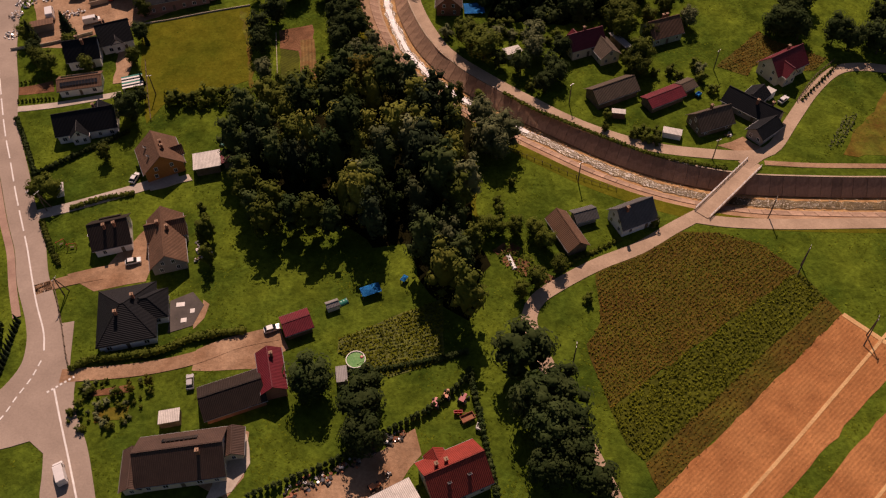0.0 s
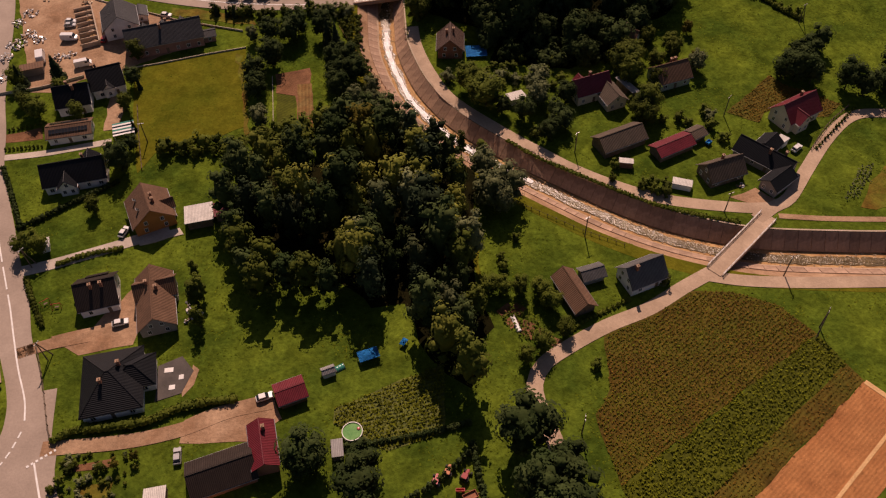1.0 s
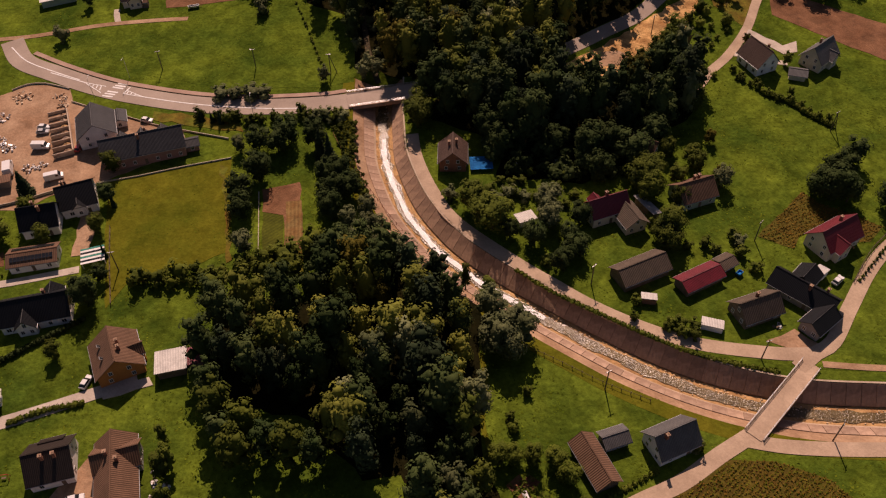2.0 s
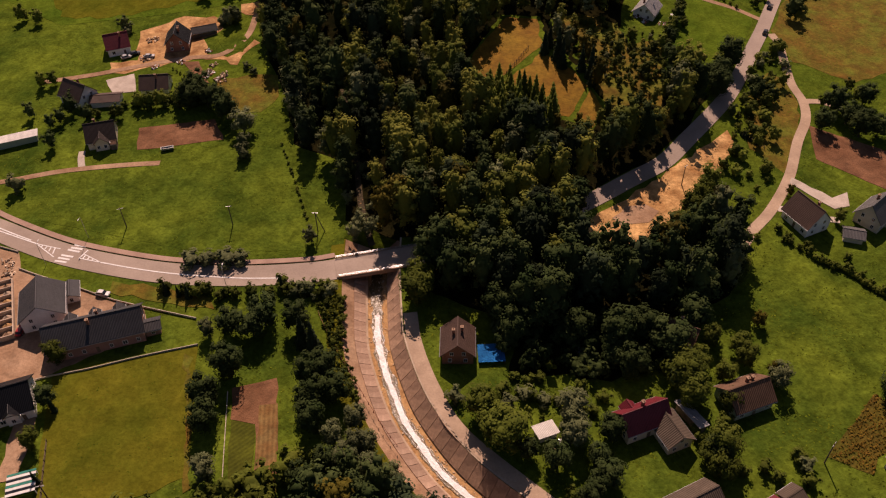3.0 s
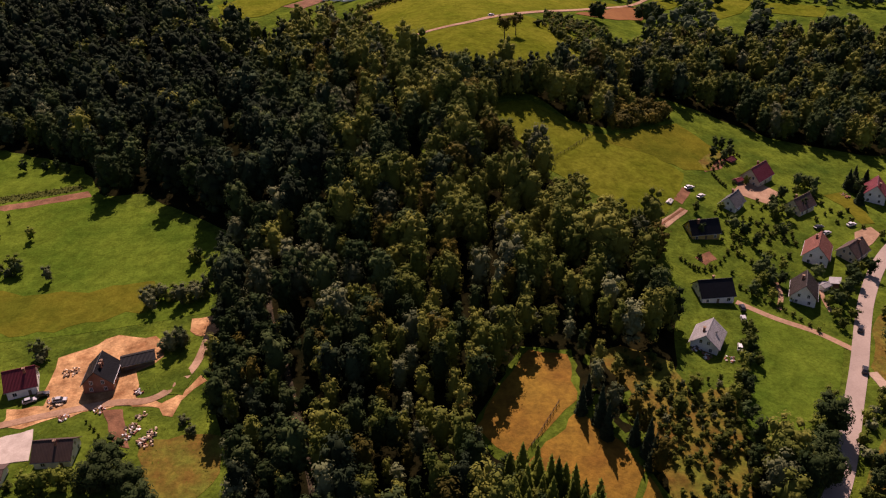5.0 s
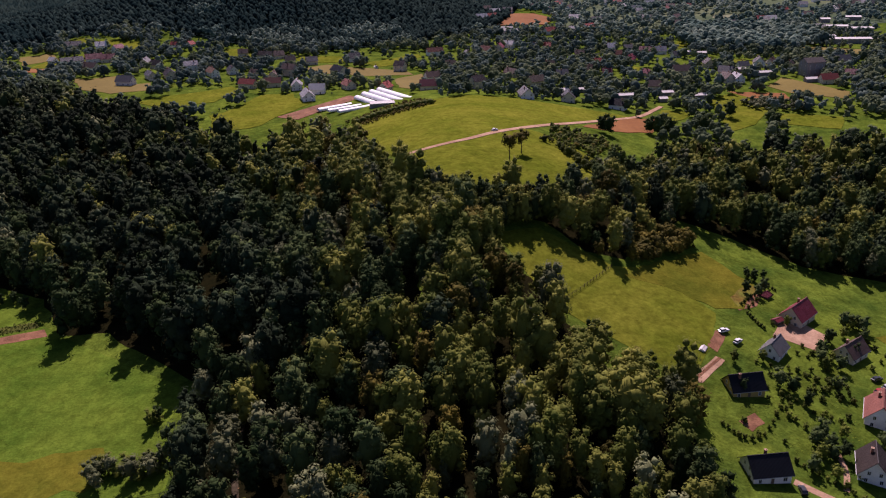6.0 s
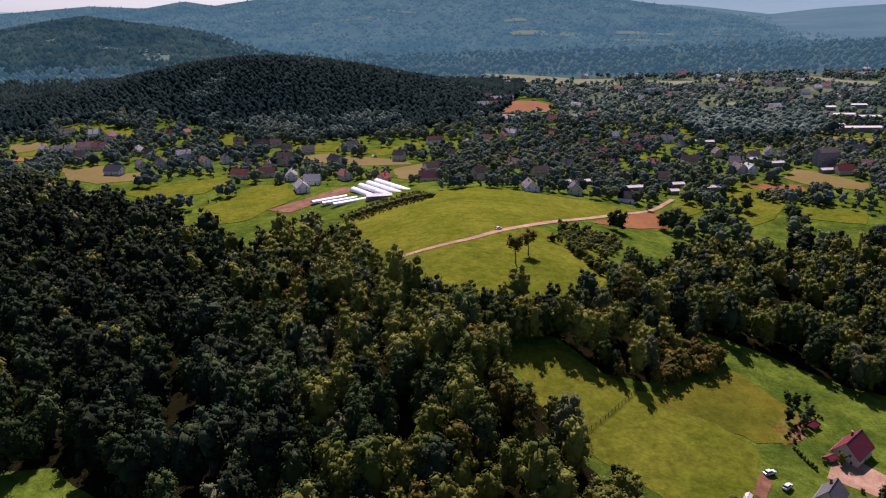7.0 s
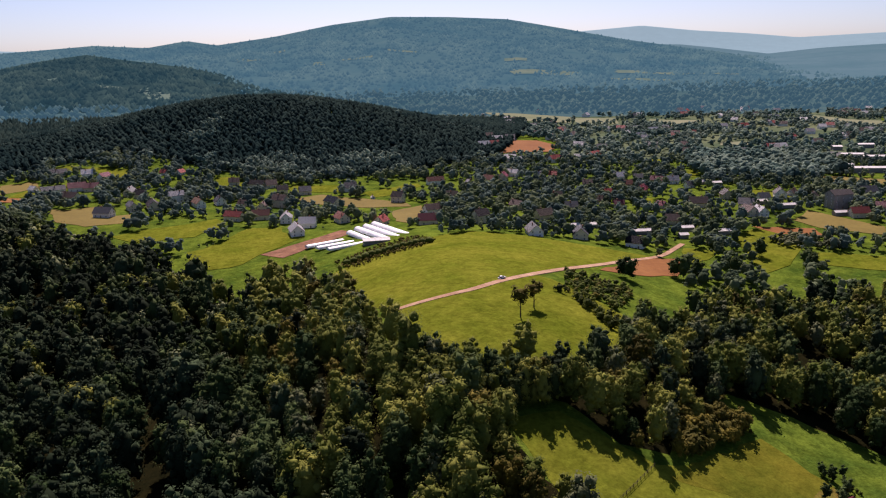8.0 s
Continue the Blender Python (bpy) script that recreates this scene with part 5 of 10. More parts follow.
for name, poly, gap, hi, off, lines, seed, label in (
        ("forest", WOOD_MAIN, 4.9, 12.5, CLEARINGS, ((ROAD_MAIN, 2.9), (STREAM, 1.2)), 1, "dense mixed wood on the knoll"),
        ("forest_belt", WOOD_BELT, 5.6, 12.0, [BELT_GAP], (), 2, "belt of trees across the slope"),
        ("forest_roadside", WOOD_SOUTH, 4.4, 14.5, [SAND_EDGE], ((ROAD_MAIN, 3.6),), 3, "thicket of trees below the main road"),
        ("grove", GROVE, 5.2, 15.0, (), ((RIVER, 9.0),), 4, "dark grove of trees beside the channel")):
    spots = spread(poly, gap, seed, off, lines)
    if name == "forest":
        # old trees on the knoll stand wider apart than the young ones by the road
        old = spread(poly, 6.7, seed + 20, off, lines)
        spots = np.concatenate([spots[spots[:, 1] < 305], old[old[:, 1] >= 305]])
    # single trees are missing here and there, and the ravine of the brook stays open
    kept = np.random.default_rng(seed).uniform(0, 1, len(spots)) > np.where(spots[:, 1] > 305, 0.11, 0.07)
    if name == "forest":
        kept &= (np.abs(offset_from(RAVINE_WOOD, spots[:, 0], spots[:, 1])) > 2.0) & (np.hypot(spots[:, 0] - HOLLOW[0], spots[:, 1] - HOLLOW[1]) > 4.5)
    spots = spots[kept]
    # the west of the wood is darker, the east lighter and yellower
    brow = np.interp(spots[:, 1], (290, 365, 417, 491), (-30, -10, -36, -72))
    east = 1 / (1 + np.exp(-(spots[:, 0] - brow + rng_h.normal(0, 9, len(spots))) / 6)) if name == "forest" else np.full(len(spots), {"forest_belt": 0.45, "forest_roadside": 0.03, "grove": 0.32}[name])
    r = rng_h.uniform(0, 1, len(spots))
    light = rng_h.uniform(0, 1, len(spots)) < east
    if name == "forest":
        light &= (spots[:, 1] > 300) | (rng_h.uniform(0, 1, len(spots)) < 0.75)
    kind = np.where(light, np.select([r < 0.70, r < 0.75, r < 0.87], [0, 1, 2], 3), np.select([r < 0.06, r < 0.78, r < 0.82], [0, 1, 2], 4))
    kind = np.where(light & (r > 0.985), 4, kind)
    if name == "forest":
        # six in ten dark crowns well west of the brow take the needle colour
        kind = np.where((kind == 1) & (spots[:, 0] < brow - 24) & (rng_h.uniform(0, 1, len(spots)) < 0.6), 4, kind)
    # the wood stands in clumps, some tall, with dark hollows between them
    clump = np.array([noise.noise(Vector((a / 13, b / 13, seed))) for a, b in spots])
    tall = hi * np.clip(0.95 + 0.4 * clump + rng_h.normal(0, 0.11, len(spots)), 0.5, 1.3)
    wide = rng_h.uniform(0.82, 1.14, len(spots))
    tall[clump < -0.3] *= 0.8
    if name == "forest":
        verge = np.abs(offset_from(ROAD_MAIN, spots[:, 0], spots[:, 1])) < 12
        tall[verge] = np.maximum(tall[verge], hi * 1.2)
        tall[spots[:, 1] > 305] *= 1.16
        rim = np.abs(offset_from(RAVINE_WOOD, spots[:, 0], spots[:, 1])) < 12
        tall[rim] *= 1.1
        # low growth on the sunny side of the clearings
        for low, cut in ((5, 0.5), (10, 0.62), (15, 0.8)):
            fringe = np.any([inside(q, spots[:, 0], spots[:, 1] + low) for q in CLEARINGS], axis=0)
            tall[fringe] = np.minimum(tall[fringe], hi * cut)
    young = (spots[:, 1] < 305) | (name != "forest")
    for k, (tag, mat, part_h) in enumerate(WOOD_MIX):
        near = (spots[:, 1] < 452) & (kind == k)
        far = (spots[:, 1] >= 452) & (kind == k)
        if near.any():
            if (near & young).any():
                scatter(name + tag, BIG_PROTOS if name == "forest_belt" else NEAR_PROTOS, spots[near & young], tall[near & young] * part_h, wide[near & young], mat, label, seed=seed + k)
            if (near & ~young).any():
                scatter(name + tag + "_old", BIG_PROTOS, spots[near & ~young], tall[near & ~young] * part_h, wide[near & ~young], mat, label, seed=seed + k)
        if far.any():
            scatter(name + tag + "_beyond", MID_PROTOS, spots[far], tall[far] * part_h, wide[far], mat, label, seed=seed + k)
verge = spline([(-4, 193.6), (8, 196.2), (20, 201.4), (29, 205.4)], 2.3)
for name, mat, pick in (("verge_trees", LEAF_DARK, 0), ("verge_trees_light", FOREST, 1)):
    spots = verge[pick::2] + rng_h.normal(0, 0.5, verge[pick::2].shape)
    scatter(name, NEAR_PROTOS, spots, rng_h.uniform(10, 14.5, len(spots)), rng_h.uniform(1.0, 1.4, len(spots)), mat, "row of tall trees close below the main road", "forest", 46)
SPRUCE_STAND = [(8, 246), (16, 253), (26, 247), (30, 240), (24, 232), (13, 236)]
spots = spread(SPRUCE_STAND, 2.7, 44)
scatter("young_spruces", SPRUCE_PROTOS, spots, rng_h.uniform(6, 9, len(spots)), rng_h.uniform(1.3, 1.8, len(spots)), LEAF, "stand of young spruces below the clearing", "forest", 44)
FAR_HILL = [(-351, 852), (-268, 908), (-155, 828), (-91, 806), (-33, 827), (11, 870), (45, 901), (72, 983), (100, 1150), (120, 1350), (-544, 1500), (-513, 1200), (-420, 900)]
# ground between the far trees takes their haze-tinted colour
patch("ground_far_hill", FAR_HILL, HAZED_FAR_FOREST, 0.3, 30, 1.0, "far hill ground in the hazed forest colour", "ground")
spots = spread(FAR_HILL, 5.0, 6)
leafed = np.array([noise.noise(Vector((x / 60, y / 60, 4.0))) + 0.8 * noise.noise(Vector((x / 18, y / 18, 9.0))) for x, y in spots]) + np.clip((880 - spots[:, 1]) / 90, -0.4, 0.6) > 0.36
scatter("far_forest", FAR_SPRUCE[:2] + DIM_PROTOS, spots[~leafed], rng_h.uniform(6, 8, (~leafed).sum()), rng_h.uniform(1.5, 2.1, (~leafed).sum()), HAZED_FAR_FOREST, "dark conifer forest on a far hill", seed=6)
scatter("far_forest_leafed", VALLEY_PROTOS, spots[leafed], rng_h.uniform(6, 9, leafed.sum()), rng_h.uniform(0.9, 1.3, leafed.sum()), HAZED_VALLEY_LEAF, "broad-leaved trees on a far hill", seed=7)
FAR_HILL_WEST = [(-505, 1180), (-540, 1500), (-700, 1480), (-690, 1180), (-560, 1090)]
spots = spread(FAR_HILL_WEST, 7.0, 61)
scatter("far_forest_west", FAR_CONES, spots, rng_h.uniform(6, 10, len(spots)), rng_h.uniform(1.8, 2.4, len(spots)), HAZED_FAR_FOREST, "dark conifer forest on a far slope", seed=61)

# ---- water, stones and slabs of the channel ----
def river_line(step, y_top=200, x_end=150):
    line = spline(RIVER, step)
    line = line[(line[:, 1] < y_top) & (line[:, 0] < x_end)]
    return line, normals(line)


def water_strip(name, mat, wide, depth, wander, seed, y_top, x_end, label, y_low=0):
    line, nor = river_line(0.7, y_top, x_end)
    rnd = random.Random(seed)
    bm = bmesh.new()
    rows, s = [], 0.0
    for i, (p, q) in enumerate(zip(line, nor)):
        mid = -0.35 + wander * (noise.noise(Vector((i * 0.09, seed, 0))) * 1.2)
        w = wide * (0.7 + 0.6 * abs(noise.noise(Vector((i * 0.21, seed + 5.0, 0)))) + rnd.uniform(-0.1, 0.1))
        rows.append([bm.verts.new((*(p + q * (mid + o * w)), ground_z(*p) + depth + 0.02 * noise.noise(Vector((i * 0.6, o * 3, seed))))) for o in (-0.5, -0.2, 0.15, 0.5)])
    for a, b in zip(rows, rows[1:]):
        for k in range(3):
            bm.faces.new((a[k], a[k + 1], b[k + 1], b[k]))
    bmesh.ops.recalc_face_normals(bm, faces=bm.faces)
    if sum(f.normal.z for f in bm.faces) < 0:
        bmesh.ops.reverse_faces(bm, faces=bm.faces)
    tagged(part(name, bm, mat), label, "water", kind="structure")


water_strip("water_stream", WATER, 2.6, -3.10, 0.5, 3, 203, 150, "shallow brown water in the channel")
water_strip("water_foam", FOAM, 1.35, -2.98, 0.35, 9, 184, 20, "white rushing water down the channel")
water_strip("water_far", WATER, 1.1, -3.04, 0.4, 4, 203, 150, "thin run of brown water")


def pebble(seed):
    rng = np.random.default_rng(seed)
    v = np.array([(1, 0, 0), (-1, 0, 0), (0, 1, 0), (0, -1, 0), (0, 0, 1), (0, 0, -1)], float)
    f = np.array([(0, 2, 4), (2, 1, 4), (1, 3, 4), (3, 0, 4), (2, 0, 5), (1, 2, 5), (3, 1, 5), (0, 3, 5)])
    return v * (1 + rng.normal(0, 0.2, (6, 1))) * np.array([1, 0.8, 0.5]), f


def stones(name, spots, zs, sizes, mat, label, category="stones"):
    rng = np.random.default_rng(11)
    out = []
    for (x, y), z, s in zip(spots, zs, sizes):
        v, f = PEBBLES[rng.integers(0, 4)]
        a = rng.uniform(0, 6.28)
        c, d = math.cos(a), math.sin(a)
        out.append((np.stack([(v[:, 0] * c - v[:, 1] * d) * s + x, (v[:, 0] * d + v[:, 1] * c) * s + y, v[:, 2] * s + z], 1), f))
    v, f = join(out)
    tagged(piece(name, arrays(name, v, f), mat), label, category, kind="stuff")


PEBBLES = [pebble(i) for i in range(4)]
line, nor = river_line(0.25, 196, 150)
rng = np.random.default_rng(5)
pick = rng.integers(0, len(line), 2600)
off = rng.normal(-0.3, 0.9, 2600)
pts = line[pick] + nor[pick] * off[:, None]
stones("river_stones", pts, height(pts[:, 0], pts[:, 1]) - 3.12, rng.uniform(0.06, 0.30, 2600) ** 1.1, STONE, "pale stones lying in the stream bed")


def slabs(parent_name, a, b, spacing, mat, label, x_end=125, thick=0.10, group=""):
    """Concrete slabs along the channel, each a piece of its own with open joints."""
    root = tagged(new(parent_name), label, "channel slabs", kind="structure")
    line, nor = river_line(0.1, 196, x_end)
    step = int(spacing / 0.1)
    for i in range(0, len(line) - step, step):
        j = i + step - 1
        bm = bmesh.new()
        rnd = random.Random(i)
        top = []
        for k, o in ((i, a), (j, a), (j, b), (i, b)):
            x, y = line[k] + nor[k] * o[0]
            top.append(Vector((x, y, ground_z(x, y) + o[1] + rnd.uniform(-0.02, 0.02))))
        c = sum(top, Vector()) / 4
        n = (top[1] - top[0]).cross(top[3] - top[0]).normalized()
        n = n if n.z > 0 else -n
        vs = [bm.verts.new(v - c + n * thick) for v in top] + [bm.verts.new(v - c - n * 0.05) for v in top]
        for f in ((0, 1, 2, 3), (7, 6, 5, 4), (0, 4, 5, 1), (1, 5, 6, 2), (2, 6, 7, 3), (3, 7, 4, 0)):
            bm.faces.new([vs[q] for q in f])
        bmesh.ops.recalc_face_normals(bm, faces=bm.faces)
        part("slab", bm, mat, root, m=Matrix.Translation(c))


BANK_SLAB = material("pinkish concrete slab", (0.27, 0.175, 0.120), (0.40, 0.275, 0.195), 0.3, 2.0, 0.9, 0.25, 0.4, spec=0.15, per_object=0.2)
slabs("channel_wall_slabs", (1.8, -2.95), (4.45, -0.06), 2.5, CONCRETE, "dark stained concrete slabs of the channel wall")
slabs("channel_bank_slabs", (-2.7, -2.6), (-4.9, -1.4), 2.5, BANK_SLAB, "pinkish concrete slabs of the low bank")
CURB = material("pale concrete edging", (0.36, 0.27, 0.19), (0.50, 0.39, 0.29), 0.4, 3.0, 0.9, 0.2, 0.3)
channel_strip("channel_curb", (4.45, 0.10), (4.8, 0.10), CURB, 1, label="pale concrete edge along the wall top")

# ---- bridges ----
def bridge(name, a, b, width, label, rail_mat, rail_h=0.7, deck=0.7):
    (ax, ay), (bx, by) = a, b
    L, turn = math.hypot(bx - ax, by - ay), math.degrees(math.atan2(by - ay, bx - ax))
    z = (ground_z(ax, ay) + ground_z(bx, by)) / 2
    ob = thing(name, (ax + bx) / 2, (ay + by) / 2, turn, z, label, "bridge")
    bm = bmesh.new()
    box(bm, 0, 0, -deck, L, width, deck + 0.05, 0.03)
    part("deck", bm, CONCRETE, ob)
    bm = bmesh.new()
    box(bm, 0, 0, 0.04, L + 0.6, width - 0.5, 0.11)
    part("roadway", bm, LANE if rail_mat is not STEEL else ASPHALT, ob)
    for s in (-1, 1):
        bm = bmesh.new()
        box(bm, 0, s * (width / 2 - 0.11), 0.05, L, 0.2, 0.2, 0.02)
        part("kerb", bm, CONCRETE if rail_mat is STEEL else CURB, ob)
        n = max(3, int(L / 1.4))
        for i in range(n + 1):
            bm = bmesh.new()
            box(bm, -L / 2 + 0.1 + i * (L - 0.2) / n, s * (width / 2 - 0.12), 0.2, 0.07, 0.07, rail_h)
            part("post", bm, rail_mat, ob)
        for h in (0.45, 0.85):
            bm = bmesh.new()
            box(bm, 0, s * (width / 2 - 0.12), 0.2 + rail_h * h - 0.05, L, 0.09, 0.10 if rail_mat is STEEL else 0.06, 0.01)
            part("rail", bm, rail_mat, ob)
    for s in (-1, 1):
        bm = bmesh.new()
        box(bm, s * (L / 2 - 0.4), 0, -4.2, 0.8, width - 0.2, 4.2 - deck + 0.1)
        part("abutment", bm, CONCRETE, ob)
    return ob


WHITE_STEEL = material("white painted steel", (0.55, 0.54, 0.52), (0.72, 0.71, 0.69), 1.0, 5.0, 0.5, 0.0, 0.2)
bridge("lane_bridge", (50.6, 102.6), (64.4, 116.2), 3.5, "concrete lane bridge with white railings", WHITE_STEEL)
bridge("road_bridge", (-22, 193.6), (-5, 197.0), 6.1, "concrete road bridge over the channel", STEEL)

# ---- road paint ----
def painted(name, pts, width, dash=None, label="white painted road line", lift=0.155, parent=None):
    line = spline(pts, 0.5)
    d = np.concatenate([[0], np.cumsum(np.hypot(*np.diff(line, axis=0).T))])
    nor = normals(line)
    pieces_ = []
    runs = [(0, d[-1])] if not dash else [(s, min(s + dash[0], d[-1])) for s in np.arange(0, d[-1], dash[0] + dash[1])]
    root = tagged(new(name), label, "road marking", kind="structure")
    for s0, s1 in runs:
        bm = bmesh.new()
        n = max(1, int((s1 - s0) / 1.2))
        prev = None
        for i in range(n + 1):
            s = s0 + (s1 - s0) * i / n
            x, y = np.interp(s, d, line[:, 0]), np.interp(s, d, line[:, 1])
            qx, qy = np.interp(s, d, nor[:, 0]), np.interp(s, d, nor[:, 1])
            row = []
            for o in (-0.5, 0.5):
                px, py = x + qx * o * width, y + qy * o * width
                row.append(bm.verts.new((px, py, ground_z(px, py) + lift)))
            if prev:
                bm.faces.new((prev[0], row[0], row[1], prev[1]))
            prev = row
        bmesh.ops.recalc_face_normals(bm, faces=bm.faces)
        if sum(f.normal.z for f in bm.faces) < 0:
            bmesh.ops.reverse_faces(bm, faces=bm.faces)
        part("stroke", bm, PAINT, root)


painted("paint_village_dashes", [(-104, 155), (-95.2, 132.3), (-90, 120.6), (-85.6, 110.7), (-79.4, 97.6)], 0.28, (6.0, 1.4))
painted("paint_village_line", [(-79.4, 97.6), (-76.6, 91.1), (-73.6, 84.4), (-70.6, 78.5), (-69.3, 74.5)], 0.28)
painted("paint_bend_dashes", [(-69.2, 72.5), (-69.9, 68.9), (-71.3, 65.3), (-72.5, 61.7), (-76, 56)], 0.28, (1.1, 0.7))
painted("paint_branch_line", [(-65.4, 67), (-62.7, 61.2), (-59.4, 54.3), (-56, 47)], 0.3)
painted("paint_giveway", [(-66.4, 66.3), (-62.6, 69.2)], 0.4, (0.4, 0.35))
painted("paint_main_line", [(-72.6, 197.1), (-66.3, 195.4), (-59.8, 193.9), (-53.4, 192.8), (-47.1, 192.0), (-40.9, 191.4), (-33.9, 191.2)], 0.3)
painted("paint_main_west", [(-112, 219), (-106, 212.8), (-97, 207.8), (-90, 204.4)], 0.3)
painted("paint_zebra", [(-79.9, 202.7), (-77.2, 202.0)], 0.5, label="white zebra crossing stripe")
painted("paint_zebra", [(-80.4, 201.8), (-77.7, 201.2)], 0.5, label="white zebra crossing stripe")
painted("paint_zebra", [(-80.9, 201.2), (-78.1, 200.4)], 0.5, label="white zebra crossing stripe")
painted("paint_zebra", [(-81.8, 199.6), (-79.0, 198.9)], 0.5, label="white zebra crossing stripe")
painted("paint_zebra", [(-82.2, 198.8), (-79.5, 198.1)], 0.5, label="white zebra crossing stripe")
painted("paint_zebra", [(-82.6, 197.9), (-79.9, 197.3)], 0.5, label="white zebra crossing stripe")
painted("paint_lead", [(-88.2, 203.2), (-82.6, 201.5)], 0.22)
painted("paint_lead", [(-88.0, 202.9), (-83.2, 199.0)], 0.22)
painted("paint_lead", [(-76.4, 200.9), (-77.6, 198.4)], 0.30)
painted("paint_lead", [(-77.7, 198.5), (-72.6, 197.1)], 0.22)
painted("paint_lead", [(-76.9, 199.7), (-72.6, 197.1)], 0.22)
painted("paint_lead", [(-98.3, 207.7), (-88.2, 203.2)], 0.28)
painted("paint_hatch", [(-86.8, 202.6), (-87.1, 202.3)], 0.3, label="white hatched road marking")
painted("paint_hatch", [(-85.8, 202.4), (-86.0, 201.5)], 0.3, label="white hatched road marking")
painted("paint_hatch", [(-84.8, 202.1), (-84.9, 200.8)], 0.3, label="white hatched road marking")
painted("paint_hatch", [(-83.8, 201.8), (-83.8, 200.0)], 0.3, label="white hatched road marking")
painted("paint_hatch", [(-76.5, 199.4), (-76.7, 198.3)], 0.3, label="white hatched road marking")
painted("paint_hatch", [(-75.5, 198.8), (-75.7, 198.0)], 0.3, label="white hatched road marking")
painted("paint_hatch", [(-74.4, 198.0), (-74.7, 197.7)], 0.3, label="white hatched road marking")
PINK_PAVE = material("pinkish pavement", (0.30, 0.19, 0.14), (0.40, 0.27, 0.20), 0.3, 3.0, 0.9, 0.2, 0.25)
ribbon("pavement_main", [(-107, 213), (-97, 207.3), (-84, 201), (-73, 197.2), (-58, 193.6), (-43, 192.2), (-28, 192.6), (-22, 193.6)], 1.3, PINK_PAVE, 0.20, 2, 0.4, 3.9, "pinkish kerbed pavement beside the main road", "pavement")
ribbon("pavement_village", [(-99, 145), (-95, 132), (-88, 117), (-83, 106), (-79, 98), (-76, 90), (-73, 83)], 1.4, PINK_PAVE, 0.18, 2, 0.4, -3.6, "pinkish kerbed pavement beside the village road", "pavement")
ribbon("tramline", [(76.5, 74.5), (66, 65), (52, 52.4), (40, 42)], 0.55, STRAW, 0.12, 2, 0.1, label="pale straw strip through the stubble", category="track")
ribbon("tramline_edge", [(70.2, 78.6), (76.2, 72), (79, 69.5)], 0.9, STRAW, 0.12, 2, 0.1, label="pale straw headland of the stubble", category="track")
ribbon("tramline_far", [(84, 63), (70, 50.5), (58, 40)], 0.5, STRAW, 0.12, 2, 0.1, label="pale straw strip in the far stubble", category="track")
ribbon("track_channel", [(66.5, 116.2), (76, 115.2), (90, 114.6), (110, 114)], 1.3, DIRT, 0.09, 2, 0.2, label="dry earth path above the channel wall")
ribbon("track_garden", [(6.6, 120), (7.2, 113), (6.2, 106), (7.4, 100)], 0.9, HAY, 0.09, 2, 0.1, label="worn grass track past the grove", category="track")
patch("road_junction", [(-74, 64), (-70.5, 68), (-69, 72.5), (-63, 71.4), (-61.8, 66), (-56.6, 47.5), (-61.8, 47), (-63.8, 55.4), (-66.6, 57.6), (-72, 56)], ASPHALT, 0.105, 2, 0.1, "worn asphalt of the road junction", "road")
patch("meadow_hay_east", [(101, 139), (97.4, 135.5), (91.8, 129.4), (83.4, 117.8), (112, 117), (114, 138)], RUST_GRASS, 0.05, label="dry orange-green meadow east of the lane", step=3, wobble=0.8)
POTATOES = [(63.8, 147.2), (76.6, 159.7), (79.4, 156), (85, 153), (89.7, 149.2), (85.7, 145.1), (82.5, 145), (78, 149), (72, 147), (70.1, 143.7)]
patch("field_potato", POTATOES, CROP_BROWN, label="brown potato plot by the red house", step=3)
CABBAGES = [(80.7, 120.4), (87, 129.5), (90.4, 130.7), (88.2, 126), (82.5, 119.5)]
patch("yard_hamlet", [(58, 121.5), (64, 124), (68, 120), (63, 119.4)], DIRT, label="bare earth yard at the fork", step=3)
patch("yard_scrap", [(-26, 47), (-17.6, 50.8), (-10, 55), (-5, 58.5), (-4, 54), (-9, 47), (-16, 43)], DIRT, label="trodden earth yard strewn with scrap", step=3)
patch("meadow_scrub", [(74, 230), (80, 221), (88, 236), (92, 248), (92, 258), (88, 262), (80, 252)], RUST_GRASS, 0.05, label="rusty rough grass between road and lane", step=3)
patch("meadow_rough_east", [(97, 268), (96, 284), (104, 300), (126, 325), (150, 318), (140, 270), (110, 258)], RUST_GRASS, 0.05, label="rusty rough pasture beyond the road", step=4)
patch("court_estate", [(88, 359), (96, 371), (104, 362), (98, 354)], DIRT, label="pinkish paved forecourt", step=3)
ribbon("drive_estate", [(72.5, 306), (80, 300.5), (88, 296), (94.5, 290)], 1.8, DIRT, label="reddish gravel drive")
ribbon("drive_lane", [(74.6, 209), (78, 208.6), (83, 206), (87, 205)], 1.8, PAVING, label="pale paved drive to two houses")
ribbon("drive_plot", [(-110, 268), (-97, 271), (-84, 275), (-72, 278), (-62, 279), (-56, 288), (-55, 300)], 2.0, DIRT, 0.12, label="sandy drive past the new houses")
ribbon("drive_brown", [(-86.5, 229), (-88, 233), (-88.6, 236)], 1.6, PAVING, label="pale drive to the dark-roofed house")
patch("pad_concrete", [(-92, 268), (-85, 271), (-82, 262), (-88, 261)], PAVING, 0.13, label="pale concrete forecourt", step=3)


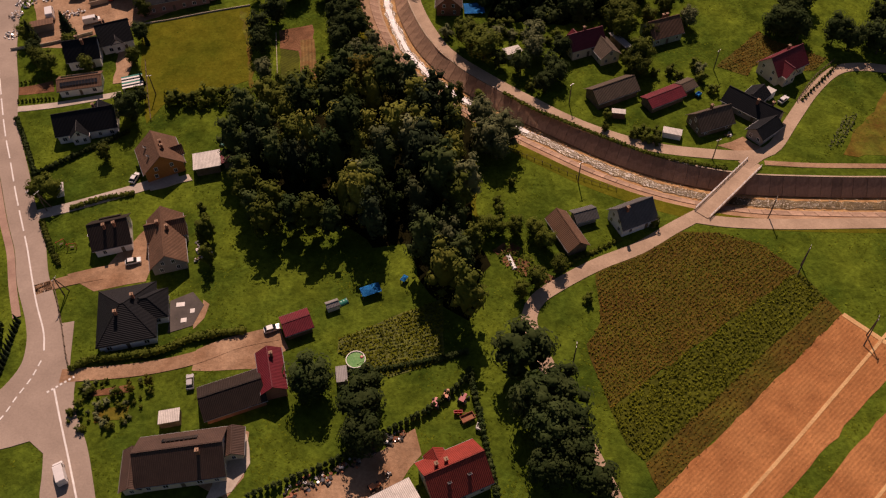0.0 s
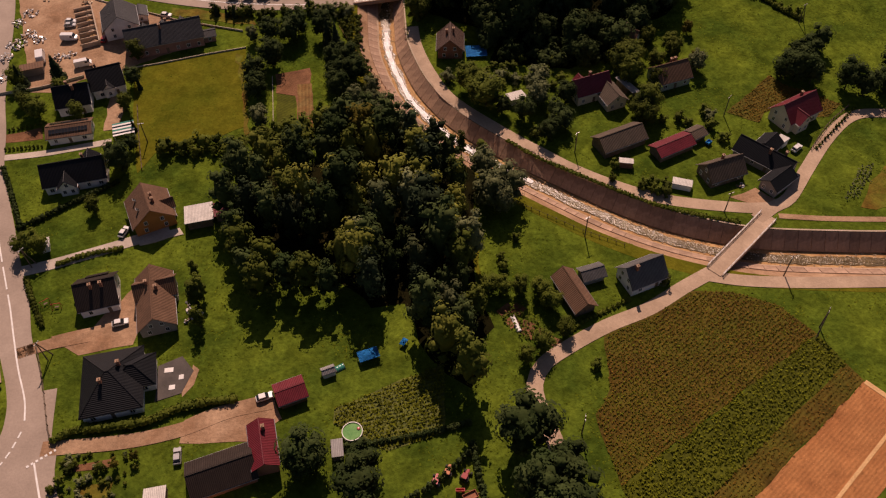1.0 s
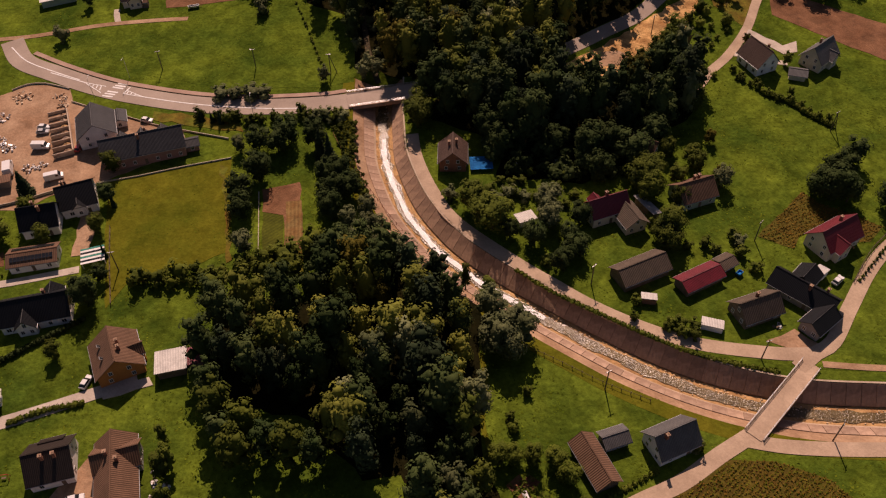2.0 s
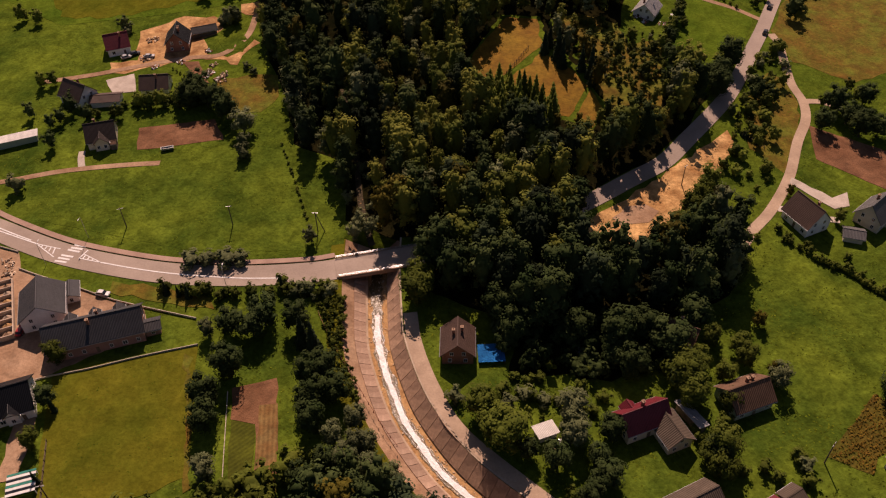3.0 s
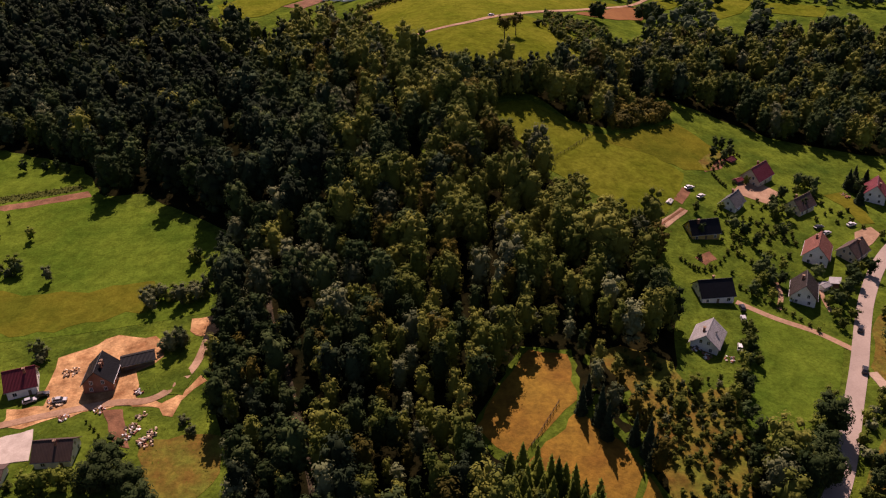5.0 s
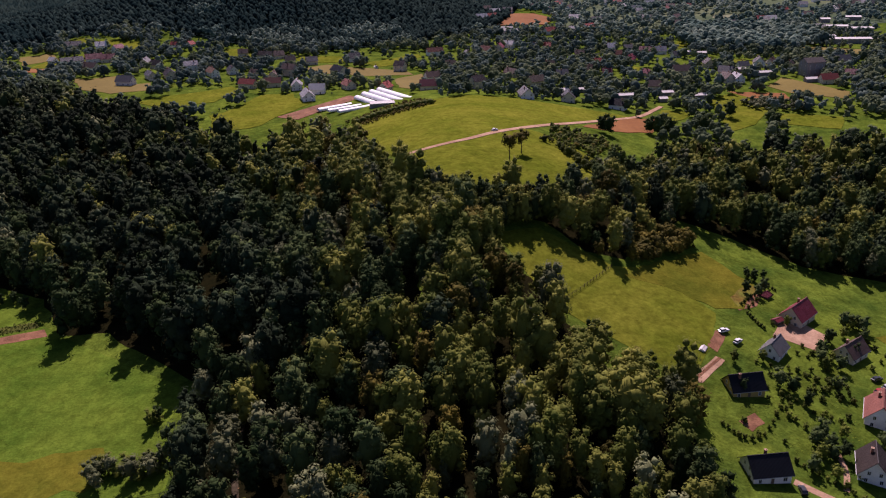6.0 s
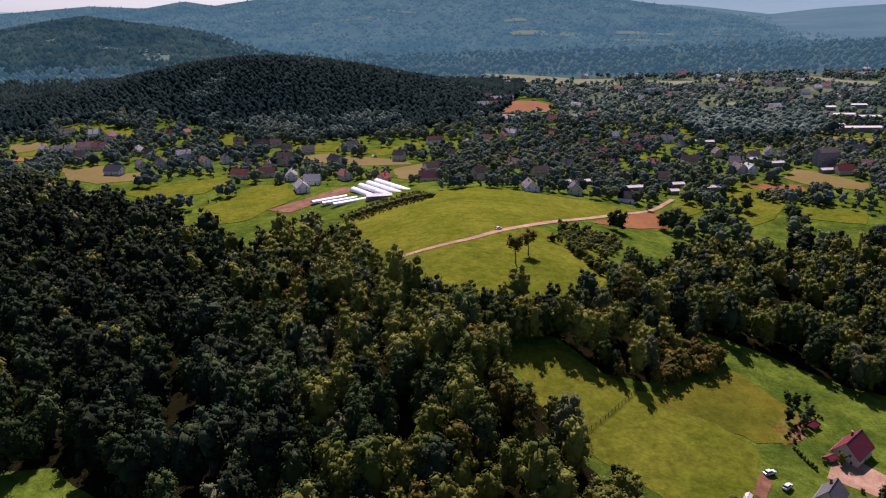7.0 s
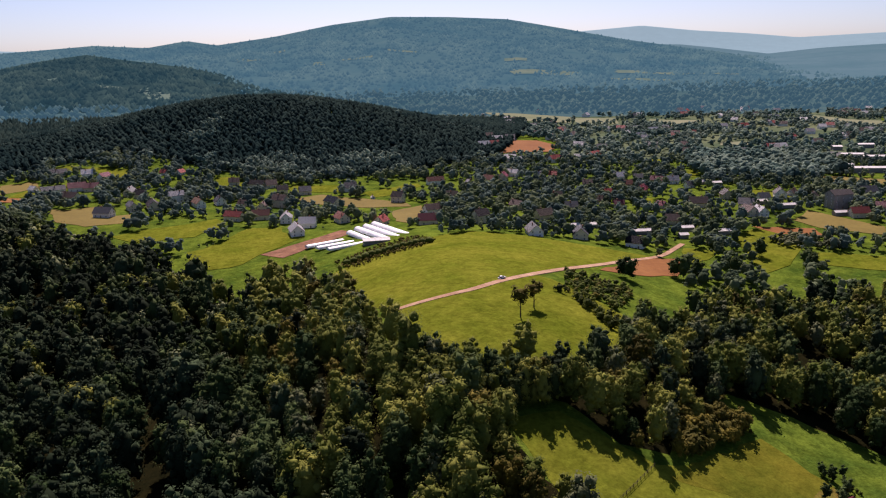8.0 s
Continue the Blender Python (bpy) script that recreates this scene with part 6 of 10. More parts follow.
# ---- trees that stand by themselves ----
trees("garden trees", "dark", 8.2, [(-22.0, 65.9), (-12.8, 55.6), (12.1, 69.4)], 1.12)
trees("garden trees", "dark", 6.0, [(-13.0, 65.1), (-67.3, 132.9)])
trees("garden trees", "broad", 4.6, [(-92.7, 151.9), (-90.0, 150.3), (-98.3, 161.6), (-71.0, 152.3), (-69.9, 120.9), (-72.5, 170.6), (-80.9, 149.6), (-86.1, 156.9), (-77.7, 110.7), (-80.5, 110.7)])
trees("garden trees", "poplar", 7.0, [(-44.1, 98.8), (-43.6, 92.5), (-46.1, 103.1)])
trees("roadside trees", "dark", 8.0, [(18.2, 63.4), (14.6, 60.5), (18.9, 57.8), (15.5, 55.0), (19.6, 52.6), (16.8, 50.3), (21.6, 47.5), (14.5, 49.4)])
trees("yard edge trees", "spruce", 4.4, [(-97.6, 161.6), (-88.7, 160.1), (-71.7, 154.3), (-67.5, 145.1), (-69.6, 159.5)])
trees("channel trees", "poplar", 8.5, [(8.2, 130.2), (4.3, 135.0)])
trees("roadside bushes", "greybush", 3.4, [(-52.9, 196.3), (-49.4, 196.1), (-45.4, 196.4), (-42.5, 196.5)], 1.6)
trees("hollow bushes", "bush", 2.6, [(-50.1, 186.7), (-47.7, 187.5), (-44.9, 185.9), (-41.9, 186.2), (-38.9, 187.1), (-35.0, 186.5), (-30.1, 186.9), (-27.7, 188.1), (-32.8, 189.2), (-23.9, 187.9)])
trees("hollow spruces", "spruce", 3.6, [(-56.2, 187.4), (-53.6, 186.9), (-51.5, 186.4), (-32.7, 188.3)])
trees("bank trees", "grey", 6.0, [(-5.1, 136.4)])
trees("meadow bushes", "greybush", 4.6, [(-47.6, 231.0), (-99.1, 221.5)])
trees("hamlet trees", "broad", 7.2, [(43.2, 164.4), (43.6, 157.9), (45.9, 147.4)])
trees("hamlet trees", "grey", 5.0, [(59.8, 161.7)])
trees("meadow trees", "dark", 6.0, [(-41.2, 177.0), (-36.7, 176.2), (-39.6, 167.0), (-41.7, 155.2), (-42.6, 160.3), (-34.5, 178.3)], 1.05)
trees("meadow trees", "grey", 5.2, [(-45.4, 176.0), (-39.6, 145.2)])
trees("channel spruces", "spruce", 9.0, [(-26.7, 173.5), (-24.6, 172.2)], 1.05)
trees("channel trees", "dark", 6.2, [(-24.5, 164.6), (-21.6, 165.6), (-22.4, 159.6), (-19.4, 160.6), (-24.6, 159.2), (-22.9, 154.2), (-28.4, 177.4)], 0.85)
trees("bank trees", "grey", 5.0, [(-15.2, 154.6), (-13.0, 150.2), (-16.4, 146.6), (-12.6, 145.0), (-8.8, 143.6), (-18.8, 151.4), (-14.9, 149.6), (-10.6, 141.2), (-6.6, 139.8)])
trees("bank trees", "dark", 5.0, [(-23.4, 144.1), (-21.5, 142.0), (-19.6, 146.8)])
trees("bridge tree", "broad", 7.0, [(-5.4, 183.6)], 1.1)
trees("lane trees", "broad", 6.6, [(6.5, 156.6), (10.4, 150.9), (8.4, 153.6), (42.5, 162.5)], 1.2)
trees("lane trees", "dark", 4.8, [(13.8, 148.4), (24.5, 141.8), (26.4, 143.2), (23.2, 139.6), (25.4, 146.6), (28.2, 151.6), (18.6, 146.2)])
trees("lane trees", "grey", 6.0, [(22.0, 155.6), (21.9, 150.8)], 1.15)
trees("lane shrubs", "greybush", 2.6, [(1.9, 160.4), (11.3, 158.9), (14.5, 160.5), (17.5, 159.2), (21.2, 159.1), (21.6, 155.3)], 1.3)
trees("lane shrubs", "bush", 2.0, [(17.3, 164.2), (14.5, 161.1), (10.5, 161.9), (19.5, 166.7), (26.7, 165.7), (20.4, 141.0), (26.0, 156.8), (15.1, 163.4), (27.6, 147.4), (24.5, 162.4), (28.4, 159.6), (12.8, 164.6)], 1.3)
trees("bank poplars", "grey", 7.5, [(11.1, 124.6), (13.6, 122.6), (9.4, 120.6), (11.6, 118.8), (8.6, 126.8)], 1.0)
trees("hillside trees", "dark", 6.5, [(79.8, 158.5), (81.9, 157.8), (84.9, 156.5), (92.2, 154.2), (95.5, 152.0), (100.8, 153.9), (101.6, 150.7), (104.3, 160.2)])
trees("verge bushes", "bush", 2.4, [(25.8, 82.5), (40.7, 124.3), (43.5, 123.0), (45.2, 122.5), (35.1, 126.8), (10.9, 106.5), (11.4, 104.4), (13.9, 98.6), (40.6, 100.1), (40.3, 101.7), (14.1, 111.3), (59.0, 142.2), (43.0, 123.5)])
trees("cottage trees", "broad", 4.0, [(13.9, 98.5), (17.5, 97.8), (19.3, 95.2), (10.8, 98.7), (21.3, 89.7), (13.8, 84.0), (16.9, 86.2), (8.2, 98.7)])
trees("slope trees", "broad", 5.0, [(54.9, 169.5), (46.7, 166.4), (42.6, 160.5), (55.3, 166.3), (50.0, 171.2), (49.7, 157.3), (50.5, 163.2), (45.0, 143.8), (43.5, 146.4)])
trees("slope trees", "dark", 6.0, [(78.9, 158.8), (82.4, 162.4), (85.8, 163.9), (89.9, 168.5), (102.2, 234.6), (100.9, 239.7), (108.3, 247.8), (114.5, 239.7), (120.6, 247.7), (99.6, 245.0), (106.6, 234.5), (94.1, 237.1)])
trees("slope trees", "gold", 4.0, [(59.5, 163.8), (60.6, 175.9)])
trees("garden bushes", "bush", 2.0, [(80.3, 190.9), (83.1, 189.8), (85.2, 187.9), (86.5, 186.0), (87.9, 183.8), (89.9, 182.8), (77.2, 195.3), (73.9, 199.7), (90.8, 170.8), (77.0, 196.8), (84.2, 193.2)])
trees("river trees", "broad", 6.0, [(-3.9, 185.4), (-4.9, 188.2)])
# dark sheet that paints the tree shade onto the garden ground
patch("garden_shade", [(12, 166), (14, 178), (30, 178), (44, 177), (42, 168), (30, 163.5)], SHADE_LITTER, 0.05, 3, 1.0, "ground darkened for shade under garden trees", "ground")
trees("shady garden trees", "dark", 7.0, [(13.9, 173.7), (19.0, 177.0), (25.7, 173.5), (32.5, 171.5), (37.5, 173.0), (41.6, 169.8), (33.9, 165.2), (10.7, 178.9), (47.5, 176.2), (51.4, 182.9), (55.0, 188.3)])
trees("clearing spruces", "spruce", 8.5, [(28.2, 265.4), (32.1, 259.0), (39.3, 251.5), (38.9, 254.5), (29.9, 268.5), (31.4, 262.4), (37.0, 257.3)])
trees("village trees", "broad", 4.6, [(-122.1, 301.1), (-128.0, 303.2), (-119.8, 350.2), (-123.2, 332.6), (-127.3, 334.7), (-125.1, 335.3), (-117.0, 333.2), (-66.9, 331.1), (-108.2, 265.2), (-105.8, 266.4), (-64.9, 259.2), (-61.2, 255.3), (-56.7, 250.5), (-67.1, 253.5), (-73.2, 255.0), (-78.6, 254.1), (-82.9, 249.9), (-75.7, 254.0), (-69.1, 255.9), (-54.3, 249.2)])
trees("village trees", "grey", 5.2, [(-105.2, 327.5), (-47.9, 234.4), (-62.5, 294.7), (-71.8, 311.4), (-74.0, 313.5), (-65.4, 313.7), (-61.1, 314.4), (-59.8, 295.7)])
trees("village trees", "dark", 4.2, [(-60.6, 297.3), (-97.6, 248.4), (-96.4, 252.7), (-96.3, 237.7), (-99.6, 246.2), (-90.9, 249.1), (-106.3, 250.9), (-96.7, 257.5), (-93.6, 294.8), (-61.7, 298.9)])
trees("road trees", "broad", 3.6, [(75.6, 261.2), (78.8, 264.5), (89.8, 255.8), (107.6, 302.7), (104.9, 290.3), (109.9, 299.6), (86.1, 253.3), (86.0, 248.9), (76.9, 246.3), (126.1, 320.2), (132.6, 327.6), (115.6, 306.2), (121.6, 313.0), (82.5, 246.6), (80.5, 232.5), (76.0, 230.6), (91.9, 270.5), (77.0, 242.1), (97.7, 247.1), (99.6, 244.9), (106.6, 253.8), (106.9, 249.3)])
trees("paddock trees", "dark", 4.0, [(63.8, 272.5), (61.1, 264.4), (68.9, 285.8), (66.6, 281.2), (83.7, 313.3), (97.2, 318.0), (102.2, 311.9), (106.2, 318.9), (77.5, 309.3)])
trees("sand lot trees", "broad", 6.5, [(53.9, 205.8), (57.3, 210.3), (60.3, 215.0), (58.5, 204.2), (59.5, 199.8), (50.7, 199.9), (59.0, 187.4), (60.0, 194.1)])
trees("north meadow trees", "grey", 4.6, [(-73.6, 315.7), (-70.9, 316.5), (-65.4, 314.7), (-62.3, 316.5), (-59.7, 317.3)])
trees("north meadow trees", "dark", 3.6, [(-66.0, 333.0), (-115.2, 331.6), (-142.7, 396.9), (-131.8, 398.4), (-134.9, 396.5), (-126.1, 393.8)])
trees("estate trees", "dark", 3.9, [(112.8, 360.2), (129.1, 365.7), (130.0, 364.1), (128.0, 369.1), (97.6, 351.4), (102.8, 358.5), (100.5, 346.2), (106.5, 353.0), (82.6, 318.5), (84.6, 316.3), (86.7, 314.3), (88.1, 379.9), (91.5, 379.2), (94.6, 383.2), (81.6, 337.6), (84.0, 335.5), (85.4, 330.6), (102.2, 311.0), (106.5, 315.8), (97.4, 306.4), (112.6, 321.0), (71.1, 333.5), (95.5, 337.2)])
trees("estate bushes", "bush", 1.4, [(88.5, 344.1), (90.1, 341.8), (92.1, 340.7), (92.2, 336.7), (80.5, 325.1), (79.4, 326.2), (81.9, 322.9), (83.3, 305.4), (87.0, 307.8), (76.7, 327.0), (76.7, 331.9), (95.5, 308.4), (98.9, 313.0), (68.2, 323.5), (69.9, 319.2), (65.4, 318.6), (75.1, 317.5), (109.1, 347.4), (113.1, 350.9), (117.4, 351.4)])
trees("paddock edge trees", "broad", 4.5, [(68.5, 286.4), (65.9, 280.7), (63.5, 275.3), (60.5, 270.2), (70.6, 292.3), (77.7, 267.6), (78.7, 264.8), (73.9, 261.5), (80.2, 270.8)])
trees("lone trees", "sapling", 9.6, [(25.9, 446.8), (31.1, 457.0)], 1.25)
trees("belt edge trees", "gold", 6.0, [(46.8, 384.8), (51.5, 388.0), (56.6, 391.8), (60.4, 390.9), (66.6, 397.6), (71.6, 401.9), (56.1, 385.4), (72.8, 395.3), (76.3, 401.2), (13.4, 385.7), (10.7, 381.9), (15.6, 380.2)])
trees("meadow saplings", "dark", 3.0, [(91.8, 390.1), (93.5, 388.4), (96.9, 390.3)])

# ---- kitchen garden, hedges and lawns along the village road ----
GARDEN_RND = random.Random(21)
for kind, n in (("bush", 9), ("greybush", 6), ("gold", 2), ("broad", 2)):
    spots = []
    while len(spots) < n:
        x, y = GARDEN_RND.uniform(-61.5, -49), GARDEN_RND.uniform(59, 68.3)
        if not (-52.5 < x < -46 and y < 65):
            spots.append((x, y))
    thicket("kitchen garden", kind, 1.3 if "bush" in kind else 2.6, spots, 1.1)
thicket("clipped hedge row", "spruce", 2.4, [(-75.7 + 0.013 * i, 80.6 - i * 0.95) for i in range(15)], 1.1)
thicket("small hedge row", "bush", 0.9, [(-94.4 + i * 0.85, 139.9 + i * 0.08) for i in range(10)], 0.8)
thicket("small hedge row", "bush", 0.9, [(-95.6 + i * 0.9, 146.0 + i * 0.25) for i in range(8)], 0.8)
trees("village conifers", "spruce", 6.5, [(-97.5, 161.7), (-89.4, 163.6)], 1.5)
trees("village garden", "dark", 4.2, [(-91.2, 150.9), (-95.1, 155.5), (-71.1, 160.8), (-68.0, 135.1), (-66.4, 138.9)])
thicket("lane row", "bush", 1.0, [(79.8 + i * 0.9, 135.0 + i * 0.91) for i in range(15)], 0.8)
patch("garden_dug", [(-60.5, 66.5), (-53, 67.6), (-52.6, 66.2), (-60, 65.2)], SOIL, 0.07, label="narrow dug bed in the kitchen garden", step=3)
patch("garden_dug", [(-57.4, 62.8), (-51.8, 63.4), (-52, 61), (-57, 60.6)], RUST_GRASS, 0.07, label="weedy rust-coloured bed in the kitchen garden", step=3)
for x, y, wide in ((-47.4, 83.6, 1.5), (-46.2, 80.2, 1.0), (-45.0, 82.2, 0.8)):
    patch("terrace_slab", [(x - wide / 2, y - 0.5), (x + wide / 2, y - 0.35), (x + wide / 2 - 0.1, y + 0.55), (x - wide / 2 - 0.1, y + 0.4)], PAINT, 0.16, 3, 0.0, "pale slab lying on the dark terrace", "paving")
patch("terrace_earth", [(-43.6, 84.6), (-42.2, 83.6), (-42.6, 80.6), (-44.2, 78.4), (-44.6, 79.4), (-43.4, 83.2)], DIRT, 0.06, label="bare earth rim round the new terrace", step=3)
patch("terrace_brick", [(-96.3, 144.8), (-88.8, 147.0), (-87.4, 143.2), (-95.2, 142.2)], SOIL, 0.05, label="reddish brick-paved terrace strip", step=3)
patch("terrace_brown", [(-38.3, 49.7), (-33.8, 47.5), (-31.4, 50.8), (-31.6, 58.4), (-33.5, 59.2)], DIRT, 0.05, label="pinkish paved terrace round the brown house", step=3)
patch("meadow_plot", [(-64.8, 287.7), (-58.2, 291.0), (-55, 285), (-56, 279.5), (-60.8, 280.0)], GRASS, 0.12, label="grassy island on the building ground", step=3)

# ---- undergrowth and hedges ----
def hedge(pts, h, w, label="clipped dark green garden hedge", mat=None, gap=0.9, group="hedges"):
    """A row of leafy clumps along a line."""
    rng = np.random.default_rng(int(abs(pts[0][0]) * 10))
    line = spline(pts, gap)
    out = []
    for x, y in line:
        z, s = ground_z(x, y), rng.uniform(0.8, 1.2)
        j = 1 + rng.normal(0, 0.12, (len(BALL_V), 1))
        out.append((BALL_V * j * np.array([w * 0.62, w * 0.62, h * 0.5]) * s + np.array([x, y, z + h * 0.45]), BALL_F))
        n = 26
        d = rng.normal(0, 1, (n, 3))
        d[:, 2] = np.abs(d[:, 2])
        d /= np.linalg.norm(d, axis=1)[:, None]
        out.append(cards(rng, d * np.array([w * 0.68, w * 0.68, h * 0.55]) * s + np.array([x, y, z + h * 0.45]), d, 0.34))
    v, f = join(out)
    tagged(piece("hedge", arrays("hedge", v, f), mat or LEAF_DARK), label, "hedge", group)


hedge([(-92.7, 133.7), (-89.1, 127.4), (-84.2, 118)], 1.2, 0.9)
hedge([(-83.8, 116.8), (-79.2, 120.3), (-73.3, 124.8), (-67.4, 129.2)], 1.1, 0.9)
hedge([(-63.3, 70.7), (-60.3, 72.3), (-54.2, 73), (-48.5, 74), (-43.1, 76.4), (-35.4, 77.5)], 1.3, 1.3, "uneven leafy garden hedge", LEAF)
hedge([(4.1, 68.5), (5.1, 62.2), (6.3, 54.2), (7.4, 46.9)], 1.4, 0.9)
hedge([(-30.3, 47.6), (-23.7, 50.3), (-16.9, 53.3), (-10, 57.5), (-2.8, 61.5), (4.1, 67.6)], 1.6, 0.7, "row of slim dark thuja shrubs", None, 1.0)
hedge([(-78.2, 79.6), (-77.2, 72.6), (-78, 67.2)], 1.8, 0.8, "row of slim dark thuja shrubs", None, 0.9)
hedge([(-78.4, 104), (-75.6, 98.9), (-72.2, 93.4)], 1.0, 0.9, "leafy green garden hedge row", LEAF)
hedge([(-17.9, 68.5), (-10.4, 69.4), (-2.7, 70.8), (3.6, 72.4)], 0.9, 0.8, "low dark hedge below the vegetable garden")
hedge([(14.6, 139.2), (20.5, 134), (27, 129.6), (35.4, 124.2), (44, 119.2), (52, 116.4), (58, 114.8)], 0.5, 0.8, "low grassy hedge above the channel wall", LEAF)
hedge([(-38.3, 550.2), (-20.4, 558.2), (-3.1, 561.7)], 3.0, 3.5, "tall far hedge across the meadow", LEAF, 2.6)
hedge([(-73.4, 107.5), (-68.3, 109.7), (-62.4, 111)], 0.9, 0.9, "leafy hedge along the drive", LEAF)
hedge([(-80.4, 255.4), (-73.8, 257.4), (-66.2, 255.7), (-60.6, 255.8)], 1.8, 1.5, "leafy green garden hedge row", LEAF)
hedge([(78.8, 192.4), (83, 189.4), (86.3, 184.7), (89.9, 181)], 1.2, 1.2, "loose row of garden shrubs", LEAF)
hedge([(40.4, 99.6), (41.6, 101.4), (41, 103)], 0.8, 0.9, "low grey-green shrubs below the house", LEAF_GREY)
hedge([(21.4, 89.2), (25.2, 92.2), (29.6, 94.4), (33.4, 96.4)], 0.6, 0.7, "loose green shrubs along the lane", LEAF)

SCRUB_PROTOS = [(*crown(500 + i, 3.0, 1.5, 6, 90, 0.40, -0.05), 3.0) for i in range(4)]
EAST_SCRUB = CLEARINGS[1]
rng_b = np.random.default_rng(21)


def scrub(tag, poly, gap, hi, mat, seed, lines, label):
    """Low bushes over a piece of the plan, past counting."""
    sp = spread(poly, gap, seed, (), lines)
    for bx, by, br in BUILT:
        sp = sp[np.hypot(sp[:, 0] - bx, sp[:, 1] - by) > br * 0.85]
    if len(sp):
        scatter(tag, SCRUB_PROTOS, sp, hi * rng_b.uniform(0.6, 1.3, len(sp)), rng_b.uniform(0.85, 1.4, len(sp)), mat, label, "scrub", seed)


for tag, poly, gap, hi, mat, seed, lines, label in (
        ("scrub_east", EAST_SCRUB, 3.6, 1.8, LEAF, 31, (), "overgrown scrub round the clearing"),
        ("scrub_ravine", RAVINE, 2.4, 2.6, LEAF_GREY, 32, ((RIVER, 6.5),), "willow scrub beside the channel"),
        ("scrub_weeds", [(-25, 184), (-19, 186), (-18.5, 178), (-16, 167.3), (-13, 160), (-15.8, 160), (-19.8, 168), (-23, 176)], 1.3, 1.3, LEAF, 42, ((RIVER, 6.6),), "rank weeds on the bank of the channel"),
        ("scrub_road", [(70, 244), (66, 236), (74, 231), (80, 240), (90, 260), (94, 275), (90, 273), (80, 256)], 3.6, 2.0, LEAF, 33, ((ROAD_MAIN, 4.2),), "roadside scrub"),
        ("scrub_hamlet", [(9, 157), (15, 162), (26, 162), (28, 156), (20, 156), (12, 154)], 3.2, 1.6, LEAF, 34, (), "tangled garden shrubs beside the lane")):
    scrub(tag, poly, gap, hi, mat, seed, lines, label)
for tag, poly, gap, hi, mat, seed, lines, label in (
        ("scrub_stream", [(-18, 205), (-20, 222), (-24, 246), (-20, 246), (-16, 222), (-14, 206)], 2.6, 2.6, LEAF_GREY, 35, ((STREAM, 1.2),), "scrub along the little stream"),
        ("scrub_belt", [(60, 384), (70, 396), (80, 404), (72, 410), (60, 402), (52, 392)], 3.0, 4.5, LEAF_GOLD, 36, (), "yellowing scrub before the tree belt"),
        ("scrub_top", [(45, 478), (58, 462), (60, 446), (54, 452), (50, 466), (40, 484)], 3.0, 3.2, LEAF, 37, (), "scrub along the knoll")):
    scrub(tag, poly, gap, hi, mat, seed, lines, label)
for tag, poly, gap, hi, mat, seed, lines, label in (
        ("scrub_estate", [(78, 345), (88, 362), (100, 352), (96, 335), (84, 320), (78, 328)], 5.0, 1.3, LEAF, 38, (), "garden shrubs between the houses"),
        ("scrub_grove", [(-47, 142), (-30, 146), (-22, 150), (-20, 142), (-44, 136), (-58, 135), (-60, 139)], 3.0, 4.0, LEAF, 39, (), "young trees and scrub at the meadow edge"),
        ("scrub_garden", [(-63, 68), (-50, 69), (-45, 66), (-46, 58), (-58, 57)], 6.5, 0.9, LEAF, 40, (), "overgrown vegetable garden shrubs"),
        ("scrub_shade", [(8, 177), (44, 176), (42, 166), (30, 162), (12, 168)], 3.4, 4.2, LEAF_DARK, 41, (), "dark shrubs in the shaded garden")):
    scrub(tag, poly, gap, hi, mat, seed, lines, label)

# little stream under the trees
def stream():
    bm = bmesh.new()
    line = spline(STREAM, 1.2)
    nor = normals(line)
    rows = [[bm.verts.new((*(p + q * o), ground_z(*(p + q * o)) + 0.10)) for o in (-0.7, 0, 0.7)] for p, q in zip(line, nor)]
    for a, b in zip(rows, rows[1:]):
        for k in range(2):
            bm.faces.new((a[k], a[k + 1], b[k + 1], b[k]))
    bmesh.ops.recalc_face_normals(bm, faces=bm.faces)
    if sum(f.normal.z for f in bm.faces) < 0:
        bmesh.ops.reverse_faces(bm, faces=bm.faces)
    tagged(part("water_brook", bm, BROOK), "stony brook bed under the trees", "brook", kind="structure")
    rng = np.random.default_rng(2)
    k = rng.integers(0, len(line), 110)
    p = line[k] + nor[k] * rng.normal(0, 0.5, (110, 1))
    stones("brook_stones", p, height(p[:, 0], p[:, 1]) + 0.1, rng.uniform(0.1, 0.3, 110), BED, "pale stones in the brook")


stream()

# ---- grass tufts and crops ----
TUFT = material("grass tufts", (0.059, 0.095, 0.006), (0.120, 0.149, 0.011), 0.06, 1.0, 0.95, 0.0, 0.4, spec=0.05, per_island=0.45, translucent=0.15)
CROP_LEAF = material("crop leaves", (0.084, 0.098, 0.006), (0.128, 0.139, 0.008), 0.12, 1.5, 0.9, 0.0, 0.3, spec=0.1, per_island=0.4, translucent=0.15)
CROP_DRY = material("withered crop leaves", (0.148, 0.073, 0.012), (0.139, 0.100, 0.011), 0.12, 1.5, 0.9, 0.0, 0.3, spec=0.1, per_island=0.4, translucent=0.1)


def tuft_field(name, spots, size, lift, mat, label, category, flat=0.35):
    rng = np.random.default_rng(len(spots))
    c = np.column_stack([spots, height(spots[:, 0], spots[:, 1]) + lift])
    v, f = cards(rng, c, np.tile([0.0, -0.15, 1.0], (len(c), 1)), size, flat)
    tagged(piece(name, arrays(name, v, f), mat), label, category, kind="stuff")


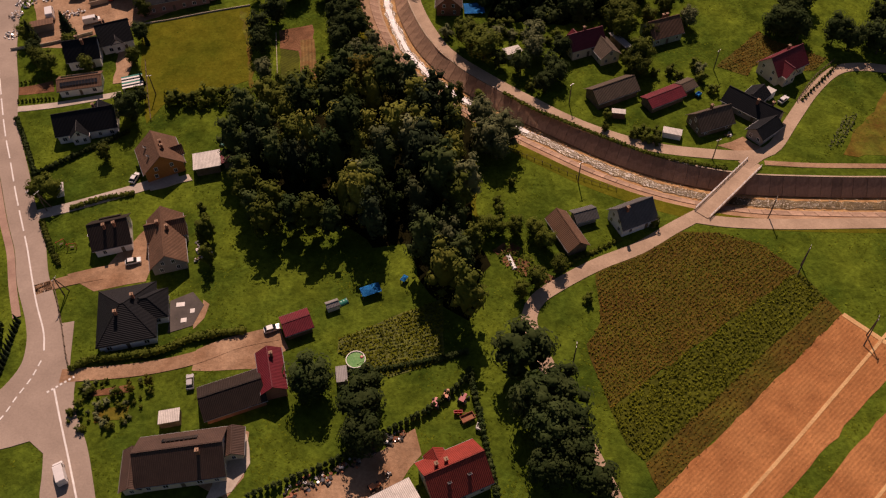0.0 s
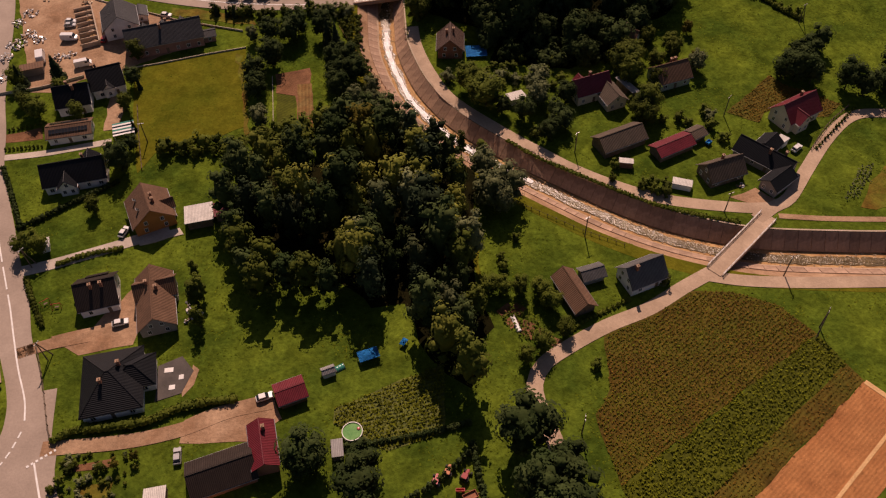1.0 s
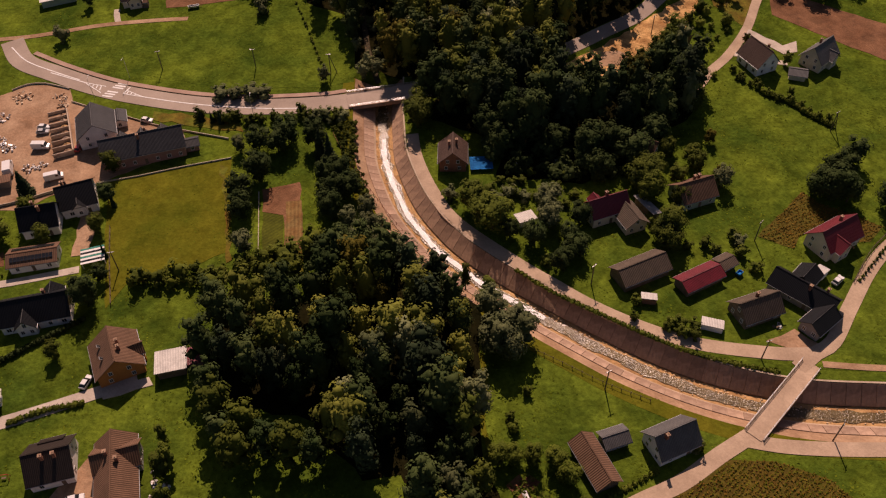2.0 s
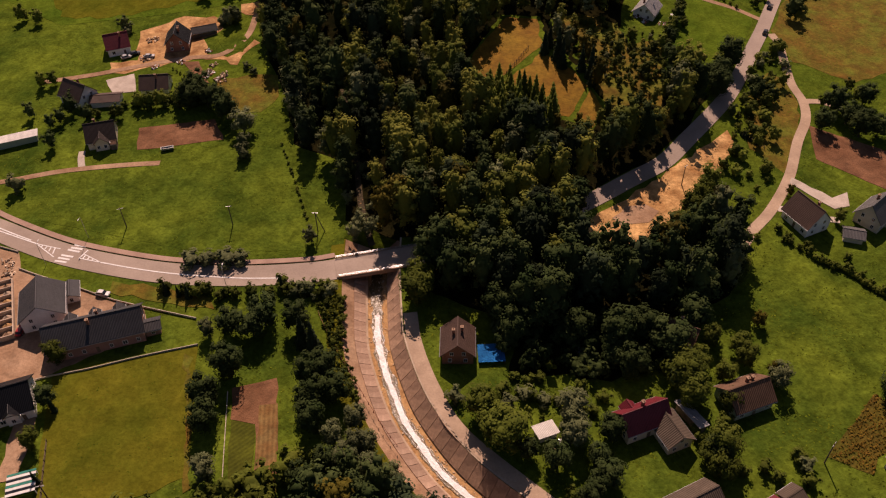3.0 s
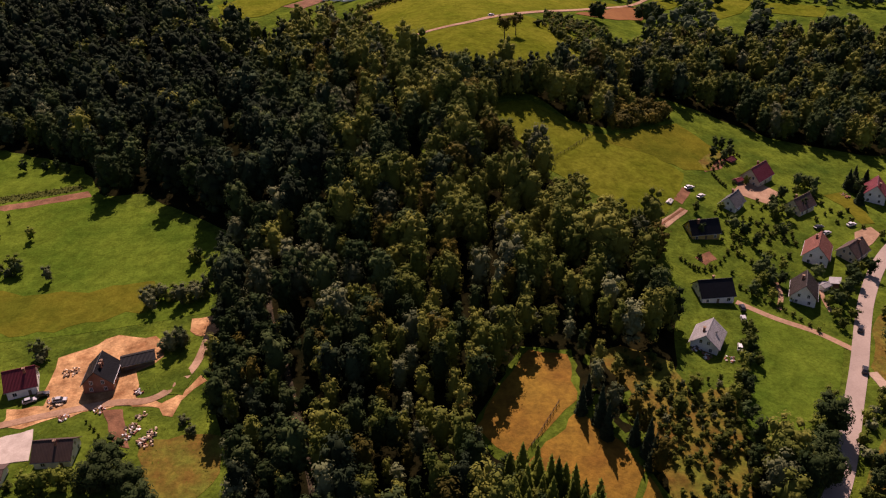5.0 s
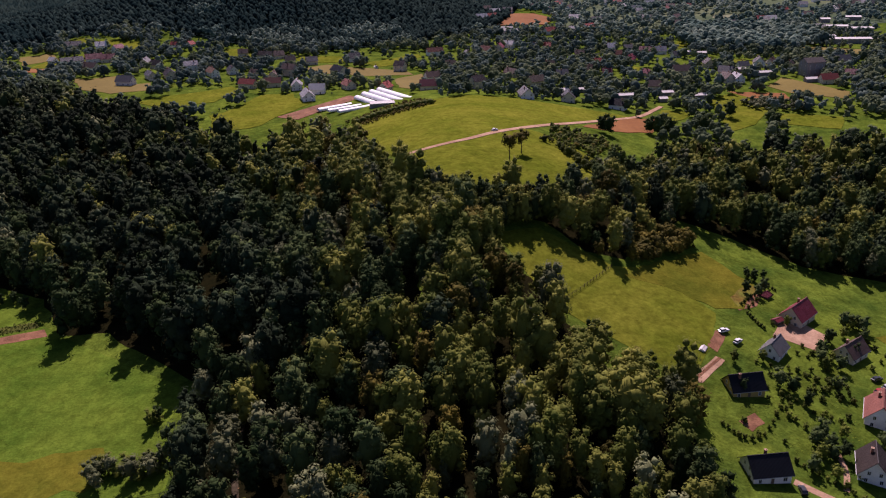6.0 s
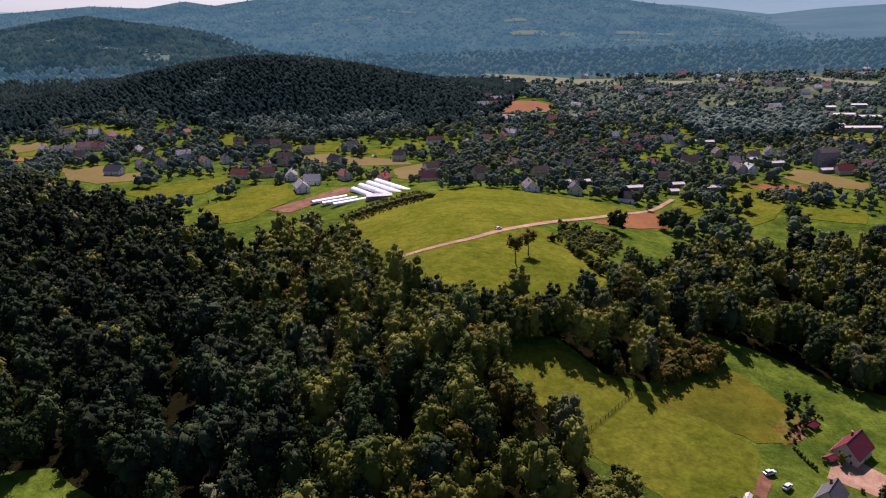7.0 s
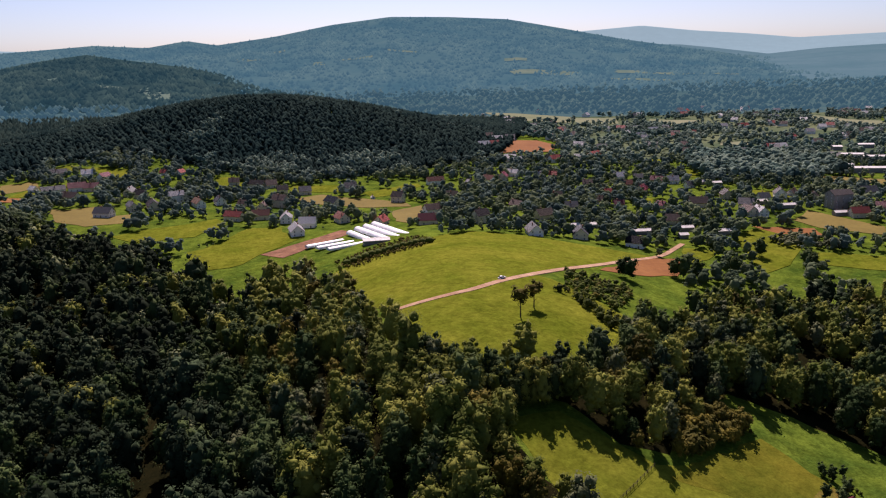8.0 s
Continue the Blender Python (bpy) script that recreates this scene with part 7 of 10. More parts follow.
rng = np.random.default_rng(77)
x, y = rng.uniform(-108, 135, 90000), 45 + 290 * rng.uniform(0, 1, 90000) ** 1.2
keep = np.array([noise.noise(Vector((a * 0.09, b * 0.09, 2.0))) + 0.5 * noise.noise(Vector((a * 0.4, b * 0.4, 7.0))) for a, b in zip(x, y)]) > -0.02
keep &= np.abs(offset_from(RIVER, x, y)) > 7.5
for pts, d in ROADS:
    keep &= np.abs(offset_from(pts, x, y)) > d
for poly in BARE:
    keep &= ~inside(poly, x, y)
for bx, by, br in BUILT:
    keep &= np.hypot(x - bx, y - by) > br
tuft_field("grass_tufts", np.stack([x[keep], y[keep]], 1), 0.36, 0.05, TUFT, "uneven tufts of meadow grass", "grass", 0.16)


def crop_rows(name, poly, turn, gap, along, size, mat, label, lift=0.12, leaves=3):
    a = radians(turn)
    u, v = np.array([math.cos(a), math.sin(a)]), np.array([-math.sin(a), math.cos(a)])
    p = np.array(poly)
    c = p.mean(0)
    su, sv = (p - c) @ u, (p - c) @ v
    gu, gv = np.meshgrid(np.arange(su.min(), su.max(), along), np.arange(sv.min(), sv.max(), gap))
    rng = np.random.default_rng(len(name))
    gu, gv = gu + rng.uniform(-0.4, 0.4, gu.shape) * along, gv + rng.normal(0, 0.10, gv.shape)
    q = c + gu.reshape(-1, 1) * u + gv.reshape(-1, 1) * v
    q = q[inside(poly, q[:, 0], q[:, 1]) & (rng.uniform(0, 1, len(q)) > 0.15)]
    for pts, d in ROADS:
        q = q[np.abs(offset_from(pts, q[:, 0], q[:, 1])) > d]
    # each plant is a small clump of leaves at several heights
    n = len(q) * leaves
    q = np.repeat(q, leaves, 0) + rng.normal(0, size * 0.45, (n, 2))
    c = np.column_stack([q, height(q[:, 0], q[:, 1]) + lift + rng.uniform(0, 1, n) * size * 0.9])
    vs, f = cards(rng, c, np.column_stack([rng.normal(0, 0.5, (n, 2)), np.ones(n)]), size, 0.3)
    tagged(piece(name, arrays(name, vs, f), mat), label, "crop", kind="stuff")


crop_rows("crop_green_rows", [(65.2, 88.2), (68.2, 82.2), (30.7, 51.9), (28.4, 54.7), (26.7, 61.2)], 40, 0.75, 0.36, 0.34, CROP_LEAF, "rows of leafy green crop plants", 0.12, 4)
crop_rows("crop_brown_rows", [(28.1, 89.2), (32.5, 93.3), (38.3, 96.6), (44.0, 98.2), (52.6, 97.9), (60.4, 94.6), (65.2, 88.2), (26.7, 61.2), (25.3, 68.0), (24.4, 73.6), (27.4, 78.1), (27.8, 84.2)], 40, 0.72, 0.34, 0.24, CROP_DRY, "rows of withered potato plants")
crop_rows("crop_mixed_rows", [(28.1, 89.2), (32.5, 93.3), (38.3, 96.6), (44.0, 98.2), (52.6, 97.9), (60.4, 94.6), (65.2, 88.2), (26.7, 61.2), (25.3, 68.0), (24.4, 73.6), (27.4, 78.1), (27.8, 84.2)], 40, 0.72, 0.42, 0.24, CROP_LEAF, "green plants among the withered rows")
crop_rows("crop_edge_rows", [(68.2, 82.2), (70.1, 78.7), (32.1, 47.0), (30.7, 51.9)], 40, 0.72, 0.34, 0.22, CROP_DRY, "thin rows of withered plants")
crop_rows("garden_crop_rows", [(-18.4, 75.8), (-0.2, 83.8), (-0.4, 70.8), (-9.4, 67.9), (-14.2, 70.1), (-18.4, 72.9)], 14, 0.7, 0.3, 0.36, CROP_LEAF, "rows of tall garden vegetables")
crop_rows("plot_crop_rows", POTATOES, 24, 0.75, 0.3, 0.28, CROP_DRY, "rows of withered potato plants")

crop_rows("cabbage_rows", CABBAGES, 55, 0.8, 0.5, 0.42, LEAF_GREY, "rows of grey-green cabbages", 0.2)

# ---- fences ----
def fence(pts, label, mat=None, h=0.8, gap=2.0, rails=2, solid=False):
    mat = mat or WOOD
    line = spline(pts, gap)
    root = tagged(new("fence"), label, "fence", "garden fences")
    x0, y0 = line[0]
    z0 = ground_z(x0, y0)
    root.matrix_basis = Matrix.Translation((x0, y0, z0))
    me = shared("fence post %s %.1f" % (mat.name, h), lambda bm: box(bm, 0, 0, -0.2, 0.12, 0.12, h + 0.25))
    for x, y in line:
        piece("post", me, mat, root, m=Matrix.Translation((x - x0, y - y0, ground_z(x, y) - z0)))
    for k in range(rails):
        bm = bmesh.new()
        for i, ((ax, ay), (bx, by)) in enumerate(zip(line, line[1:])):
            za, zb = ground_z(ax, ay) - z0, ground_z(bx, by) - z0
            zk = h * (k + 0.75) / rails
            if solid:
                a, b = Vector((ax - x0, ay - y0, za)), Vector((bx - x0, by - y0, zb))
                n = Vector((-(b - a).y, (b - a).x, 0)).normalized() * 0.06
                vs = [bm.verts.new(p) for p in (a - n, b - n, b + n, a + n)] + [bm.verts.new(p + Vector((0, 0, h))) for p in (a - n, b - n, b + n, a + n)]
                for f in ((0, 1, 5, 4), (1, 2, 6, 5), (2, 3, 7, 6), (3, 0, 4, 7), (4, 5, 6, 7)):
                    bm.faces.new([vs[q] for q in f])
                bmesh.ops.recalc_face_normals(bm, faces=bm.faces)
                part("panel", bm, mat, root)
                bm = bmesh.new()
            else:
                rod(bm, (ax - x0, ay - y0, za + zk), (bx - x0, by - y0, zb + zk), 0.045, n=4)
                bmesh.ops.recalc_face_normals(bm, faces=bm.faces)
                part("rail", bm, mat, root)
                bm = bmesh.new()
        bm.free()
        if solid:
            break


PALE_POST = material("pale concrete fence", (0.42, 0.36, 0.28), (0.56, 0.48, 0.38), 0.6, 4.0, 0.9, 0.2, 0.3)
fence([(-89.4, 195.7), (-83.7, 193.2), (-77.5, 190.8), (-72.0, 188.4), (-66.6, 186.1), (-57.6, 183.3), (-48.8, 180.7)], "pale concrete panel fence round the works yard", PALE_POST, 0.45, 2.0, 1, True)
fence([(-76.3, 166.3), (-72.7, 167.4), (-66.9, 168.7), (-57.4, 171.5), (-47.1, 174.1)], "pale low fence beside the mown meadow", PALE_POST, 0.4, 2.0, 1, True)
fence([(-68.8, 153.2), (-66.2, 143.2), (-63.2, 132.8)], "garden fence of posts and rails")
fence([(-72, 89.3), (-68.5, 81.7), (-65.2, 73.5), (-63.8, 70.7)], "low fence along the village road")
fence([(14.8, 121.2), (20.9, 117.4), (27.4, 113.2), (34.9, 109.4)], "post fence above the low bank", None, 0.7, 1.6, 1)
fence([(-102, 158.5), (-93.2, 160.4), (-84, 164.3)], "pale concrete fence beside the yard road", PALE_POST, 0.7, 2.0, 1, True)
fence([(78.6, 134.8), (84.6, 142.3), (90.9, 148.1)], "rough wooden fence along the lane", None, 0.9, 1.2)
fence([(17.6, 257.8), (20, 261.5), (24.2, 268.5)], "dark weathered fence across the clearing", BARK, 1.0, 1.2)
fence([(73.6, 235.2), (75.3, 232.4), (77.7, 229.7)], "wooden fence above the sand", None, 0.9, 1.0)
fence([(-39.3, 162.9), (-37.9, 152.4), (-36.2, 139.4)], "pale stony garden edging", PALE_POST, 0.25, 1.2, 1, True)
fence([(32.1, 361), (39.8, 368.8), (49.3, 380.2)], "field fence across the meadow", BARK, 0.9, 1.6)
fence([(-24.7, 181.5), (-22.2, 175.7), (-18.4, 168.4), (-14.5, 161.4), (-10.8, 154.8), (-8.2, 150.9)], "rusty handrail beside the channel", BRICK, 0.6, 1.6, 1)
fence([(-105.5, 200.7), (-102.5, 202.8), (-98.1, 203.1), (-91.5, 200.8)], "pale fence of the works yard", PALE_POST, 0.45, 2.0, 1, True)
fence([(-23, 190.2), (-23.6, 186), (-23.4, 182)], "stone steps edging below the bridge", PALE_POST, 0.3, 1.0, 1, True)

# ---- poles ----
def pole(x, y, h=5.6, frame_leg=0.0, turn=0.0, lamp=False):
    ob = thing("street_lamp" if lamp else "utility_pole", x, y, turn, None, "tall street lamp beside the main road" if lamp else "weathered concrete utility pole with a crossarm",
               "street lamp" if lamp else "utility pole", "street lamps" if lamp else "utility poles")
    mat = STEEL if lamp else WOOD
    bm = bmesh.new()
    rod(bm, (0, 0, -0.3), (0, 0, h), 0.13 if not lamp else 0.07, 0.09 if not lamp else 0.05, 8)
    part("post", bm, mat, ob)
    if frame_leg:
        bm = bmesh.new()
        rod(bm, (frame_leg, 0, -0.3), (0, 0, h - 0.3), 0.12, 0.09, 8)
        part("brace", bm, mat, ob)
    bm = bmesh.new()
    if lamp:
        rod(bm, (0, 0, h), (0, 0.9, h + 0.2), 0.04)
        part("arm", bm, mat, ob)
        bm = bmesh.new()
        box(bm, 0, 1.1, h + 0.15, 0.2, 0.5, 0.09, 0.02)
        part("lamp_head", bm, FRAME, ob)
    else:
        box(bm, 0, 0, h - 0.35, 1.3, 0.09, 0.09)
        part("crossarm", bm, STEEL, ob)
        for s in (-0.55, 0, 0.55):
            bm = bmesh.new()
            rod(bm, (s, 0, h - 0.28), (s, 0, h - 0.08), 0.05, 0.03)
            part("insulator", bm, FRAME, ob)


for x, y, leg, turn in ((-70, 208, 0, 20), (-46.3, 207.8, 0, 5), (-27.1, 204.9, 1.6, 0), (27.6, 112, 0, 30), (66.1, 89.7, -3.0, 60), (21.7, 70.2, 0, 80), (72.8, 74.2, -2.6, 60), (63.3, 101.5, 0, 60),
                        (28.5, 135.6, 0, 40), (89.2, 179.3, 1.8, 30), (62.8, 146.1, 0, 45), (55, 217, 0, 45), (56.1, 117.6, 0, 20), (-69, 86.1, 1.4, 70), (-78.4, 107, 1.2, 60), (-64, 141.5, 0, 10)):
    pole(x, y, 5.6, leg, turn)
for x, y, turn in ((-44.1, 188.6, 0), (-77.6, 205, 180), (-84.1, 196.8, 0)):
    pole(x, y, 5.8, 0, turn, True)

# ---- vehicles ----
PAINTS = {"white": (0.70, 0.69, 0.67), "silver": (0.42, 0.42, 0.42), "black": (0.02, 0.02, 0.022), "red": (0.32, 0.02, 0.02), "blue": (0.03, 0.08, 0.22), "green": (0.06, 0.16, 0.05), "orange": (0.50, 0.16, 0.05), "pink": (0.55, 0.14, 0.14)}
PAINTS = {k: material(k + " car paint", tuple(v * 0.9 for v in c), c, 1.0, 4.0, 0.3, 0.0, 0.1, spec=0.5) for k, c in PAINTS.items()}
LIGHT = material("headlight glass", (0.5, 0.5, 0.48), (0.7, 0.7, 0.68), 2.0, 6.0, 0.15, 0.0, 0.1)


def loft(bm, outline, half, top_half, split):
    """A body from its side outline: full width below split, drawn in above it."""
    for s0, s1 in ((-1, 1),):
        a = [bm.verts.new((x, -(half if z <= split else top_half), z)) for x, z in outline]
        b = [bm.verts.new((x, half if z <= split else top_half, z)) for x, z in outline]
        n = len(a)
        bm.faces.new(a)
        bm.faces.new(b[::-1])
        for i in range(n):
            bm.faces.new((a[i], b[i], b[(i + 1) % n], a[(i + 1) % n]))
    bmesh.ops.recalc_face_normals(bm, faces=bm.faces)


def car_body(bm):
    loft(bm, [(-1.45, 0.22), (1.42, 0.22), (1.47, 0.42), (1.38, 0.58), (0.72, 0.66), (0.2, 0.68), (-1.2, 0.70), (-1.46, 0.62)], 0.62, 0.58, 0.6)
    bmesh.ops.bevel(bm, geom=bm.edges[:], offset=0.05, segments=2, affect="EDGES")


def car_cabin(bm):
    loft(bm, [(0.72, 0.64), (0.22, 0.98), (-0.9, 1.0), (-1.32, 0.68)], 0.57, 0.46, 0.7)


def car_roof(bm):
    loft(bm, [(0.20, 0.96), (0.16, 1.03), (-0.86, 1.05), (-0.94, 0.98)], 0.47, 0.45, 0.99)


def van_body(bm):
    loft(bm, [(-2.0, 0.25), (1.9, 0.25), (2.0, 0.5), (1.9, 0.85), (1.45, 1.0), (1.0, 1.62), (0.8, 1.72), (-1.9, 1.74), (-2.0, 1.5)], 0.74, 0.68, 1.2)
    bmesh.ops.bevel(bm, geom=bm.edges[:], offset=0.05, segments=2, affect="EDGES")


def van_glass(bm):
    loft(bm, [(1.52, 1.0), (1.07, 1.58), (1.00, 1.56), (1.40, 1.0)], 0.66, 0.62, 1.3)
    box(bm, 0.75, 0, 1.02, 0.6, 1.50, 0.42)


def tyre_mesh(bm):
    bmesh.ops.create_cone(bm, cap_ends=True, segments=14, radius1=0.22, radius2=0.22, depth=0.16, matrix=pose(0, 0, 0, 90))


def rim_mesh(bm):
    bmesh.ops.create_cone(bm, cap_ends=True, segments=10, radius1=0.13, radius2=0.13, depth=0.18, matrix=pose(0, 0, 0, 90))


def vehicle(x, y, turn, colour="white", van=False, label=None, scale=1.0):
    z = ground_z(x, y) + 0.12
    ob = thing("van" if van else "car", x, y, turn, z, label or ("parked %s delivery van on the yard" % colour if van else "parked %s car beside the houses" % colour), "van" if van else "car", "parked vehicles")
    if scale != 1.0:
        ob.matrix_basis = ob.matrix_basis @ Matrix.Scale(scale, 4)
    k = "van" if van else "car"
    piece("body", shared(k + " body " + colour, van_body if van else car_body), PAINTS[colour], ob)
    piece("windows", shared(k + " glass", van_glass if van else car_cabin), GLASS, ob)
    if not van:
        piece("roof", shared("car roof " + colour, car_roof), PAINTS[colour], ob)
    ax = 1.25 if van else 0.92
    for sx in (-1, 1):
        for sy in (-1, 1):
            w = piece("wheel", shared("tyre", tyre_mesh), RUBBER, ob, m=pose(sx * ax, sy * (0.68 if van else 0.56), 0.22))
            piece("rim", shared("rim", rim_mesh), STEEL, w)
    for sy in (-1, 1):
        bm = bmesh.new()
        box(bm, 1.97 if van else 1.43, sy * 0.42, 0.55 if van else 0.45, 0.08, 0.24, 0.12)
        part("headlight", bm, LIGHT, ob)


for v in ((-58.1, 93.5, 15, "white"), (-62.7, 115.2, 75, "white"), (75.5, 134.9, 40, "white"), (-30.2, 77.8, 20, "white"), (-42.7, 67.5, 100, "silver"),
          (-69.2, 187.7, -10, "white"), (-82.6, 178.3, 90, "red"), (74.4, 357.5, 20, "white"), (76.8, 353.5, 40, "white"), (73.1, 303.2, 85, "black"), (71.9, 298.8, 80, "silver"),
          (67.6, 288, 70, "white"), (-89.4, 279.4, 30, "silver"), (-87.4, 281.3, 25, "black"), (-82.7, 279.3, 10, "silver"), (99.3, 297.2, 60, "black"), (93.6, 282.5, 62, "black"),
          (23.2, 485.7, 40, "white"), (-93, 186, 0, "white"), (-92.7, 184.3, 5, "silver"), (106, 338, 30, "red"), (109, 340, 30, "silver"), (108, 343, 20, "black")):
    vehicle(*v)
vehicle(-59.8, 51.8, 118, "white", True, "white delivery van driving on the side road")
vehicle(-91.3, 178.9, 0, "white", True)
vehicle(-85.1, 168.6, 20, "white", True)
vehicle(-96.2, 171.5, 110, "white", True, "white lorry standing in the works yard", 1.25)


# ---- gardens and yards ----
BLUE = material("blue sheet", (0.008, 0.15, 0.42), (0.014, 0.25, 0.60), 0.6, 3.0, 0.75, 0.3, 0.3, spec=0.08)
POOL_WATER = material("green pool water", (0.10, 0.26, 0.08), (0.16, 0.34, 0.11), 1.0, 4.0, 0.1, 0.1, 0.2)
WHITE_FILM = material("white plastic film", (0.62, 0.62, 0.60), (0.82, 0.82, 0.80), 0.4, 2.0, 0.45, 0.2, 0.15)
TEAL = material("green glass sheet", (0.02, 0.16, 0.12), (0.04, 0.26, 0.20), 1.0, 4.0, 0.25, 0.0, 0.2)
RED_METAL = material("red farm paint", (0.40, 0.035, 0.03), (0.55, 0.06, 0.05), 1.0, 5.0, 0.5, 0.0, 0.25)
RUSTY = material("rusty metal", (0.22, 0.08, 0.04), (0.34, 0.14, 0.07), 0.8, 5.0, 0.8, 0.2, 0.4)


def pool(x, y, r=1.7):
    ob = thing("swimming_pool", x, y, 0, None, "round garden pool with green water", "pool")
    bm = bmesh.new()
    n = 24
    for i in range(n):
        a, b = 2 * math.pi * i / n, 2 * math.pi * (i + 1) / n
        q = [bm.verts.new((rr * math.cos(t), rr * math.sin(t), z)) for rr, z in ((r, 0), (r, 0.75), (r - 0.12, 0.75), (r - 0.12, 0.1)) for t in (a, b)]
        for k in range(3):
            bm.faces.new((q[2 * k], q[2 * k + 1], q[2 * k + 3], q[2 * k + 2]))
    bmesh.ops.remove_doubles(bm, verts=bm.verts, dist=0.001)
    part("wall", bm, FRAME, ob)
    bm = bmesh.new()
    bmesh.ops.create_circle(bm, cap_ends=True, segments=24, radius=r - 0.11, matrix=Matrix.Translation((0, 0, 0.6)))
    part("water", bm, POOL_WATER, ob)
    bm = bmesh.new()
    bmesh.ops.create_uvsphere(bm, u_segments=10, v_segments=6, radius=0.3, matrix=Matrix.Translation((1.0, 0.5, 0.65)) @ Matrix.Diagonal((1, 1, 0.5, 1)))
    part("float", bm, PAINTS["pink"], ob)


pool(-15.2, 71.1)


def slab_thing(name, x, y, turn, L, W, h, mat, label, category, legs=True, sag=0.0):
    """A sheet on posts: a tarpaulin, a cold frame or a lean-to."""
    ob = thing(name, x, y, turn, None, label, category)
    bm = bmesh.new()
    n = 6
    vs = [[bm.verts.new((-L / 2 + L * i / n, -W / 2 + W * j / n, h - sag * math.sin(math.pi * i / n) * math.sin(math.pi * j / n) + 0.05 * noise.noise(Vector((i, j, x))))) for j in range(n + 1)] for i in range(n + 1)]
    for i in range(n):
        for j in range(n):
            bm.faces.new((vs[i][j], vs[i + 1][j], vs[i + 1][j + 1], vs[i][j + 1]))
    bmesh.ops.solidify(bm, geom=bm.faces[:], thickness=0.06)
    part("sheet", bm, mat, ob)
    if legs:
        for sx in (-1, 1):
            for sy in (-1, 1):
                bm = bmesh.new()
                box(bm, sx * (L / 2 - 0.1), sy * (W / 2 - 0.1), -0.2, 0.1, 0.1, h + 0.18)
                part("post", bm, WOOD, ob)
    return ob


slab_thing("tarpaulin", -13.2, 85.3, 20, 3.6, 2.2, 1.2, BLUE, "blue and white tarpaulin over a garden store", "tarpaulin", True, -0.3)
slab_thing("tarpaulin", -7.2, 88, 60, 1.5, 1.0, 0.8, BLUE, "small blue tarpaulin over a wood stack", "tarpaulin", True, -0.2)
slab_thing("pool_cover", 8.9, 170.1, 2, 5.0, 4.4, 0.7, BLUE, "bright blue rectangular sheet beside the house", "pool cover", True, 0.1)
house("shed", -17.3, 67.9, 8, 1.9, 3.2, 1.2, "small shed with a pale grey flat roof", "silver", "wood", 0.2, "shed", windows=False, chimney=0, category="shed", over=0.1)
house("shed", 49.0, 124.8, -18, 4.0, 2.2, 1.1, "low white container on the grass", "pale", "white", 0.15, "shed", windows=False, chimney=0, category="shed", over=0.1)
house("shed", 38.6, 131.2, -10, 3.0, 1.8, 1.2, "little white and red hut by the lane", "pale", "brick", 0.2, "shed", windows=False, chimney=0, category="shed", over=0.1)
house("shed", 72.6, 136.6, 38, 2.0, 2.2, 1.6, "small white lean-to behind the farmhouse", "pale", "white", 0.2, "shed", windows=False, chimney=0, category="shed", over=0.1)
house("shed", -96.5, 166.5, 18, 5.6, 3.2, 1.6, "works shed with a faded brown roof", "rust", "grey", 0.3, "shed", windows=False, chimney=0, category="shed")
house("shed", -44.6, 60.8, 10, 3.4, 2.6, 1.2, "pale patched garden shelter", "pale", "wood", 0.3, "shed", windows=False, chimney=0, category="shed", over=0.1)
house("greenhouse", -19.9, 82.3, 22, 2.4, 1.6, 1.1, "small garden greenhouse with pale panes", "silver", "white", 0.5, windows=False, chimney=0, category="greenhouse", over=0.1)
house("shed", -80.9, 237.4, 10, 1.7, 2.2, 1.5, "small brown garden hut", "rust", "wood", 0.5, windows=False, chimney=0, category="shed", over=0.1)
house("shed", 97.5, 314.0, 30, 3.2, 2.6, 1.3, "pale roofed garage hut", "silver", "white", 0.4, windows=False, chimney=0, category="shed", over=0.1)
house("shed", 92.0, 366.0, 30, 3.0, 2.4, 1.4, "small dark garden hut", "maroon", "wood", 0.6, windows=False, chimney=0, category="shed", over=0.1)


def tunnel(x, y, turn, L, r, label, group, mat=WHITE_FILM, ribs=6):
    ob = thing("polytunnel", x, y, turn, None, label, "polytunnel", group)
    bm = bmesh.new()
    n = 10
    rows = [[bm.verts.new((-L / 2 + L * i / ribs, r * math.cos(math.pi * k / n), r * 0.8 * math.sin(math.pi * k / n) + 0.03 * (i % 2))) for k in range(n + 1)] for i in range(ribs + 1)]
    for a, b in zip(rows, rows[1:]):
        for k in range(n):
            bm.faces.new((a[k], a[k + 1], b[k + 1], b[k]))
    bm.faces.new(rows[0])
    bm.faces.new(rows[-1][::-1])
    bmesh.ops.recalc_face_normals(bm, faces=bm.faces)
    part("film", bm, mat, ob)
    for i in (0, ribs):
        bm = bmesh.new()
        for k in range(n):
            a, b = rows_at(L, r, ribs, i, k, n), rows_at(L, r, ribs, i, k + 1, n)
            rod(bm, a, b, 0.05, n=4)
        part("hoop", bm, STEEL, ob)


def rows_at(L, r, ribs, i, k, n):
    return (-L / 2 + L * i / ribs, r * 1.01 * math.cos(math.pi * k / n), r * 0.81 * math.sin(math.pi * k / n))


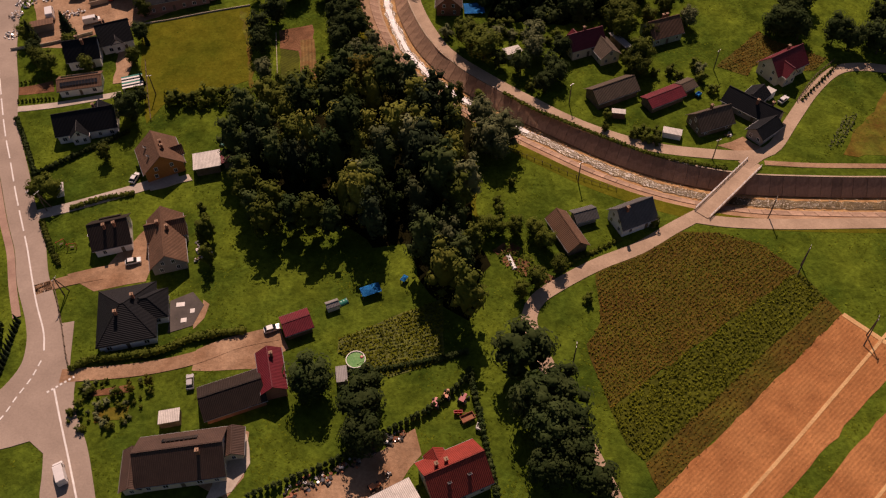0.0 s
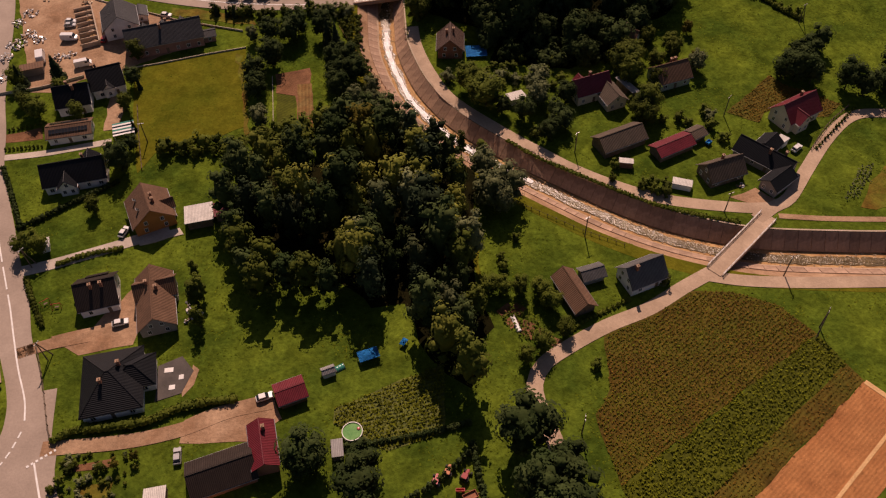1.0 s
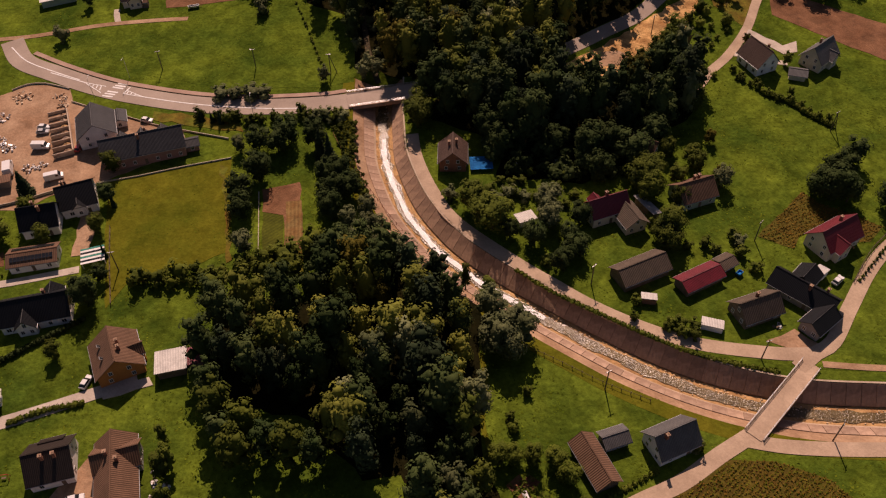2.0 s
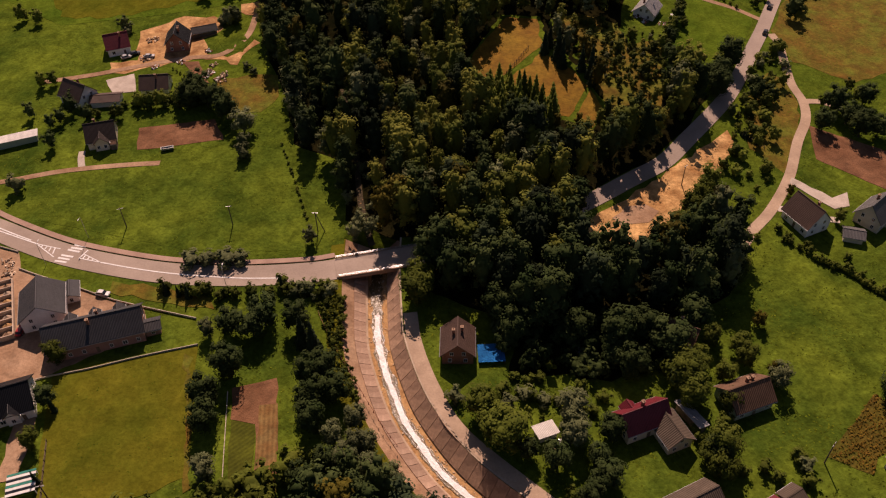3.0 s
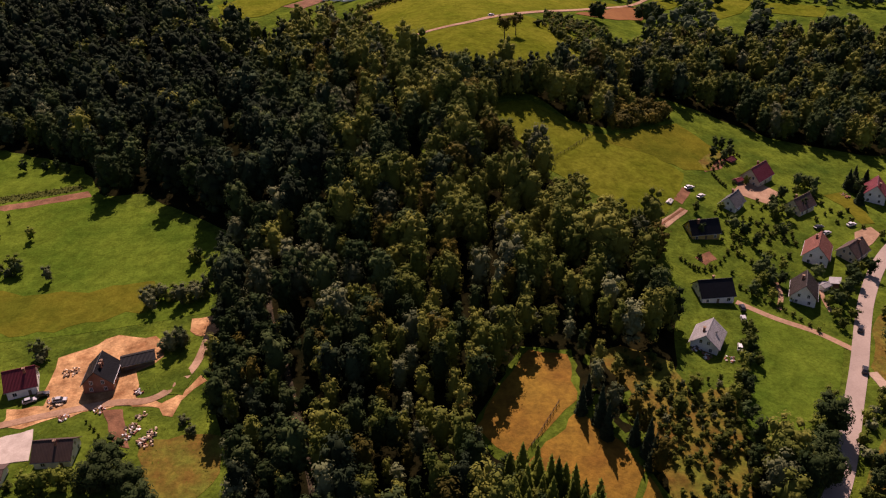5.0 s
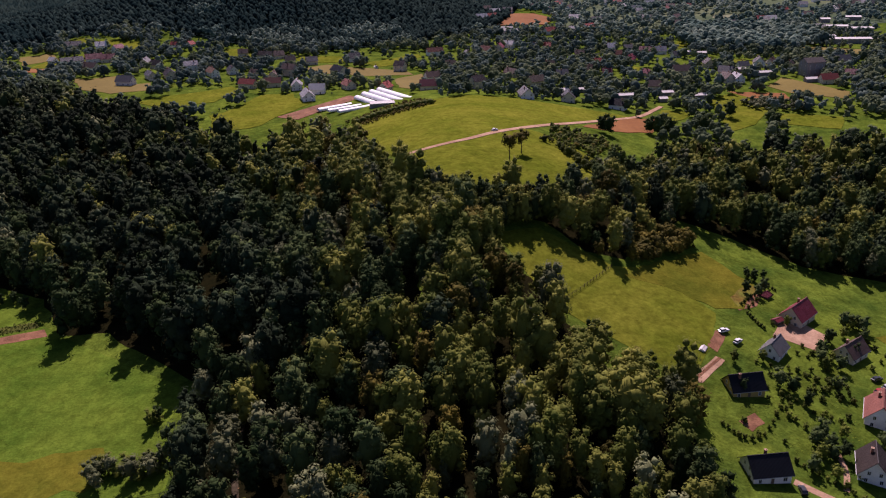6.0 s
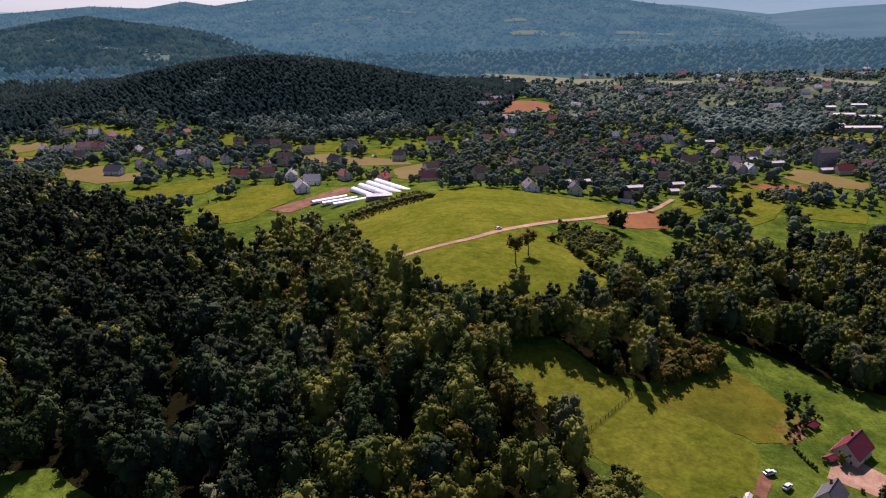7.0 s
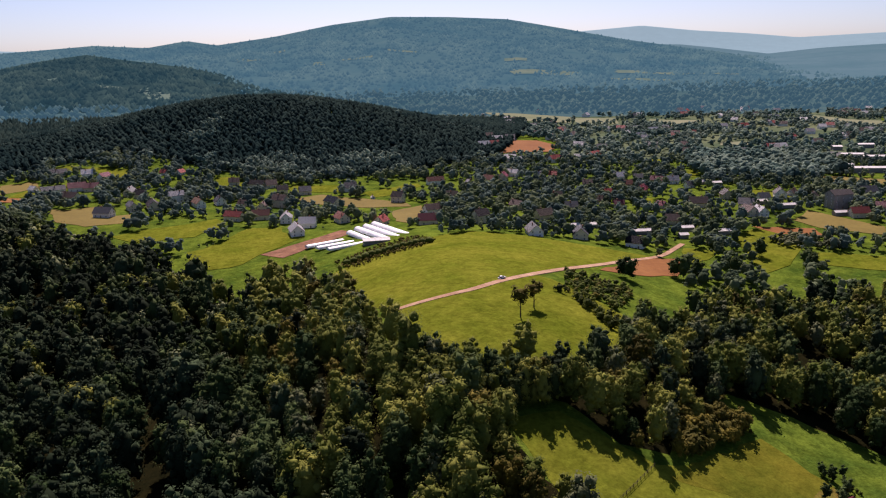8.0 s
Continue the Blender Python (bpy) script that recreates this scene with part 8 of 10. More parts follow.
tunnel(12.7, 91.8, -72, 3.6, 0.45, "small white garden cloche", "cloches")
tunnel(-46.3, 125.4, 80, 2.0, 0.6, "small green garden tank", "cloches", TEAL)
tunnel(-18.1, 83.4, 30, 1.6, 0.6, "small green water tank", "cloches", TEAL)
for ax, ay, bx, by, r in ((-64, 598, -47.6, 611, 1.7), (-58, 592, -41.6, 604, 1.7), (-51.5, 585, -36, 597, 1.7), (-33.5, 632, -12, 600, 2.2), (-37.5, 628, -16.5, 596.5, 2.2), (-41.5, 624, -21, 593.5, 2.2), (-45, 619.5, -33, 601, 2.2)):
    tunnel((ax + bx) / 2, (ay + by) / 2, math.degrees(math.atan2(by - ay, bx - ax)), math.hypot(bx - ax, by - ay), r, "long white plastic growing tunnel", "growing tunnels", WHITE_FILM, 8)
house("hall", -29, 589, 12, 13, 7, 2.2, "low flat-roofed packing shed beside the growing tunnels", "pale", "grey", 0.6, windows=False, chimney=0, category="hall", group="far village")


def glazed_shelter(x, y, turn):
    ob = thing("shelter", x, y, turn, None, "flat shelter with white and green roof strips", "shelter")
    for i in range(8):
        bm = bmesh.new()
        box(bm, 0, -2.0 + i * 0.55, 1.5, 4.6, 0.42 if i % 2 else 0.5, 0.07)
        part("roof_strip", bm, (FRAME, GLASS, FRAME, TEAL)[i % 4], ob)
    for sx in (-1, 1):
        for sy in (-1, 1):
            bm = bmesh.new()
            box(bm, sx * 2.1, sy * 1.9, -0.2, 0.12, 0.12, 1.75)
            part("post", bm, FRAME, ob)


glazed_shelter(-69.6, 144.6, 17)


def tractor(x, y, turn, colour, label):
    ob = thing("tractor", x, y, turn, None, label, "tractor", "farm machines")
    bm = bmesh.new()
    box(bm, 0.55, 0, 0.45, 1.1, 0.5, 0.45, 0.08)
    part("hood", bm, PAINTS[colour], ob)
    bm = bmesh.new()
    loft(bm, [(-0.1, 0.5), (0.0, 1.2), (-0.7, 1.25), (-0.8, 0.5)], 0.45, 0.38, 0.8)
    part("cab", bm, GLASS, ob)
    bm = bmesh.new()
    box(bm, -0.36, 0, 1.22, 0.9, 0.9, 0.08, 0.03)
    part("cab_roof", bm, PAINTS[colour], ob)
    for px, r in ((-0.45, 0.48), (0.85, 0.28)):
        for sy in (-1, 1):
            bm = bmesh.new()
            bmesh.ops.create_cone(bm, cap_ends=True, segments=14, radius1=r, radius2=r, depth=0.26, matrix=pose(px, sy * 0.55, r, 90))
            w = part("wheel", bm, RUBBER, ob)
            bm = bmesh.new()
            bmesh.ops.create_cone(bm, cap_ends=True, segments=10, radius1=r * 0.5, radius2=r * 0.5, depth=0.29, matrix=pose(px, sy * 0.55, r, 90))
            part("rim", bm, FRAME, w)


tractor(0.1, 64.0, 70, "orange", "faded orange tractor by the hedge")
tractor(2.8, 63.2, 60, "red", "red tractor with a pink-red hood")
tractor(-1.8, 62.5, 75, "pink", "pinkish-red tractor by the hedge")
tractor(-11.2, 48.6, 30, "orange", "pale orange machine in the yard")


def trailer(x, y, turn, L, W, mat, label):
    ob = thing("trailer", x, y, turn, None, label, "trailer", "farm machines")
    bm = bmesh.new()
    box(bm, 0, 0, 0.4, L, W, 0.1)
    for s in (-1, 1):
        box(bm, 0, s * (W / 2 - 0.04), 0.5, L, 0.07, 0.35)
        box(bm, s * (L / 2 - 0.04), 0, 0.5, 0.07, W - 0.16, 0.35)
    part("bed", bm, mat, ob)
    for sx in (-1, 1):
        for sy in (-1, 1):
            piece("wheel", shared("tyre", tyre_mesh), RUBBER, ob, m=pose(sx * L * 0.3, sy * W * 0.42, 0.22))
    bm = bmesh.new()
    rod(bm, (L / 2, 0, 0.42), (L / 2 + 0.8, 0, 0.3), 0.05)
    part("drawbar", bm, RUSTY, ob)


trailer(3.4, 59.9, 25, 2.3, 1.3, RUSTY, "rusty farm trailer on the grass")
trailer(-2.9, 61.6, 70, 1.2, 0.8, PAINTS["green"], "small green farm implement")
trailer(1.9, 60.9, 0, 1.4, 0.5, RED_METAL, "red farm roller on the grass")
trailer(5.2, 58.3, 70, 1.1, 0.9, FRAME, "small white trailer beside the hedge")
trailer(-67.3, 235.6, 15, 3.0, 1.0, STEEL, "grey implement at the field edge")
trailer(57.3, 137.2, 40, 1.2, 0.9, BLUE, "blue farm implement behind the shed")


def heap(name, x, y, r, n, mats, label, seed, tall=0.6, group="heaps"):
    """A heap of odds and ends, each bit a slab, tube or lump."""
    rng = random.Random(seed)
    ob = thing(name, x, y, 0, None, label, "heap", group)
    for k in range(len(mats)):
        bm = bmesh.new()
        for i in range(n // len(mats)):
            a, q = rng.uniform(0, 6.28), r * math.sqrt(rng.uniform(0, 1))
            m = pose(q * math.cos(a), q * math.sin(a), rng.uniform(0.1, tall * (1.2 - q / r)), rng.uniform(-30, 30), rng.uniform(-30, 30), rng.uniform(0, 180))
            if rng.random() < 0.5:
                bmesh.ops.create_cube(bm, size=1.0, matrix=m @ Matrix.Diagonal((rng.uniform(0.2, 0.9), rng.uniform(0.15, 0.5), rng.uniform(0.08, 0.4), 1)))
            elif rng.random() < 0.5:
                bmesh.ops.create_cone(bm, cap_ends=True, segments=8, radius1=0.25, radius2=0.22, depth=rng.uniform(0.2, 0.8), matrix=m)
            else:
                bmesh.ops.create_icosphere(bm, subdivisions=1, radius=rng.uniform(0.15, 0.4), matrix=m @ Matrix.Diagonal((1, 1, 0.6, 1)))
        tagged(part("scrap", bm, mats[k], ob), kind="stuff")


for i, (x, y, r, n) in enumerate(((-21.4, 49.4, 1.6, 30), (-18.9, 50.3, 1.2, 24), (-16.6, 52, 1.0, 18), (-14.6, 52.8, 1.0, 18), (-9.1, 56.6, 1.2, 24), (-7.6, 57.2, 1.0, 20), (-9.6, 50.6, 0.9, 14), (-24, 48, 1.2, 20), (-12.5, 54.6, 1.3, 24))):
    heap("scrap_heap", x, y, r, n, (STEEL, RUSTY, RUBBER, WOOD), "heap of scrap metal and old tyres", 40 + i, 0.5, "scrap heaps")
for i, (x, y, r, n) in enumerate(((-104.1, 177.4, 2.6, 50), (-102, 181, 2.2, 36), (-105, 172, 2.0, 34), (-104.6, 190.2, 2.2, 30), (-106.5, 186, 1.8, 24), (-103.5, 164.5, 2.0, 30), (-92, 172, 1.6, 26), (-89.5, 173, 1.4, 20), (-99, 179, 1.5, 20))):
    heap("rubble_heap", x, y, r, n, (FRAME, STEEL, CURB), "heap of pale building rubble and sacks", 60 + i, 0.7, "rubble heaps")
for i, (x, y) in enumerate(((-64.7, 267.6), (-63.3, 269.5), (-60.6, 266.1), (-84.3, 279.6), (-66.1, 281.5), (-73, 276), (-80, 274), (57.2, 286.4), (58.8, 284.4), (64, 284))):
    heap("timber_heap", x, y, 1.2, 18, (WOOD, FRAME, RUSTY), "stack of building timber and sacks", 80 + i, 0.4, "timber heaps")
for i, (x, y) in enumerate(((-46.6, 98), (-46.4, 96), (-46, 94), (-44.4, 95.6), (-83.6, 112.6), (61, 124.6), (51.5, 138.6), (20, 151), (18.4, 149.6), (25.5, 170.6), (16.5, 170), (31, 168.5))):
    heap("clutter", x, y, 0.7, 10, (FRAME, WOOD, STEEL), "odds and ends beside a farm wall", 100 + i, 0.4, "clutter")


def stalls(x, y, turn, n=7):
    ob = thing("material_bay", x, y, turn, None, "low open concrete bay wall holding gravel in the yard", "gravel bay")
    bm = bmesh.new()
    box(bm, 2.2, 0, -0.2, 0.25, n * 2.4, 1.3)
    part("back_wall", bm, CURB, ob)
    for i in range(n + 1):
        bm = bmesh.new()
        box(bm, 0, -n * 1.2 + i * 2.4, -0.2, 4.4, 0.22, 1.2, 0.02)
        part("divider", bm, CURB, ob)
    for i in range(n):
        bm = bmesh.new()
        bmesh.ops.create_cone(bm, cap_ends=False, segments=12, radius1=1.1, radius2=0.15, depth=0.8, matrix=Matrix.Translation((0.9, -n * 1.2 + 1.2 + i * 2.4, 0.35)))
        for v in bm.verts:
            v.co += Vector((0.12, 0.12, 0.1)) * noise.noise(v.co * 2)
        part("gravel", bm, (DIRT, BED, CURB)[i % 3], ob)


stalls(-88.4, 183.8, 22)


def parasol(x, y):
    ob = thing("parasol", x, y, 0, None, "white garden parasol on a pole", "parasol")
    bm = bmesh.new()
    bmesh.ops.create_cone(bm, cap_ends=False, segments=8, radius1=0.85, radius2=0.04, depth=0.4, matrix=Matrix.Translation((0, 0, 1.55)))
    part("canopy", bm, FRAME, ob)
    bm = bmesh.new()
    rod(bm, (0, 0, 0), (0, 0, 1.6), 0.03)
    part("pole", bm, WOOD, ob)


parasol(-67.2, 99.6)


def swing(x, y, turn, label="red garden swing frame"):
    ob = thing("swing", x, y, turn, None, label, "swing")
    for s in (-1, 1):
        for k in (-1, 1):
            bm = bmesh.new()
            rod(bm, (s * 0.8, k * 0.5, 0), (s * 0.8, 0, 1.3), 0.05)
            part("leg", bm, RED_METAL, ob)
    bm = bmesh.new()
    rod(bm, (-0.9, 0, 1.3), (0.9, 0, 1.3), 0.05)
    part("bar", bm, RED_METAL, ob)
    bm = bmesh.new()
    box(bm, 0, 0, 0.35, 0.7, 0.35, 0.06)
    part("seat", bm, WOOD, ob)


swing(-73, 98.2, 40)
swing(-70.7, 97.4, 10)
patch("terrace_villa", [(-49.5, 84.5), (-45.8, 86.5), (-43.2, 83.5), (-44.4, 79), (-48.6, 77.5)], material("dark terrace paving", (0.05, 0.042, 0.036), (0.085, 0.07, 0.06), 0.5, 3.0, 0.8, 0.1, 0.3), 0.10, label="dark paved terrace behind the villa", step=3)
patch("terrace_brown", [(-34.6, 57), (-32, 58), (-30.8, 53), (-33, 48.5), (-37, 47)], PAVING, 0.10, label="pale paved terrace round the big house", step=3)
patch("court_orange", [(-60, 113.6), (-52, 116.4), (-51, 114.6), (-59, 111.8)], PAVING, 0.14, label="pale paved court before the orange house", step=3)
patch("path_houses", [(-76, 158), (-72.6, 158.8), (-71.4, 146), (-74.6, 145.4)], DIRT, 0.12, label="pinkish paved path between houses", step=3)
BED_SOIL = [[(9.4, 94.6), (11.6, 96.4), (12.6, 94.8), (10.6, 93.2)], [(12.9, 96.6), (14.8, 95), (13.6, 93.4), (12, 94.4)], [(10.8, 92.6), (12.6, 93.8), (13.6, 91.8), (11.8, 90.6)], [(14.2, 92.8), (16.2, 91.6), (15.2, 88.4), (13.4, 89.8)], [(16.8, 91), (18.6, 89.4), (17.8, 87.2), (16, 88)], [(18.8, 89), (20.8, 88), (19.6, 86.6), (18.4, 87)]]
for bed in BED_SOIL:
    patch("yard_vegetables", bed, SOIL, 0.08, label="small brown vegetable bed by the cottage", step=3)
crop_rows("bed_plants", [(9.4, 94.6), (12.9, 96.6), (18.6, 89.4), (20.8, 88), (18.4, 86.8), (13.4, 88.6)], 30, 0.9, 0.6, 0.45, LEAF, "vegetables and flowers in the cottage beds", 0.25)

# ---- far village ----


def village_house(x, y, size, roof, wall, tall=False):
    """A house of the far village, with its longer side about size."""
    rnd = random.Random(int(x * 31 + y * 7))
    L, W = size * 0.92, min(size * 0.8, rnd.uniform(6.2, 8.2))
    house("house", x, y, rnd.uniform(-30, 40) + rnd.choice((0, 0, 90)), L, W, (4.4 if tall else 2.6) * min(1.1, size / 9), "far %s house with a %s roof" % (wall, roof), roof, wall, W * 0.36, chimney=1, floors=2 if tall else 1,
          group="far village", cheap=True)


for x, y, size in [(-269.3, 770.9, 17.6), (-200.0, 688.6, 12.5), (46.8, 594.0, 12.6), (144.6, 789.6, 8.4), (200.5, 703.3, 8.3), (171.4, 756.6, 7.3)]:
    village_house(x, y, size, "grey", "white")
for x, y, size in [(-245.7, 744.9, 15.9), (-147.5, 790.5, 8.5), (-118.5, 778.7, 9.0), (155.3, 687.0, 12.1), (176.0, 661.4, 10.3), (98.9, 700.8, 7.8), (104.0, 767.8, 8.0), (-123.1, 714.5, 6.6)]:
    village_house(x, y, size, "brown", "cream")
for x, y, size in [(-256.3, 779.2, 13.3), (-252.5, 817.6, 12.1), (255.0, 668.5, 8.2)]:
    village_house(x, y, size, "maroon", "white")
for x, y, size in [(-244.4, 777.9, 14.0), (133.8, 737.1, 11.5), (154.0, 775.7, 9.9), (132.8, 684.9, 7.0), (47.5, 801.4, 10.1)]:
    village_house(x, y, size, "maroon", "cream")
for x, y, size in [(-295.2, 835.9, 13.7)]:
    village_house(x, y, size, "slate", "cream")
for x, y, size in [(-270.5, 829.8, 9.6), (-71.5, 648.8, 10.7), (131.7, 796.1, 9.3), (56.0, 816.6, 10.3), (-287.2, 779.1, 7.2), (-42.3, 730.1, 3.7)]:
    village_house(x, y, size, "pale", "white")
for x, y, size in [(-212.0, 760.8, 14.2), (-190.3, 707.9, 12.9), (181.9, 681.4, 10.0), (270.7, 714.3, 12.1), (77.8, 677.2, 8.7), (21.6, 773.1, 8.0)]:
    village_house(x, y, size, "grey", "cream")
for x, y, size in [(-178.1, 710.4, 15.8), (-128.6, 779.4, 14.0), (-106.8, 759.7, 8.7), (181.3, 713.3, 9.8), (-200.3, 749.9, 9.0)]:
    village_house(x, y, size, "dark", "cream")
for x, y, size in [(-170.5, 731.9, 10.9)]:
    village_house(x, y, size, "silver", "white", tall=True)
for x, y, size in [(-151.2, 715.2, 13.5)]:
    village_house(x, y, size, "rust", "white")
for x, y, size in [(-139.3, 721.5, 9.0), (-60.6, 762.2, 10.2)]:
    village_house(x, y, size, "slate", "white")
for x, y, size in [(-117.9, 672.3, 12.9), (-30.3, 640.5, 8.6), (233.9, 652.6, 11.3), (86.2, 810.1, 7.7), (110.5, 732.3, 6.8)]:
    village_house(x, y, size, "red", "cream")
for x, y, size in [(-102.8, 673.8, 11.5), (-53.7, 657.0, 10.9), (130.4, 763.1, 8.0), (36.4, 789.4, 9.0)]:
    village_house(x, y, size, "terracotta", "cream")
for x, y, size in [(-107.5, 700.2, 8.5), (46.5, 678.8, 10.0), (127.4, 642.1, 8.9)]:
    village_house(x, y, size, "brown", "cream")
for x, y, size in [(-86.2, 664.3, 11.8), (-74.9, 632.7, 14.0), (164.9, 774.6, 9.1), (182.3, 660.9, 11.0), (76.7, 818.6, 6.1)]:
    village_house(x, y, size, "silver", "white")
for x, y, size in [(-98.4, 710.2, 11.6)]:
    village_house(x, y, size, "brown", "cream", tall=True)
for x, y, size in [(-65.4, 709.7, 14.3)]:
    village_house(x, y, size, "black", "cream")
for x, y, size in [(-90.1, 752.3, 9.3)]:
    village_house(x, y, size, "grey", "cream")
for x, y, size in [(-25.0, 713.8, 8.6), (22.5, 627.0, 9.5)]:
    village_house(x, y, size, "dark", "cream", tall=True)
for x, y, size in [(-2.3, 784.2, 13.8)]:
    village_house(x, y, size, "terracotta", "white")
for x, y, size in [(-3.1, 666.7, 11.0), (225.4, 719.2, 7.1)]:
    village_house(x, y, size, "brown", "white")
for x, y, size in [(-4.7, 628.0, 11.8), (108.5, 689.2, 6.9)]:
    village_house(x, y, size, "maroon", "cream")
for x, y, size in [(58.1, 646.9, 11.2), (9.0, 721.6, 8.7)]:
    village_house(x, y, size, "old", "cream")
for x, y, size in [(69.6, 596.6, 11.7)]:
    village_house(x, y, size, "slate", "cream")
for x, y, size in [(94.3, 586.8, 9.9)]:
    village_house(x, y, size, "black", "white")
for x, y, size in [(-211.5, 829.5, 6.5), (-198.0, 828.2, 7.3), (212.4, 840.8, 6.6)]:
    village_house(x, y, size, "red", "white")
for x, y, size in [(215.3, 714.0, 11.6)]:
    village_house(x, y, size, "dark", "white")
for x, y, size in [(75.3, 718.4, 8.0)]:
    village_house(x, y, size, "old", "cream")
for x, y, size in [(233.0, 705.9, 7.0)]:
    village_house(x, y, size, "dark", "cream")
for x, y, n in ((68.9, 621.5, 9), (81.9, 628.1, 7), (104.4, 616.9, 12), (130.5, 626.8, 7), (124.1, 611.2, 5), (146.9, 620.0, 8), (194.6, 692.6, 8), (204.4, 679.5, 13), (226.9, 657.4, 11), (191.2, 764.3, 11), (183.3, 770.1, 5)):
    house("hall", x, y, 8, n, 4.6, 2.0, "low far hall with a pale sheet roof", "pale", "grey", 0.9, windows=False, chimney=0, category="hall", group="far village")
house("mill", 234, 677, 10, 13, 9.5, 8.5, "tall grey mill building above the village", "dark", "grey", 2.0, floors=4, chimney=0, category="mill", cheap=True)
for x, y, n in ((307.3, 828.9, 22), (323.3, 811.3, 38), (347.9, 894.9, 32), (362.5, 877.1, 22), (366.3, 952.8, 9), (399.4, 966.6, 15)):
    house("warehouse", x, y, -6, n, 8, 3.6, "long far warehouse with a white roof", "pale", "grey", 0.9, windows=False, chimney=0, category="warehouse", group="far village")
FAR_FIELDS = []
HAY_FAR = material("far hay field", (0.120, 0.092, 0.016), (0.165, 0.128, 0.026), 0.02, 0.4, 0.95, 0.2, 0.3, spec=0.1)
# the distant field's base colour is paled in place of haze
HAZED_FIELD = material("distant field paled for haze", (0.13, 0.15, 0.085), (0.20, 0.20, 0.12), 0.01, 0.2, 0.95, 0.2, 0.3, spec=0.0)
CLAY_FIELD = material("far clay soil", (0.152, 0.059, 0.013), (0.216, 0.095, 0.024), 0.03, 0.5, 0.95, 0.2, 0.35, spec=0.1)
for field in ([(-244.6, 713.1), (-221.8, 673.6), (-200.3, 662.0), (-177.7, 670.0), (-186.0, 693.8), (-198.2, 688.4), (-215.1, 721.2), (-232.6, 712.0)],
              [(-95.0, 736.7), (-78.2, 749.2), (-61.5, 737.1), (-34.5, 722.3), (-19.4, 708.1), (-15.4, 693.9), (-46.6, 698.1), (-76.8, 715.2)],
              [(-325.1, 804.9), (-306.4, 818.1), (-287.9, 793.2), (-306.2, 769.6)],
              [(-26.6, 680.6), (-10.3, 696.9), (-7.9, 666.0), (-16.3, 636.2), (-22.9, 645.2)],
              [(195.6, 647.3), (214.4, 672.1), (220.1, 656.5), (236.2, 629.0), (227.4, 612.6), (201.2, 629.1)],
              [(280.3, 796.2), (315.6, 775.4), (305.1, 756.1), (266.5, 770.8)]):
    FAR_FIELDS.append(field)
    patch("field_far", field, HAY_FAR, 0.2, 8, 1.0, "far dry yellow field in the valley")
for field in ([(-176.1, 637.4), (-158.4, 622.6), (-141.4, 629.1), (-129.4, 634.0), (-119.9, 661.0), (-128.8, 676.3), (-142.9, 662.9), (-156.6, 655.9), (-167.2, 646.4)],
              [(-124.7, 603.8), (-117.8, 609.2), (-110.9, 626.6), (-104.5, 650.2), (-85.8, 650.3), (-83.5, 638.3), (-69.1, 625.1), (-86.2, 594.8), (-91.1, 580.9), (-96.5, 575.8), (-114.2, 573.9)],
              [(-315.5, 865.4), (-300.4, 873.0), (-287.4, 859.0), (-274.1, 860.0), (-241.4, 845.7), (-235.9, 815.5), (-255.0, 829.3), (-275.0, 851.1), (-305.4, 853.4)],
              [(-293.6, 784.0), (-274.8, 805.3), (-264.2, 786.1), (-272.6, 761.5), (-295.2, 756.3)],
              [(-51.9, 752.8), (-37.5, 766.5), (-14.5, 787.3), (-12.2, 775.5), (-28.4, 743.2), (-42.7, 734.5)]):
    FAR_FIELDS.append(field)
    patch("field_far", field, FARGRASS, 0.2, 8, 1.0, "far bright green meadow in the valley")
for field in ([(-109.1, 782.2), (-71.1, 784.2), (-66.0, 758.4), (-98.6, 757.1)],
              [(-168.4, 814.9), (-155.9, 816.1), (-135.7, 783.8), (-156.3, 785.2)],
              [(118.0, 589.6), (133.3, 586.5), (124.3, 571.3), (109.5, 559.1)],
              [(149.5, 613.2), (168.7, 629.9), (179.2, 612.3), (176.0, 591.9), (159.3, 565.3), (138.8, 548.6), (146.2, 578.0)],
              [(174.0, 586.2), (192.8, 581.7), (208.0, 576.5), (197.3, 556.5), (174.5, 565.2)],
              [(205.0, 743.6), (229.2, 729.6), (223.0, 711.1), (197.5, 713.8)],
              [(184.9, 925.3), (194.2, 913.2), (185.0, 887.7), (178.3, 898.9)],
              [(184.7, 819.1), (212.0, 867.6), (193.6, 806.5), (179.8, 791.3)],
              [(132.1, 719.9), (136.0, 715.4), (130.2, 695.9), (127.8, 699.7)]):
    FAR_FIELDS.append(field)
    patch("field_far", field, FARGRASS, 0.2, 8, 1.0, "far bright green meadow in the valley")
for field in ([(167.6, 634.9), (197.8, 628.1), (196.9, 613.5), (175.8, 618.0)],
              [(65.3, 527.5), (95.5, 565.2), (111.0, 570.4), (108.1, 554.3), (100.7, 539.3), (79.6, 530.2)],
              [(-299.4, 756.8), (-278.8, 754.4), (-272.6, 738.2), (-292.7, 744.3)]):
    FAR_FIELDS.append(field)
    patch("field_far", field, CLAY_FIELD, 0.2, 8, 1.0, "far reddish bare field in the valley")
